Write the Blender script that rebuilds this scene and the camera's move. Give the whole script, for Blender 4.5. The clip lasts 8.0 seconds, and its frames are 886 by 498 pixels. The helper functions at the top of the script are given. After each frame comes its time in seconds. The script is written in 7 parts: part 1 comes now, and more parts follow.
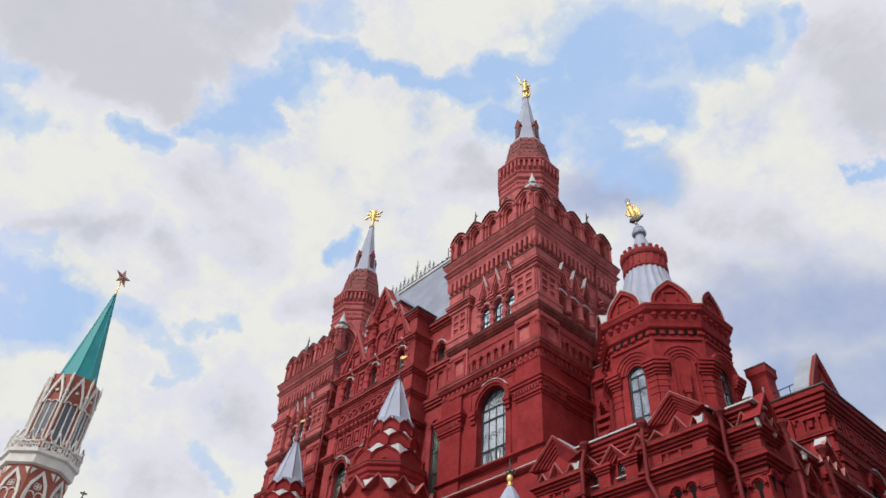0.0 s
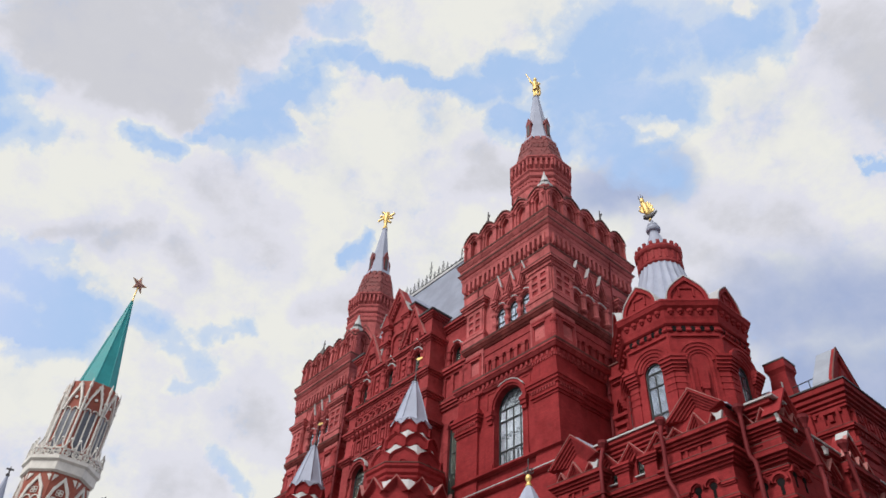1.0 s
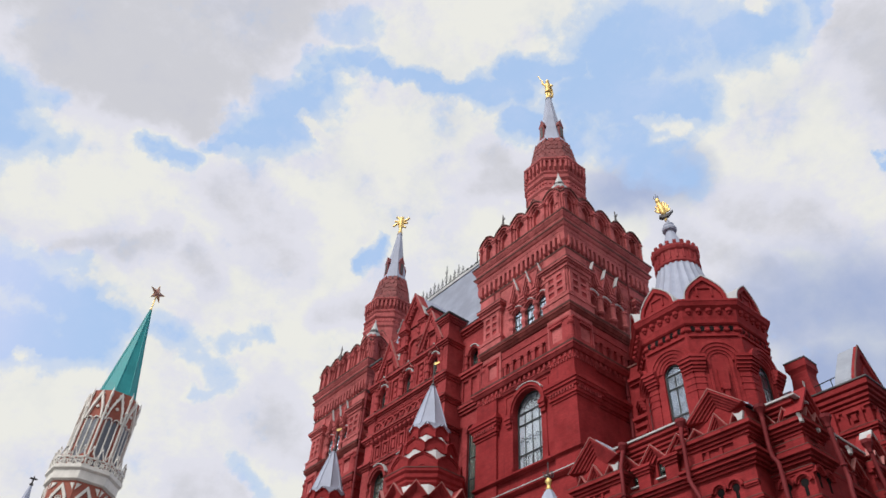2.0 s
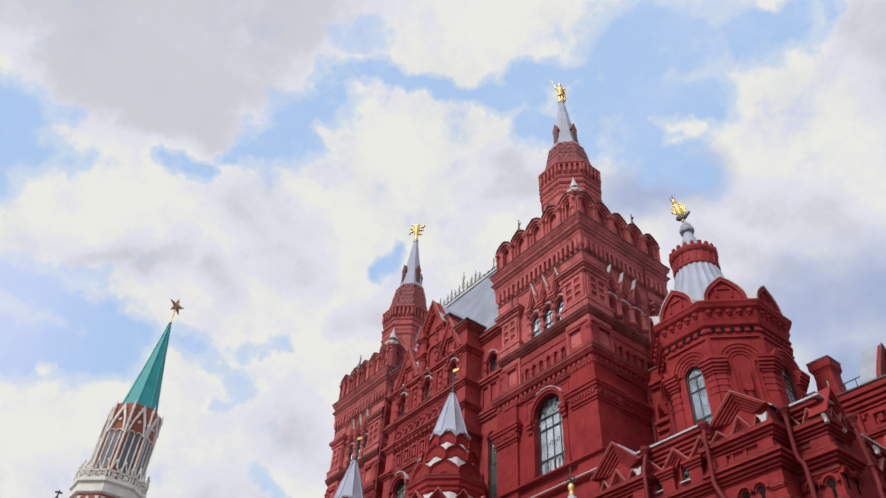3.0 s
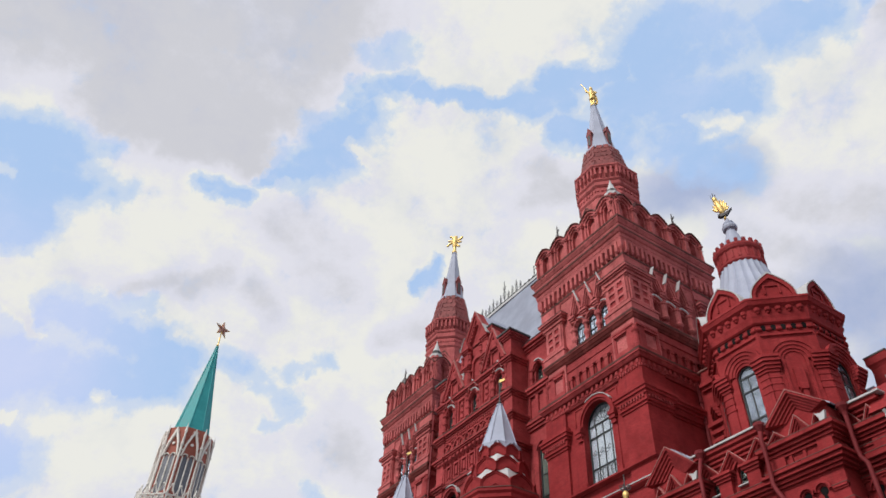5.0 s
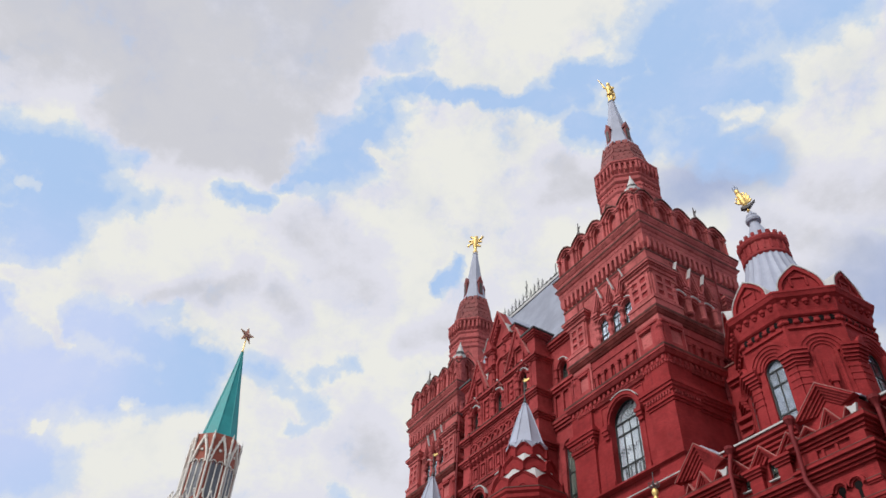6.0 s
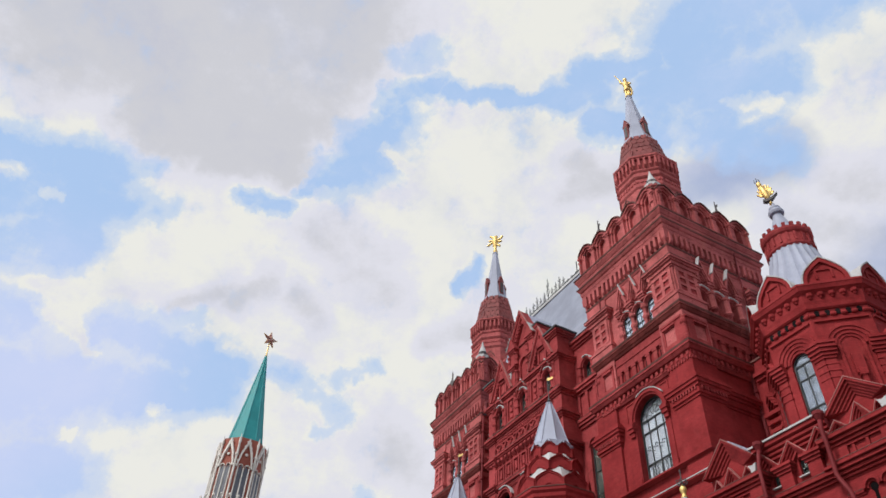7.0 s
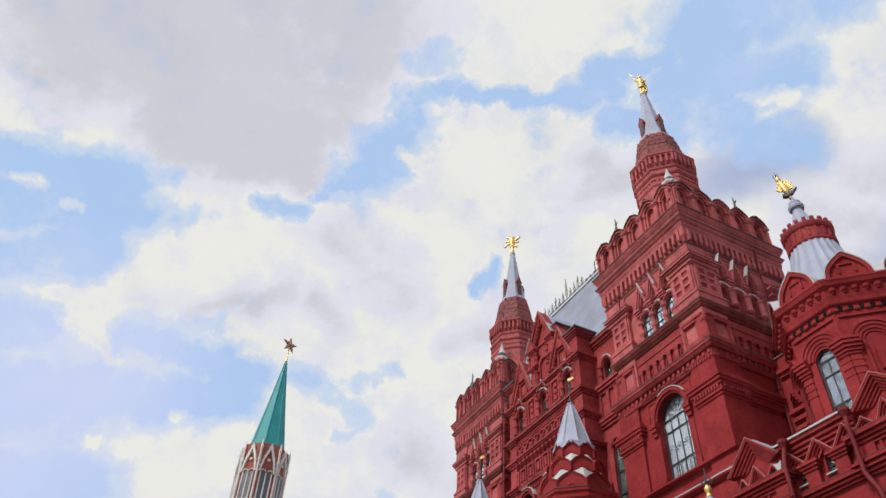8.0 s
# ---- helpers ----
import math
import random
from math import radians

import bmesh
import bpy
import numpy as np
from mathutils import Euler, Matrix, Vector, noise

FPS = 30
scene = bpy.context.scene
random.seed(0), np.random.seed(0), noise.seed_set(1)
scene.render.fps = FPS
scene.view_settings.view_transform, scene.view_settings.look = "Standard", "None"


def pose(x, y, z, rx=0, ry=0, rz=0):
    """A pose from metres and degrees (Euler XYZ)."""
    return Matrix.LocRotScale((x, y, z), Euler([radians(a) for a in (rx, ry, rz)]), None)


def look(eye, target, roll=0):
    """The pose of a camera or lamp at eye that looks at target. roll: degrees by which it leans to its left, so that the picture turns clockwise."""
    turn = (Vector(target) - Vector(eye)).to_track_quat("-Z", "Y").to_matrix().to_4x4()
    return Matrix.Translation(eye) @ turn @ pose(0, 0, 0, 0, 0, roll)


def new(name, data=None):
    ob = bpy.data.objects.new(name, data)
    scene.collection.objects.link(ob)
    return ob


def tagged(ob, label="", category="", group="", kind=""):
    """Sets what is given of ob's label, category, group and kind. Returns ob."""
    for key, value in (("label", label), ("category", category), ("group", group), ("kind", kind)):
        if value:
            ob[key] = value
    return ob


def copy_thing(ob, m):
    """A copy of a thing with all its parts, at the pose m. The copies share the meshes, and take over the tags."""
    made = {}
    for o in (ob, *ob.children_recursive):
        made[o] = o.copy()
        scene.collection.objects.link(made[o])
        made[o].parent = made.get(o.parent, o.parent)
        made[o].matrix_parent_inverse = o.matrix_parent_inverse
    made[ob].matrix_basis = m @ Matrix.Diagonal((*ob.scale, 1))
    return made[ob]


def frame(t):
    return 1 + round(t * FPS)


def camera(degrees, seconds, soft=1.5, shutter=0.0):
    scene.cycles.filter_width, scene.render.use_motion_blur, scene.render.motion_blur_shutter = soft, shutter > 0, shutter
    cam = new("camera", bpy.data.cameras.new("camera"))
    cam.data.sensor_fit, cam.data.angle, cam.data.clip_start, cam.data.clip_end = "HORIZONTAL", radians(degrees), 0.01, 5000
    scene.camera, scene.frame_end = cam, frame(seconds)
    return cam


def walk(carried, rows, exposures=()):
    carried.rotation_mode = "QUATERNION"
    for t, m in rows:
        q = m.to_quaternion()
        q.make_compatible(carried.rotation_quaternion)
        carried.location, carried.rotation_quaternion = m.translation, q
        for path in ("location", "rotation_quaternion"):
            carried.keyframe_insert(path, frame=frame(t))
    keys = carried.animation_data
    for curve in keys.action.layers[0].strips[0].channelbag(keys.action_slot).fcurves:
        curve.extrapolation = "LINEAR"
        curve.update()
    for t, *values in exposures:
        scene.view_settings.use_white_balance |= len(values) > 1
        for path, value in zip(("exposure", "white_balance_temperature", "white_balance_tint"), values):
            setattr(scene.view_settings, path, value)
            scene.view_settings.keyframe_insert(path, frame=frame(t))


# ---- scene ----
cam = camera(61.7, 8.0, soft=1.6)
PATH = [
    (0, (22.108, -25.305, 1.99), (20.956, -24.353, 3.319), 4.2),
    (0.5, (22.106, -25.316, 1.999), (20.942, -24.377, 3.327), 4.0),
    (1, (22.103, -25.328, 2.008), (20.928, -24.403, 3.336), 3.9),
    (1.5, (22.101, -25.34, 2.017), (20.915, -24.432, 3.347), 3.9),
    (3, (22.094, -25.375, 2.044), (20.88, -24.527, 3.388), 3.7),
    (3.5, (22.091, -25.387, 2.053), (20.868, -24.562, 3.403), 3.5),
    (4, (22.089, -25.399, 2.062), (20.855, -24.598, 3.417), 3.4),
    (4.5, (22.086, -25.411, 2.071), (20.841, -24.635, 3.43), 3.4),
    (6, (22.079, -25.446, 2.098), (20.793, -24.742, 3.458), 3.3),
    (6.5, (22.077, -25.458, 2.107), (20.777, -24.777, 3.465), 3.2),
    (7, (22.074, -25.47, 2.115), (20.762, -24.812, 3.474), 3.3),
    (7.5, (22.072, -25.482, 2.124), (20.75, -24.846, 3.484), 3.3),
    (8, (22.07, -25.494, 2.133), (20.74, -24.878, 3.494), 3.3),
]
walk(cam, [(t, look(eye, target, roll)) for t, eye, target, roll in PATH], exposures=[(0.0, 0.0), (8.0, 0.0)])

# ---- world and sun ----
def node(tree, kind, **values):
    n = tree.nodes.new(kind)
    for key, value in values.items():
        if key in n.inputs:
            n.inputs[key].default_value = value
    return n


def math_node(tree, op, a, b=None, clamp=False):
    n = tree.nodes.new("ShaderNodeMath")
    n.operation, n.use_clamp = op, clamp
    for i, v in enumerate((a, b)):
        if v is None:
            continue
        if isinstance(v, (int, float)):
            n.inputs[i].default_value = v
        else:
            tree.links.new(v, n.inputs[i])
    return n.outputs[0]


def mix_colour(tree, fac, a, b, blend="MIX"):
    n = tree.nodes.new("ShaderNodeMix")
    n.data_type, n.blend_type = "RGBA", blend
    for sock, v in ((n.inputs[0], fac), (n.inputs[6], a), (n.inputs[7], b)):
        if isinstance(v, (int, float)):
            sock.default_value = v
        elif isinstance(v, tuple):
            sock.default_value = (*v, 1.0)
        else:
            tree.links.new(v, sock)
    return n.outputs[2]


def ramp(tree, fac, stops):
    n = tree.nodes.new("ShaderNodeValToRGB")
    n.color_ramp.interpolation = "EASE"
    el = n.color_ramp.elements
    while len(el) < len(stops):
        el.new(0.5)
    for e, (at, v) in zip(el, stops):
        e.position = at
        e.color = (v, v, v, 1) if isinstance(v, (int, float)) else (*v, 1)
    tree.links.new(fac, n.inputs[0])
    return n.outputs[0]


SUN_AZ, SUN_EL = 174.0, 46.0      # compass degrees from +y towards +x; height
world = bpy.data.worlds.new("sky")
scene.world = world
world.use_nodes = True
wt = world.node_tree
wt.nodes.clear()
sky = wt.nodes.new("ShaderNodeTexSky")
sky.sky_type, sky.sun_disc = "NISHITA", False
sky.sun_elevation, sky.sun_rotation = radians(SUN_EL), radians(SUN_AZ)
coord = wt.nodes.new("ShaderNodeTexCoord")
# strokes of blue gap, white wisp, grey underside and slate bank in the broken cloud:
# compass degrees and height of both ends, half-width in degrees
BLUE_WEST = [
    (-109.5, 39.0, -105.2, 40.3, 1.23), (-104.8, 39.7, -96.7, 42.5, 1.69), (-107.0, 35.6, -95.9, 40.3, 2.44), (-104.8, 32.4, -96.8, 36.9, 1.95),
    (-103.0, 29.5, -98.2, 30.5, 2.41), (-92.0, 32.0, -84.5, 31.8, 1.48), (-100.4, 25.0, -91.2, 27.7, 2.97), (-89.0, 27.7, -81.6, 30.2, 2.14),
    (-97.9, 20.2, -90.9, 22.0, 2.18), (-83.5, 31.6, -80.1, 31.6, 1.05), (-84.4, 43.7, -80.7, 44.1, 0.79),
]
BLUE_MID = [
    (-79.3, 45.4, -74.8, 47.5, 0.64), (-76.4, 47.2, -71.3, 49.3, 1.53), (-73.8, 49.9, -69.9, 52.4, 1.78), (-72.2, 53.3, -65.2, 55.0, 0.92),
    (-61.5, 39.8, -59.3, 41.7, 0.6), (-63.6, 54.5, -55.6, 54.6, 0.63), (-55.6, 54.1, -49.8, 54.3, 0.58), (-49.9, 54.0, -44.8, 54.3, 1.3),
    (-45.5, 52.1, -42.9, 50.9, 1.14), (-46.6, 55.6, -36.9, 54.8, 0.95),
]
BLUE_EAST = [
    (-32.8, 55.8, -25.8, 55.0, 3.12), (-38.0, 52.5, -26.6, 51.2, 2.49), (-38.8, 49.9, -32.6, 49.1, 1.79), (-32.5, 48.2, -28.0, 46.1, 1.57),
    (-18.7, 54.3, -14.2, 53.5, 2.04), (-31.3, 57.1, -26.8, 55.3, 2.36), (-34.7, 51.7, -28.8, 51.5, 2.44), (-11.0, 42.4, -8.3, 42.0, 0.28),
    (-30.3, 48.1, -27.8, 48.3, 0.73), (-10.0, 54.1, -10.4, 52.5, 0.71), (-38.5, 51.4, -34.6, 48.8, 1.25),
]
BLUE_PALE = [
    (-77.5, 32.0, -74.1, 31.4, 0.83), (-72.7, 31.7, -69.3, 33.1, 0.67), (-70.7, 56.3, -66.2, 57.4, 1.07), (-95.4, 43.2, -93.4, 43.8, 0.75),
    (-93.7, 39.8, -90.8, 41.2, 0.89), (-88.9, 33.1, -85.2, 34.9, 0.7), (-74.5, 30.8, -71.4, 29.5, 0.78), (-71.3, 31.8, -69.6, 33.1, 0.56),
    (-73.2, 28.2, -70.3, 29.1, 0.54), (-68.8, 24.0, -66.2, 22.5, 0.69), (-86.3, 28.6, -81.3, 30.4, 2.47),
]
WISPS = [
    (-98.2, 33.0, -96.3, 32.8, 0.73), (-96.7, 31.8, -94.2, 31.4, 0.66), (-93.7, 31.1, -91.8, 30.2, 0.37), (-105.1, 38.8, -103.7, 39.0, 0.46),
    (-100.8, 38.6, -99.4, 39.2, 0.4), (-86.1, 27.0, -86.0, 27.5, 0.38), (-91.8, 24.2, -91.3, 24.4, 0.36), (-31.0, 50.8, -26.7, 49.6, 0.48),
    (-71.2, 50.6, -68.3, 48.9, 0.34), (-16.3, 56.1, -15.2, 55.1, 0.51),
]
GREY = [
    (-108.2, 49.4, -78.3, 58.0, 5.72), (-94.9, 48.2, -78.9, 52.0, 4.44), (-87.9, 46.7, -80.0, 47.5, 2.27),
]
GREY_EAST = [
    (-75.0, 43.0, -68.6, 40.1, 2.36), (-64.3, 36.0, -60.6, 36.5, 1.28), (-66.3, 27.5, -63.3, 24.8, 2.03), (-48.6, 48.9, -45.1, 46.7, 1.24),
    (-77.2, 38.3, -74.2, 36.9, 1.27), (-88.0, 34.4, -84.4, 36.9, 0.8), (-29.6, 41.0, -23.4, 37.8, 1.7), (-32.4, 38.3, -24.5, 35.9, 1.43),
    (-24.9, 42.4, -17.1, 39.8, 1.74), (-7.1, 51.3, -5.2, 45.5, 2.39), (-72.4, 21.7, -67.5, 21.9, 1.66), (-74.8, 42.5, -69.1, 42.6, 1.83),
    (-48.7, 46.6, -44.9, 47.1, 1.5), (-83.3, 36.5, -79.9, 38.6, 1.13),
]
SLATE = [
    (-22.3, 34.8, -9.8, 32.6, 3.76), (-21.6, 29.8, -12.0, 27.9, 3.14), (-36.3, 45.7, -28.5, 45.7, 2.07),
]


def warped(amount, scale, detail, source):
    """The direction, pushed about by noise, so that cloud edges come out ragged."""
    nz = node(wt, "ShaderNodeTexNoise", Scale=scale, Detail=detail, Roughness=0.6)
    wt.links.new(coord.outputs["Generated"], nz.inputs["Vector"])
    sub = wt.nodes.new("ShaderNodeVectorMath")
    sub.operation = "SUBTRACT"
    wt.links.new(nz.outputs["Color"], sub.inputs[0])
    sub.inputs[1].default_value = (0.5, 0.5, 0.5)
    add = wt.nodes.new("ShaderNodeVectorMath")
    add.operation = "MULTIPLY_ADD"
    wt.links.new(sub.outputs[0], add.inputs[0])
    add.inputs[1].default_value = (amount, amount, amount)
    wt.links.new(source, add.inputs[2])
    nrm = wt.nodes.new("ShaderNodeVectorMath")
    nrm.operation = "NORMALIZE"
    wt.links.new(add.outputs[0], nrm.inputs[0])
    return nrm.outputs[0]


def heaven(az, el):
    az, el = radians(az), radians(el)
    return Vector((math.sin(az) * math.cos(el), math.cos(az) * math.cos(el), math.sin(el)))


def strokes(rows, way, soft):
    """Soft-edged strokes with round ends: one along the middle, half at the half-width, soft: the share of it that fades."""
    total = None
    for az, el, az2, el2, size in rows:
        a, b = heaven(az, el), heaven(az2, el2)
        ab, half = b - a, radians(size)
        dot = wt.nodes.new("ShaderNodeVectorMath")
        dot.operation = "DOT_PRODUCT"
        wt.links.new(way, dot.inputs[0])
        dot.inputs[1].default_value = ab / ab.length_squared
        along = math_node(wt, "SUBTRACT", dot.outputs["Value"], a.dot(ab) / ab.length_squared, True)
        step = wt.nodes.new("ShaderNodeVectorMath")
        step.operation = "SCALE"
        step.inputs[0].default_value = ab
        wt.links.new(along, step.inputs["Scale"])
        foot = wt.nodes.new("ShaderNodeVectorMath")
        foot.operation = "ADD"
        wt.links.new(step.outputs[0], foot.inputs[0])
        foot.inputs[1].default_value = a
        far = wt.nodes.new("ShaderNodeVectorMath")
        far.operation = "DISTANCE"
        wt.links.new(foot.outputs[0], far.inputs[0])
        wt.links.new(way, far.inputs[1])
        mr = wt.nodes.new("ShaderNodeMapRange")
        mr.interpolation_type = "SMOOTHSTEP"
        wt.links.new(far.outputs["Value"], mr.inputs[0])
        mr.inputs[1].default_value, mr.inputs[2].default_value = half * (1 - soft), half * (1 + soft)
        mr.inputs[3].default_value, mr.inputs[4].default_value = 1.0, 0.0
        total = mr.outputs[0] if total is None else math_node(wt, "MAXIMUM", total, mr.outputs[0])
    return total


def fbm(scale, detail, rough, squash=1.0):
    nz = node(wt, "ShaderNodeTexNoise", Scale=scale, Detail=detail, Roughness=rough)
    st = wt.nodes.new("ShaderNodeMapping")
    st.inputs["Scale"].default_value = (1.0, 1.0, squash)
    wt.links.new(coord.outputs["Generated"], st.inputs["Vector"])
    wt.links.new(st.outputs[0], nz.inputs["Vector"])
    return math_node(wt, "SUBTRACT", nz.outputs["Fac"], 0.5)


def weigh(value, k):
    return math_node(wt, "MULTIPLY", value, k)


rough_way = warped(0.045, 26.0, 7.0, warped(0.045, 9.0, 4.0, coord.outputs["Generated"]))
soft_way = warped(0.10, 6.0, 5.0, coord.outputs["Generated"])
gap = math_node(wt, "MAXIMUM", weigh(strokes(BLUE_WEST + BLUE_MID + BLUE_EAST, rough_way, 0.95), 1.12), weigh(strokes(BLUE_PALE, rough_way, 1.0), 0.66))
gap = math_node(wt, "SUBTRACT", gap, weigh(strokes(WISPS, rough_way, 0.8), 0.6), True)
grey = math_node(wt, "MAXIMUM", strokes(GREY, soft_way, 0.7), weigh(strokes(GREY_EAST, soft_way, 0.9), 0.75))
billow, puff, wisp, fluff = fbm(9.0, 8.0, 0.62), fbm(16.0, 8.0, 0.6), fbm(5.0, 7.0, 0.7, 1.6), fbm(42.0, 5.0, 0.65)
gap_core = gap
gap = math_node(wt, "ADD", weigh(gap, 1.0), math_node(wt, "ADD", weigh(billow, 0.9), weigh(puff, 1.3)))
gap = math_node(wt, "ADD", gap, weigh(fluff, 0.6))
gap = ramp(wt, gap, [(0.12, 0.0), (0.55, 0.62), (1.0, 1.0)])
grey = math_node(wt, "ADD", weigh(math_node(wt, "POWER", grey, 1.5), 0.54), math_node(wt, "ADD", weigh(wisp, 1.0), weigh(puff, 0.45)))
grey = math_node(wt, "SUBTRACT", math_node(wt, "ADD", grey, 0.11), weigh(gap_core, 0.34))
grey_tone = wt.nodes.new("ShaderNodeValToRGB")
grey_tone.color_ramp.interpolation = "EASE"
stops = ((0.04, (0.83, 0.83, 0.785)), (0.25, (0.745, 0.747, 0.822)), (0.62, (0.615, 0.62, 0.668)), (1.0, (0.55, 0.56, 0.65)))
while len(grey_tone.color_ramp.elements) < len(stops):
    grey_tone.color_ramp.elements.new(0.5)
for e, (at, v) in zip(grey_tone.color_ramp.elements, stops):
    e.position, e.color = at, (*v, 1)
wt.links.new(grey, grey_tone.inputs[0])
dim = node(wt, "ShaderNodeVectorMath")
dim.operation = "SCALE"
wt.links.new(sky.outputs[0], dim.inputs[0])
dim.inputs["Scale"].default_value = 0.10
veil = ramp(wt, math_node(wt, "ADD", wisp, 0.5), [(0.40, 0.0), (0.80, 0.42)])
haze = mix_colour(wt, 0.85, dim.outputs[0], (0.44, 0.635, 0.96))
pale = strokes([(-104.0, 16.0, -94.0, 28.0, 7.0)], soft_way, 0.9)
haze = mix_colour(wt, pale, haze, (0.555, 0.64, 0.915))
haze = mix_colour(wt, veil, haze, (0.66, 0.71, 0.91))
# the second bank is unseen, added to darken the east-facing walls
slate = math_node(wt, "MAXIMUM", strokes(SLATE, soft_way, 0.8), strokes([(10.0, 22.0, 70.0, 22.0, 15.0)], soft_way, 0.5))
slate = math_node(wt, "ADD", weigh(slate, 0.9), weigh(billow, 1.0), True)
cloud = mix_colour(wt, slate, grey_tone.outputs[0], (0.37, 0.445, 0.655))
final = mix_colour(wt, weigh(gap, 0.95), cloud, haze)
back = wt.nodes.new("ShaderNodeBackground")
wt.links.new(final, back.inputs["Color"])
back.inputs["Strength"].default_value = 1.0
wout = wt.nodes.new("ShaderNodeOutputWorld")
wt.links.new(back.outputs[0], wout.inputs[0])

lamp = bpy.data.lights.new("sun", "SUN")
lamp.energy, lamp.angle, lamp.color = 2.9, radians(14), (1.0, 0.96, 0.90)
sun_way = Vector((math.sin(radians(SUN_AZ)) * math.cos(radians(SUN_EL)), math.cos(radians(SUN_AZ)) * math.cos(radians(SUN_EL)), math.sin(radians(SUN_EL))))
sun = new("sun", lamp)
sun.matrix_world = look(sun_way * 200, (0, 0, 0))


# ---- materials ----
def material(name, colour, rough=0.7, metal=0.0, spread=0.18, stain=0.25, scale=0.6, grain=14.0, bump=0.25, streak=0.0, dark=None, spec=0.4, courses=0.0, faded=(0.5, 0.5, 0.5), sooty=0.75):
    """Paint, metal or stone with broad stains, vertical streaks, fine grain and a little relief."""
    m = bpy.data.materials.new(name)
    m.use_nodes = True
    t = m.node_tree
    p = t.nodes["Principled BSDF"]
    geo = t.nodes.new("ShaderNodeNewGeometry")
    info = t.nodes.new("ShaderNodeObjectInfo")
    big = node(t, "ShaderNodeTexNoise", Scale=scale, Detail=4.0, Roughness=0.6)
    fine = node(t, "ShaderNodeTexNoise", Scale=grain, Detail=3.0, Roughness=0.7)
    stretch = t.nodes.new("ShaderNodeMapping")
    stretch.inputs["Scale"].default_value = (2.6, 2.6, 0.22)
    t.links.new(geo.outputs["Position"], stretch.inputs["Vector"])
    run = node(t, "ShaderNodeTexNoise", Scale=1.3, Detail=5.0, Roughness=0.65)
    t.links.new(stretch.outputs[0], run.inputs["Vector"])
    for n in (big, fine):
        t.links.new(geo.outputs["Position"], n.inputs["Vector"])
    dark = dark or tuple(c * 0.55 for c in colour)
    lift = tuple(min(1.0, c * (1 + spread) + 0.01) for c in colour)
    low = tuple(c * (1 - spread) for c in colour)
    base = mix_colour(t, ramp(t, big.outputs["Fac"], [(0.3, 0.0), (0.7, 1.0)]), low, lift)
    base = mix_colour(t, math_node(t, "MULTIPLY", ramp(t, run.outputs["Fac"], [(0.52, 0.0), (0.78, 1.0)]), stain + streak), base, dark)
    tone = math_node(t, "ADD", math_node(t, "MULTIPLY", fine.outputs["Fac"], 0.22), math_node(t, "ADD", math_node(t, "MULTIPLY", info.outputs["Random"], 0.10), 0.84))
    shade = t.nodes.new("ShaderNodeVectorMath")
    shade.operation = "SCALE"
    t.links.new(base, shade.inputs[0])
    t.links.new(tone, shade.inputs["Scale"])
    t.links.new(shade.outputs[0], p.inputs["Base Color"])
    t.links.new(math_node(t, "ADD", math_node(t, "MULTIPLY", big.outputs["Fac"], 0.25), rough - 0.12, clamp=True), p.inputs["Roughness"])
    p.inputs["Metallic"].default_value = metal
    p.inputs["Specular IOR Level"].default_value = spec
    if courses:
        wall = t.nodes.new("ShaderNodeSeparateXYZ")
        t.links.new(geo.outputs["Position"], wall.inputs[0])
        along = math_node(t, "ADD", wall.outputs[0], wall.outputs[1])
        flat = t.nodes.new("ShaderNodeCombineXYZ")
        t.links.new(along, flat.inputs[0])
        t.links.new(wall.outputs[2], flat.inputs[1])
        brick = node(t, "ShaderNodeTexBrick", Scale=1.0)
        brick.inputs["Brick Width"].default_value, brick.inputs["Row Height"].default_value, brick.inputs["Mortar Size"].default_value = 0.27, 0.085, 0.009
        brick.inputs["Color1"].default_value, brick.inputs["Color2"].default_value, brick.inputs["Mortar"].default_value = (0.82, 0.82, 0.82, 1), (1.12, 1.12, 1.12, 1), (0.70, 0.70, 0.70, 1)
        t.links.new(flat.outputs[0], brick.inputs["Vector"])
        tint = mix_colour(t, courses, shade.outputs[0], brick.outputs["Color"], "MULTIPLY")
        soot = node(t, "ShaderNodeTexNoise", Scale=2.6, Detail=8.0, Roughness=0.75)
        t.links.new(geo.outputs["Position"], soot.inputs["Vector"])
        tint = mix_colour(t, ramp(t, soot.outputs["Fac"], [(0.51, 0.0), (0.72, sooty)]), tint, dark)
        fade = node(t, "ShaderNodeTexNoise", Scale=1.1, Detail=7.0, Roughness=0.7)
        t.links.new(geo.outputs["Position"], fade.inputs["Vector"])
        tint = mix_colour(t, ramp(t, fade.outputs["Fac"], [(0.52, 0.0), (0.75, 0.5)]), tint, faded)
        t.links.new(tint, p.inputs["Base Color"])
    if bump:
        b = node(t, "ShaderNodeBump", Strength=bump, Distance=0.02)
        t.links.new(fine.outputs["Fac"], b.inputs["Height"])
        t.links.new(b.outputs[0], p.inputs["Normal"])
    return m


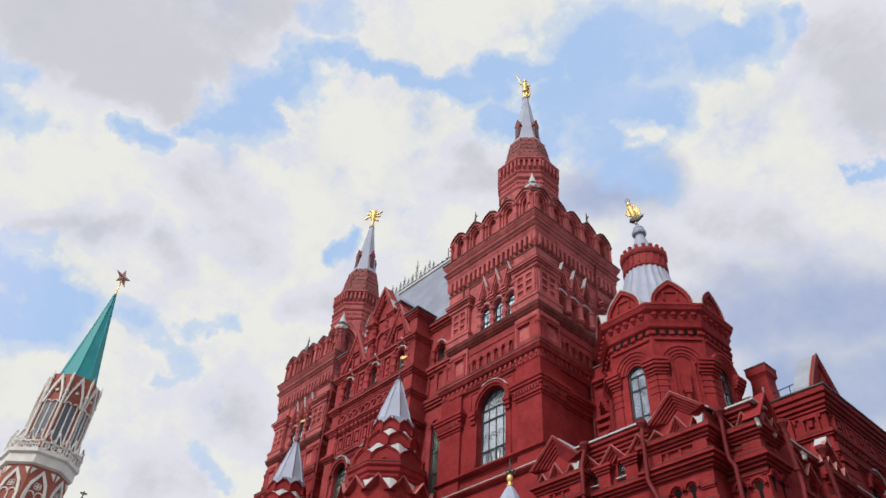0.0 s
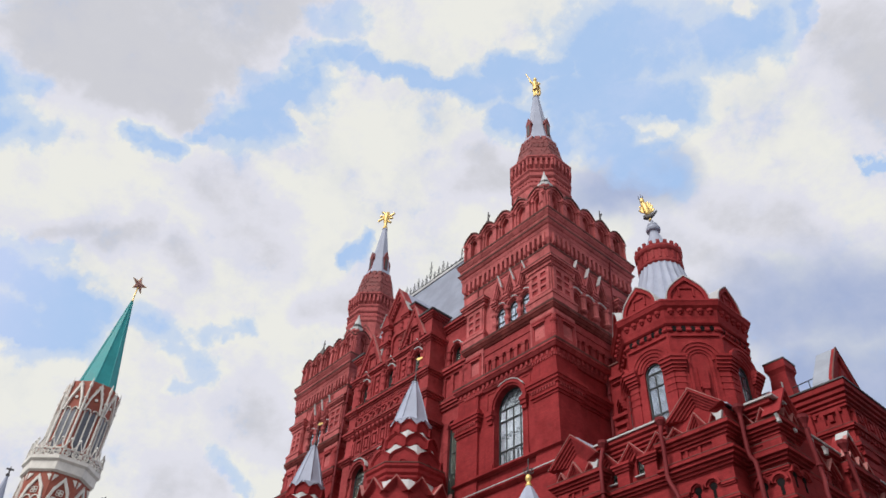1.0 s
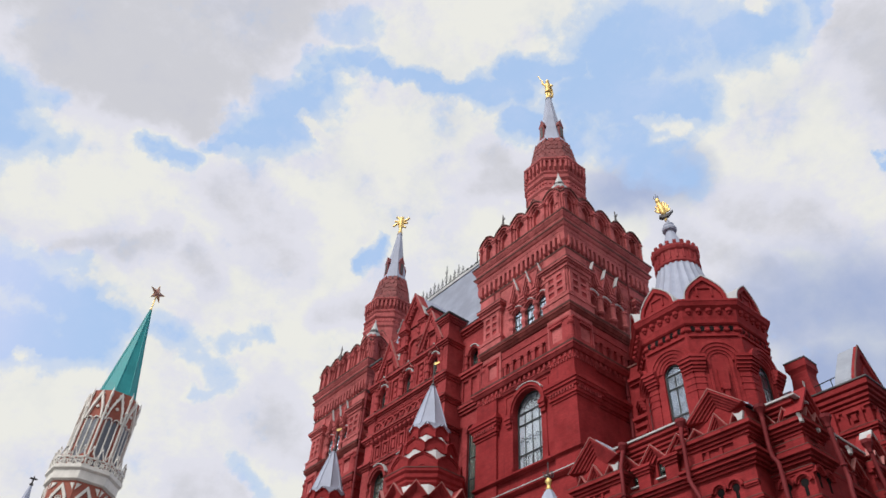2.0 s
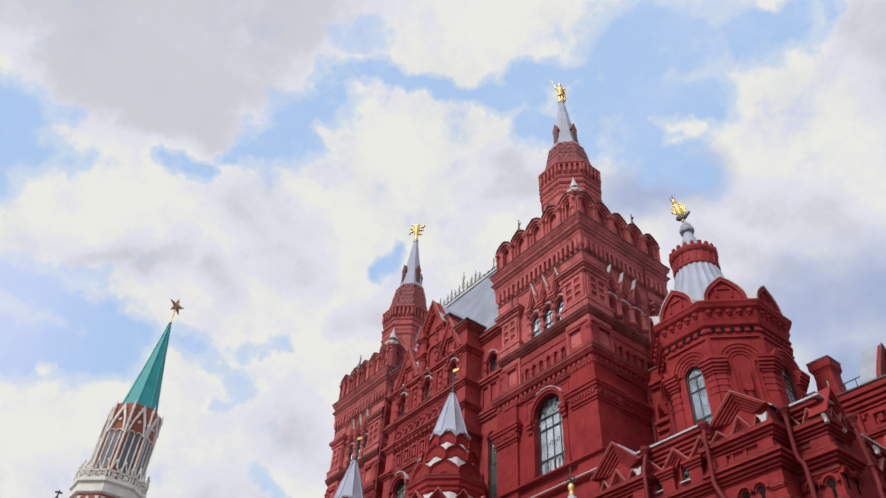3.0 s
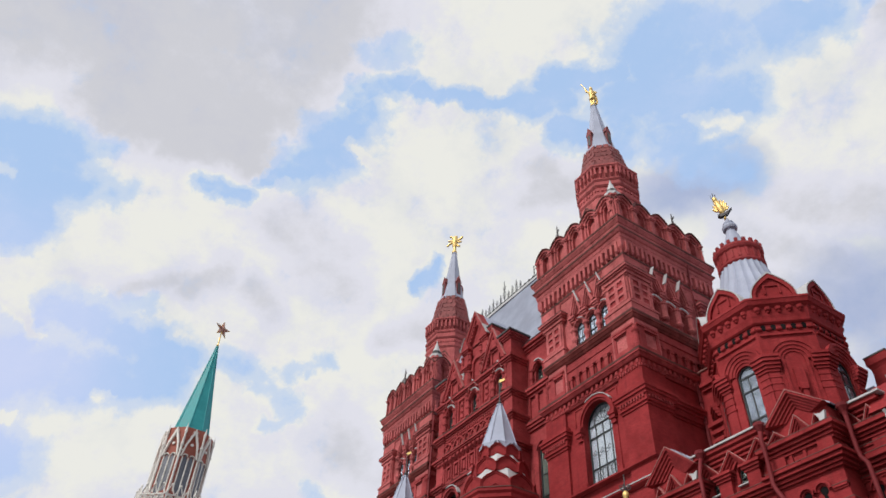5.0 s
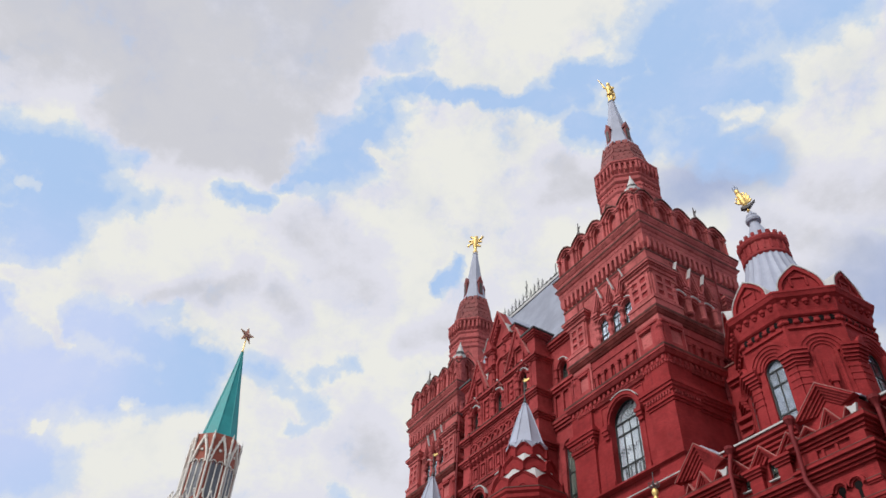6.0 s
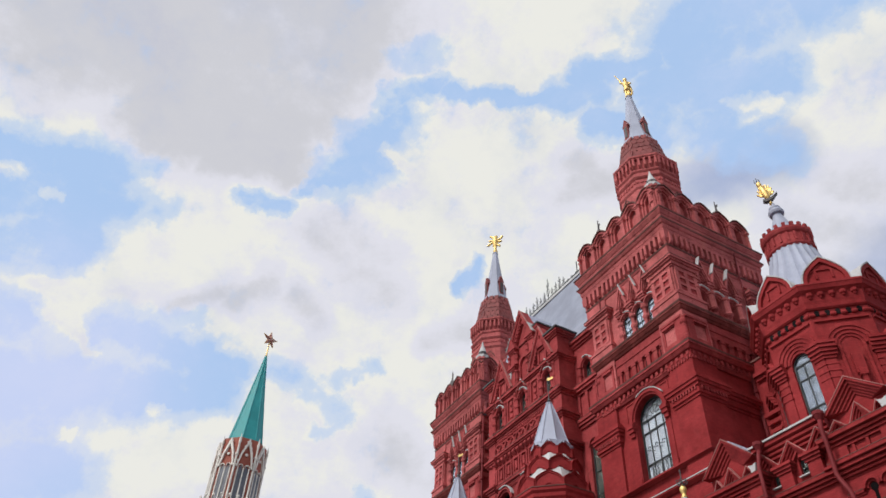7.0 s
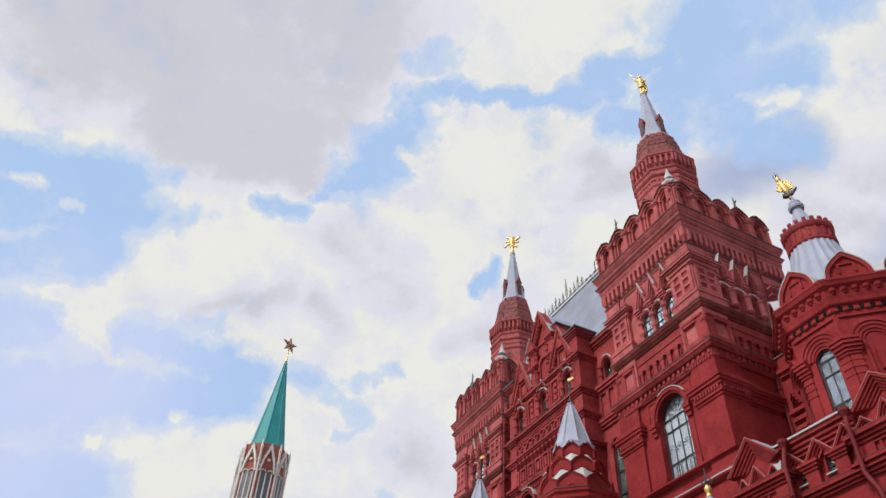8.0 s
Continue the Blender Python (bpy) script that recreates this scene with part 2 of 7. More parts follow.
# red brick in three tones matched to brightness: wings deepest, tower tops palest
RED = material("red painted brick", (0.268, 0.023, 0.027), rough=0.75, spread=0.16, stain=0.4, sooty=0.40, spec=0.12, courses=0.6, faded=(0.34, 0.058, 0.056), dark=(0.075, 0.010, 0.013), bump=0.5)
MID_RED = material("middle red painted brick", (0.325, 0.047, 0.052), rough=0.8, spread=0.20, sooty=0.55, stain=0.5, spec=0.12, courses=0.6, faded=(0.41, 0.105, 0.095), dark=(0.090, 0.016, 0.018), bump=0.5)
PALE_RED = material("pale red painted brick", (0.435, 0.108, 0.112), rough=0.8, spread=0.22, stain=0.5, spec=0.12, courses=0.6, faded=(0.48, 0.16, 0.14), dark=(0.105, 0.026, 0.025), bump=0.5)
SOOTED = material("sooty red brick", (0.185, 0.040, 0.038), rough=0.85, spread=0.3, stain=0.6, spec=0.1, courses=0.5, faded=(0.33, 0.075, 0.07), dark=(0.05, 0.016, 0.016), bump=0.5)
# sooty brown; on ledges it also puts their shadow line into colour
LEDGE_BROWN = material("brown ledge sheet with soot and shade", (0.13, 0.047, 0.042), rough=0.8, spread=0.3)
RED_SHINGLE = material("dark red roof shingle", (0.185, 0.034, 0.036), rough=0.7, spread=0.25)
ZINC = material("grey painted sheet roof", (0.325, 0.355, 0.465), rough=0.62, metal=0.0, spread=0.10, stain=0.18, bump=0.08)
SHEET = material("blue grey painted roof sheet", (0.235, 0.26, 0.34), rough=0.55, spread=0.14, stain=0.25, bump=0.08)
FLASH = material("pale metal flashing", (0.44, 0.44, 0.46), rough=0.65, metal=0.0, spread=0.10, stain=0.35)
DARK = material("weathered dark metal", (0.07, 0.065, 0.07), rough=0.5, metal=0.4)
GOLD = material("gilded metal", (0.70, 0.51, 0.21), rough=0.56, metal=1.0, spread=0.1, stain=0.2, spec=0.5)
PIPE = material("dark red drain pipe paint", (0.15, 0.015, 0.02), rough=0.62, spread=0.14, stain=0.3, spec=0.15)
EDGE = material("worn pinkish gable edging", (0.37, 0.135, 0.13), rough=0.7, stain=0.6)
# near-black: the shade inside gaps, niches and openings is put into plates
SHADE_BLACK = material("black for shade in gaps and openings", (0.010, 0.008, 0.009), rough=0.95, spec=0.0, bump=0.0)
GREEN = material("sea green spire paint", (0.011, 0.268, 0.29), rough=0.6, spread=0.10, stain=0.25)
KREMLIN = material("orange red tower brick", (0.30, 0.085, 0.060), rough=0.8, spread=0.12)
WHITE = material("white carved limestone", (0.68, 0.66, 0.63), rough=0.8, spread=0.10, stain=0.35, dark=(0.33, 0.31, 0.28))
STAR = material("ruby glass star with gilt edge", (0.36, 0.17, 0.14), rough=0.3, spread=0.1, stain=0.1)
# blue of the turret panes' reflection, put into the board behind them
PANE_BLUE = material("mottled blue board with pane reflection painted in", (0.13, 0.15, 0.20), rough=0.8, spread=0.5, stain=0.6, scale=1.4)
# board whose blue grey paints in the sky reflected by the triple windows
SKY_BOARD = material("blue grey board with sky reflection painted in", (0.34, 0.39, 0.49), rough=0.9, spread=0.12, stain=0.2)
BLIND = material("pale window blind", (0.27, 0.29, 0.34), rough=0.9, spread=0.12, stain=0.2)
IRON = material("black window grille iron", (0.035, 0.04, 0.045), rough=0.5, metal=0.3)
# near-black: the dark of the unlit inside is put into the colour
INNER_SHADE = material("dark green grey with inner shade painted in", (0.040, 0.048, 0.040), rough=0.9)
COBBLE = material("dark granite setts", (0.12, 0.115, 0.11), rough=0.8, grain=6.0, bump=0.6)
GLASS = bpy.data.materials.new("window glass")
GLASS.use_nodes = True
gp = GLASS.node_tree.nodes["Principled BSDF"]
gp.inputs["Base Color"].default_value = (0.9, 0.95, 0.97, 1)
gp.inputs["Roughness"].default_value = 0.02
gp.inputs["Transmission Weight"].default_value = 1.0
gp.inputs["IOR"].default_value = 1.45


# ---- mesh helpers ----
def face_frame(cx, cy, turn):
    """Maps (along, out, up) to the world for a wall whose outward side is turned by so many degrees from -y (90: +x)."""
    a = radians(turn)
    out, along = Vector((math.sin(a), -math.cos(a), 0)), Vector((math.cos(a), math.sin(a), 0))
    m = Matrix.Identity(4)
    m.col[0][:3], m.col[1][:3], m.col[2][:3], m.col[3][:3] = along, out, (0, 0, 1), (cx, cy, 0)
    return m


I4 = Matrix.Identity(4)


def prism(bm, m, pts, d0, d1, taper=1.0):
    """A polygon of (along, up) drawn out from d0 to d1."""
    a = [bm.verts.new(m @ Vector((u, d0, z))) for u, z in pts]
    b = [bm.verts.new(m @ Vector((u, d1, z))) for u, z in pts]
    n = len(pts)
    bm.faces.new(a)
    bm.faces.new(b[::-1])
    for i in range(n):
        bm.faces.new((a[i], b[i], b[(i + 1) % n], a[(i + 1) % n]))


def box(bm, m, u0, u1, d0, d1, z0, z1):
    prism(bm, m, [(u0, z0), (u1, z0), (u1, z1), (u0, z1)], d0, d1)


def strip(bm, m, inner, outer, d0, d1):
    """A band between two lines of (along, up) points, d0 to d1 deep."""
    for i in range(len(inner) - 1):
        prism(bm, m, [inner[i], inner[i + 1], outer[i + 1], outer[i]], d0, d1)


def arc(cu, cz, r, n=10, a0=0.0, a1=180.0):
    return [(cu - r * math.cos(radians(a0 + (a1 - a0) * i / n)), cz + r * math.sin(radians(a0 + (a1 - a0) * i / n))) for i in range(n + 1)]


def keel(cu, zb, w, h, n=7):
    """The outline of a keel-arched gable: round shoulders, pointed top."""
    half = []
    for i in range(n + 1):
        s = i / n
        a = radians(90 * s)
        u = math.cos(a) ** 0.85
        z = 0.72 * math.sin(a) + 0.28 * s ** 4
        half.append((u, z))
    left = [(cu - w / 2 * u, zb + h * z) for u, z in half]
    return left + [(2 * cu - u, z) for u, z in left[-2::-1]]


def shrink(pts, cu, zb, k):
    return [(cu + (u - cu) * k, zb + (z - zb) * k) for u, z in pts]


def lathe(bm, m, prof, n=8, turn=None, cap=True):
    """Turns a profile of (radius, up) round the axis in n flats; radius is to the corners."""
    turn = math.pi / n if turn is None else turn
    rings = []
    for r, z in prof:
        if r < 1e-4:
            rings.append([bm.verts.new(m @ Vector((0, 0, z)))])
        else:
            rings.append([bm.verts.new(m @ Vector((r * math.cos(turn + 2 * math.pi * i / n), r * math.sin(turn + 2 * math.pi * i / n), z))) for i in range(n)])
    for a, b in zip(rings, rings[1:]):
        for i in range(n):
            j = (i + 1) % n
            f = [a[i], a[j], b[j], b[i]] if len(a) > 1 and len(b) > 1 else ([a[0], b[j], b[i]] if len(a) == 1 else [a[i], a[j], b[0]])
            bm.faces.new(f)
    if cap:
        for r in (rings[0], rings[-1]):
            if len(r) > 2:
                bm.faces.new(r)


def tube(bm, pts, r, n=8):
    """A round pipe through points."""
    rings = []
    for i, p in enumerate(pts):
        way = (Vector(pts[min(i + 1, len(pts) - 1)]) - Vector(pts[max(i - 1, 0)])).normalized()
        side = way.cross(Vector((0.31, 0.93, 0.17))).normalized()
        up = way.cross(side)
        rings.append([bm.verts.new(Vector(p) + r * (math.cos(2 * math.pi * k / n) * side + math.sin(2 * math.pi * k / n) * up)) for k in range(n)])
    for a, b in zip(rings, rings[1:]):
        for k in range(n):
            bm.faces.new((a[k], a[(k + 1) % n], b[(k + 1) % n], b[k]))
    bm.faces.new(rings[0])
    bm.faces.new(rings[-1])


def finish(name, bm, mat, smooth=False):
    bmesh.ops.remove_doubles(bm, verts=bm.verts, dist=0.0004)
    bmesh.ops.recalc_face_normals(bm, faces=bm.faces)
    me = bpy.data.meshes.new(name)
    bm.to_mesh(me)
    bm.free()
    for mt in mat if isinstance(mat, (list, tuple)) else [mat]:
        me.materials.append(mt)
    if smooth:
        for poly in me.polygons:
            poly.use_smooth = True
    return me


def part(name, bm, mat, parent, label="", smooth=False):
    ob = new(name, finish(name, bm, mat, smooth))
    ob.parent = parent
    return tagged(ob, label)


def piece(name, mesh, parent, m):
    """One of many alike pieces that share a mesh."""
    ob = new(name, mesh)
    ob.parent, ob.matrix_basis = parent, m
    return ob


def thing(name, at, label, category, group="", kind=""):
    ob = new(name)
    ob.matrix_basis = Matrix.Translation(at)
    ob.empty_display_size = 0.5
    return tagged(ob, label, category, group, kind)


def mesh_thing(name, bm, mat, label, category, group="", kind="", at=(0, 0, 0), smooth=False):
    ob = new(name, finish(name, bm, mat, smooth))
    ob.matrix_basis = Matrix.Translation(at)
    return tagged(ob, label, category, group, kind)


def arched_wall(bm, m, u0, u1, z0, z1, d0, d1, openings, n=10):
    """A wall from d0 to d1 with round-headed openings (centre, radius, sill, springing) that go through it."""
    at = u0
    for cu, r, zb, zs in sorted(openings):
        box(bm, m, at, cu - r, d0, d1, z0, z1)
        if zb > z0 + 1e-3:
            box(bm, m, cu - r, cu + r, d0, d1, z0, zb)
        a = arc(cu, zs, r, n)
        strip(bm, m, a, [(u, z1) for u, _ in a], d0, d1)
        at = cu + r
    box(bm, m, at, u1, d0, d1, z0, z1)


def arched_window(parent, m, cu, r, zb, zs, d, bars=3, rails=(0.35, 0.7), lining=None, lattice=False):
    """Frame, glazing bars, glass and a blind or painted board in a round-headed opening; d is the plane of the glass.
    """
    bm = bmesh.new()
    t = min(0.09, r * 0.16)
    a, b = arc(cu, zs, r, 10), arc(cu, zs, r - t, 10)
    strip(bm, m, b, a, d - 0.05, d + 0.05)
    box(bm, m, cu - r, cu - r + t, d - 0.05, d + 0.05, zb, zs)
    box(bm, m, cu + r - t, cu + r, d - 0.05, d + 0.05, zb, zs)
    box(bm, m, cu - r + t, cu + r - t, d - 0.05, d + 0.05, zb, zb + t)
    win = part("window", bm, IRON, parent, "dark metal arched window frame")
    g = t * 0.45

    def bar(u0, u1, depth, z0, z1):
        bm = bmesh.new()
        box(bm, m, u0, u1, d - depth, d + depth, z0, z1)
        part("glazing_bar", bm, IRON, win)

    for z in [zb + (zs - zb) * k for k in rails] + [zs]:
        bar(cu - r + t, cu + r - t, 0.03, z - g, z + g)
    for k in range(1, bars + 1):
        u = cu - r + 2 * r * k / (bars + 1)
        bar(u - g * 0.7, u + g * 0.7, 0.025, zb + t, zs - g)
    if lattice:
        # scrolls: a row half way up, interlaced loops along the foot, a fan in the head
        for k in range(bars + 1):
            u = cu - r + 2 * r * (k + 0.5) / (bars + 1)
            for flip in (-1, 1):
                bm = bmesh.new()
                tube(bm, [m @ Vector((u + flip * 0.11 + 0.10 * math.cos(q * 0.8), d + 0.05, zb + 0.52 * (zs - zb) + flip * 0.07 + 0.12 * math.sin(q * 0.8))) for q in range(8)], 0.016, 5)
                part("grille_scroll", bm, IRON, win)
        for k in range(6):
            u = cu - r + t + (2 * r - 2 * t) * (k + 0.5) / 6
            bm = bmesh.new()
            tube(bm, [m @ Vector((u + 0.22 * math.cos(q * math.pi / 6), d + 0.05, zb + 0.14 * (zs - zb) + 0.40 * math.sin(q * math.pi / 6))) for q in range(13)], 0.016, 5)
            part("grille_loop", bm, IRON, win)
        for k in range(1, 6):
            a = math.pi * k / 6
            bm = bmesh.new()
            tube(bm, [m @ Vector((cu - math.cos(a) * q, d + 0.04, zs + math.sin(a) * q)) for q in (r * 0.18, r * 0.94)], 0.018, 5)
            part("grille_ray", bm, IRON, win)
        bm = bmesh.new()
        tube(bm, [m @ Vector((u, d + 0.05, z)) for u, z in arc(cu, zs, r * 0.55, 10)], 0.02, 5)
        part("grille_arc", bm, IRON, win)
    bm = bmesh.new()
    pane = [(cu - r + t * 0.5, zb + t * 0.5)] + arc(cu, zs, r - t * 0.5, 10) + [(cu + r - t * 0.5, zb + t * 0.5)]
    prism(bm, m, pane, d - 0.012, d + 0.012)
    ob = part("pane", bm, GLASS, win)
    ob.visible_shadow = False
    bm = bmesh.new()
    prism(bm, m, shrink(pane, cu, zb, 1.0), d - 0.055, d - 0.03)
    part("blind", bm, lining or BLIND, win, "pale blind behind the glass" if lining is None else "painted board behind the glass")
    return win


# ---- ground ----
bm = bmesh.new()
box(bm, I4, -1500, 1500, -1500, 1500, -0.5, 0.0)
mesh_thing("ground", bm, COBBLE, "dark granite sett paving of the open square", "ground", kind="structure")

FACES = (0, 90, 180, 270)


def ring_box(bm, h0, h1, z0, z1):
    """A square ledge, h0 half-width below and h1 above."""
    a = [bm.verts.new((sx * h0, sy * h0, z0)) for sx, sy in ((-1, -1), (1, -1), (1, 1), (-1, 1))]
    b = [bm.verts.new((sx * h1, sy * h1, z1)) for sx, sy in ((-1, -1), (1, -1), (1, 1), (-1, 1))]
    bm.faces.new(a)
    bm.faces.new(b)
    for i in range(4):
        bm.faces.new((a[i], a[(i + 1) % 4], b[(i + 1) % 4], b[i]))


def square_profile(bm, m, prof):
    """A moulding run round a square: (half-width, up) points."""
    lathe(bm, m, [(e * math.sqrt(2), z) for e, z in prof], 4, math.pi / 4)


def stilted(cu, zb, w, h, n=10):
    """The outline of an upright round-headed gable with a faint point."""
    r = w / 2
    top = [(u, z + 0.10 * max(0.0, 1 - abs(u - cu) / r * 2.2)) for u, z in arc(cu, zb + h - r - 0.10, r, n)]
    return [(cu - r, zb)] + top + [(cu + r, zb)]


def unit_mesh(name, w, d, h, mat, chamfer=0.0):
    """A small block, its back at d = 0 and its foot at z = 0, in wall coordinates."""
    bm = bmesh.new()
    if chamfer:
        prof = [(0, 0), (d - chamfer, 0), (d, chamfer), (d, h), (0, h)]
        a = [bm.verts.new((-w / 2, y, z)) for y, z in prof]
        b = [bm.verts.new((w / 2, y, z)) for y, z in prof]
        bm.faces.new(a)
        bm.faces.new(b)
        for i in range(len(prof)):
            bm.faces.new((a[i], a[(i + 1) % len(prof)], b[(i + 1) % len(prof)], b[i]))
    else:
        box(bm, I4, -w / 2, w / 2, 0, d, 0, h)
    return finish(name, bm, mat)


def shift(u, d, z):
    return Matrix.Translation((u, d, z))


H = 3.75          # half-width of the tower walls
NARROW = Matrix.Translation((0.29, 0, 0)) @ Matrix.Diagonal((0.925, 1, 1, 1))   # plan of the window stage


def square_tower(at):
    tower = thing("brick_tower", at, "square red brick corner tower with tiered cornices and a grey spire", "tower", "main towers of the facade")
    corbel = unit_mesh("corbel", 0.20, 0.22, 0.85, PALE_RED, 0.10)
    dentil = unit_mesh("dentil", 0.17, 0.16, 0.30, MID_RED, 0.06)
    # black plate for the dark in some niches
    slit = unit_mesh("vent_slit", 0.15, 0.04, 0.46, SHADE_BLACK)
    small = unit_mesh("small_dentil", 0.10, 0.10, 0.18, MID_RED)
    # shaft: a core, and thick walls with the openings on each face
    bm = bmesh.new()
    ring_box(bm, H - 0.62, H - 0.62, 0.0, 36.0)
    part("core", bm, MID_RED, tower)
    bm = bmesh.new()
    ring_box(bm, H - 0.004, H - 0.004, 31.25, 35.05)
    part("crown_block", bm, PALE_RED, tower)
    bm = bmesh.new()
    ring_box(bm, H, H, 0.0, 18.4)
    part("base_wall", bm, RED, tower)
    for turn in FACES:
        m = face_frame(0, 0, turn)
        bm = bmesh.new()
        blank = turn == 90
        tall = [] if blank else [(0.15, 1.1, 19.5, 23.0)]
        arched_wall(bm, m, -H + 0.6, H - 0.6, 18.4, 25.0, H - 0.6, H, tall)
        mids = {0: (-0.32, 0.75, 1.80), 90: (-1.75, -0.63, 0.47)}.get(turn, (-1.05, 0.0, 1.05))
        trio = [(u, 0.36, 28.12, 29.45) for u in mids]
        box(bm, m, -H + 0.6, H - 0.6, H - 0.6, H, 25.0, 28.0)
        part("wall", bm, RED, tower)
        bm = bmesh.new()
        arched_wall(bm, m, -H + 0.6, H - 0.6, 28.0, 33.0, H - 0.6, H, trio, 8)
        part("upper_wall", bm, PALE_RED, tower)
        for cu, r, zb, zs in tall:
            arched_window(tower, m, cu, r, zb, zs, H - 0.38, 3, (0.0, 0.29, 0.80), lattice=True)
        for cu, r, zb, zs in trio:
            if blank:
                bm = bmesh.new()
                prism(bm, m, [(cu - r, zb)] + arc(cu, zs, r, 8) + [(cu + r, zb)], H - 0.62, H - 0.32)
                part("niche_back", bm, PALE_RED, tower)
            else:
                arched_window(tower, m, cu, r, zb, zs, H - 0.05, 1, (0.5,), SKY_BOARD)
        # moulding round the tall window, with a pale flashing on its crown
        if not blank:
            bm = bmesh.new()
            for r0, r1, d in ((1.1, 1.24, 0.06), (1.22, 1.42, 0.14)):
                strip(bm, m, arc(0.15, 23.0, r0, 16), arc(0.15, 23.0, r1, 16), H - 0.02, H + d)
            for s in (-1, 1):
                u0, u1 = sorted((0.15 + s * 1.10, 0.15 + s * 1.24))
                box(bm, m, u0, u1, H - 0.02, H + 0.06, 19.5, 22.6)
                for k, (w, d, z0, z1) in enumerate(((0.34, 0.16, 22.15, 22.4), (0.42, 0.24, 22.4, 22.62), (0.48, 0.30, 22.62, 22.84), (0.40, 0.20, 22.84, 23.0))):
                    uc = 0.15 + s * 1.32
                    box(bm, m, uc - w / 2, uc + w / 2, H - 0.02, H + d, z0, z1)
                uc = 0.15 + s * 1.34
                box(bm, m, uc - 0.13, uc + 0.13, H - 0.02, H + 0.05, 19.5, 22.2)
                box(bm, m, uc - 0.19, uc + 0.19, H - 0.02, H + 0.12, 19.45, 19.8)
            part("window_surround", bm, RED, tower, "moulded brick arch and pilasters")
            bm = bmesh.new()
            strip(bm, m, arc(0.15, 23.0, 1.42, 14, 62, 150), arc(0.15, 23.0, 1.46, 14, 62, 150), H - 0.02, H + 0.19)
            part("flashing", bm, FLASH, tower, "pale metal flashing on the arch")
        if blank:
            bm = bmesh.new()
            for e, z0, z1 in ((0.06, 22.15, 22.30), (0.14, 22.30, 22.46), (0.12, 22.46, 22.66), (0.20, 22.66, 22.84), (0.28, 22.84, 23.02), (0.34, 23.02, 23.16), (0.20, 23.16, 23.40)):
                box(bm, m, -H + 1.2, H, H - 0.02, H + e, z0, z1)
            part("impost", bm, RED, tower)
        # niche band under the window tier
        bm = bmesh.new()
        lo = -3.1 if turn == 0 else -H
        mid = 0.26 if turn == 0 else 0.0
        ends = (lo, mid - 1.86), (mid + 1.86, H)
        box(bm, m, lo, H, H, H + 0.12, 25.5, 25.68)
        box(bm, m, lo, H, H, H + 0.12, 26.46, 27.45)
        box(bm, m, lo, H, H, H + 0.17, 26.84, 26.94)
        box(bm, m, lo, H, H, H + 0.16, 26.40, 26.48)
        for u0, u1 in ends:
            box(bm, m, u0, u1, H, H + 0.12, 25.68, 26.46)
        for k in range(7):
            u = mid + 0.60 * (k - 3)
            box(bm, m, u - 0.14, u + 0.14, H, H + 0.12, 25.68, 26.46)
            box(bm, m, u - 0.18, u + 0.18, H, H + 0.15, 26.26, 26.40)
        part("niche_band", bm, MID_RED, tower)
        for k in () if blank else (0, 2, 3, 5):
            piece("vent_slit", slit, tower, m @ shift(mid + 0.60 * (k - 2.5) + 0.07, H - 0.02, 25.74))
        # columns, stepped capitals and pointed hoods of the triple window
        for u in [c - 0.53 for c in mids] + [mids[-1] + 0.53]:
            bm = bmesh.new()
            mm = m @ shift(u, H + (0.0 if blank else 0.12), 0)
            lathe(bm, mm, [(0.19, 28.0), (0.19, 28.2), (0.12, 28.28), (0.12, 28.5), (0.18, 28.62), (0.20, 28.72), (0.18, 28.85), (0.12, 28.95), (0.12, 29.25), (0.21, 29.38), (0.21, 29.55)], 10)
            part("colonnette", bm, PALE_RED, tower, smooth=False)
            if blank:
                bm = bmesh.new()
                lathe(bm, m @ shift(u, H + 0.10, 0), [(0.10, 28.52), (0.22, 28.58), (0.29, 28.68), (0.24, 28.78), (0.22, 28.9), (0.22, 29.6), (0.28, 29.68), (0.28, 29.8)], 10)
                part("hanging_column", bm, PALE_RED, tower)
            bm = bmesh.new()
            for w, d, z0, z1 in ((0.40, 0.20, 30.02, 30.14), (0.48, 0.27, 30.16, 30.28), (0.56, 0.34, 30.30, 30.44), (0.46, 0.28, 30.46, 30.60)):
                box(bm, m, u - w / 2, u + w / 2, H - 0.02, H + d, z0, z1)
            part("stepped_capital", bm, PALE_RED, tower)
        for cu in mids:
            bm = bmesh.new()
            for r0, r1, d in ((0.36, 0.45, 0.10), (0.45, 0.53, 0.22)):
                strip(bm, m, arc(cu, 29.5, r0, 10), arc(cu, 29.5, r1, 10), H - 0.02, H + d)
            part("window_arch", bm, PALE_RED, tower)
            bm = bmesh.new()
            strip(bm, m, arc(cu, 29.5, 0.53, 7, 50 if blank else 85, 140), arc(cu, 29.5, 0.60 if blank else 0.575, 7, 50 if blank else 85, 140), H - 0.02, H + 0.27)
            part("flashing", bm, FLASH, tower, "pale metal flashing on the arch")
            bm = bmesh.new()
            for w, z0, zt, d in ((1.04, 30.50, 32.10, 0.50), (0.80, 30.52, 31.72, 0.42), (0.56, 30.54, 31.34, 0.34), (0.30, 30.56, 30.95, 0.28)):
                o = [(cu - w / 2, z0), (cu, zt), (cu + w / 2, z0)]
                strip(bm, m, shrink(o, cu, z0, 0.80), o, H - 0.02, H + d - 0.10)
            prism(bm, m, [(cu - 0.5, 30.5), (cu, 32.05), (cu + 0.5, 30.5)], H - 0.02, H + 0.10)
            hood = part("pointed_hood", bm, PALE_RED, tower)
            bm = bmesh.new()
            s = -1 if turn == 90 else 1
            foot = (0.27, 31.28) if blank else (0.34, 31.06)
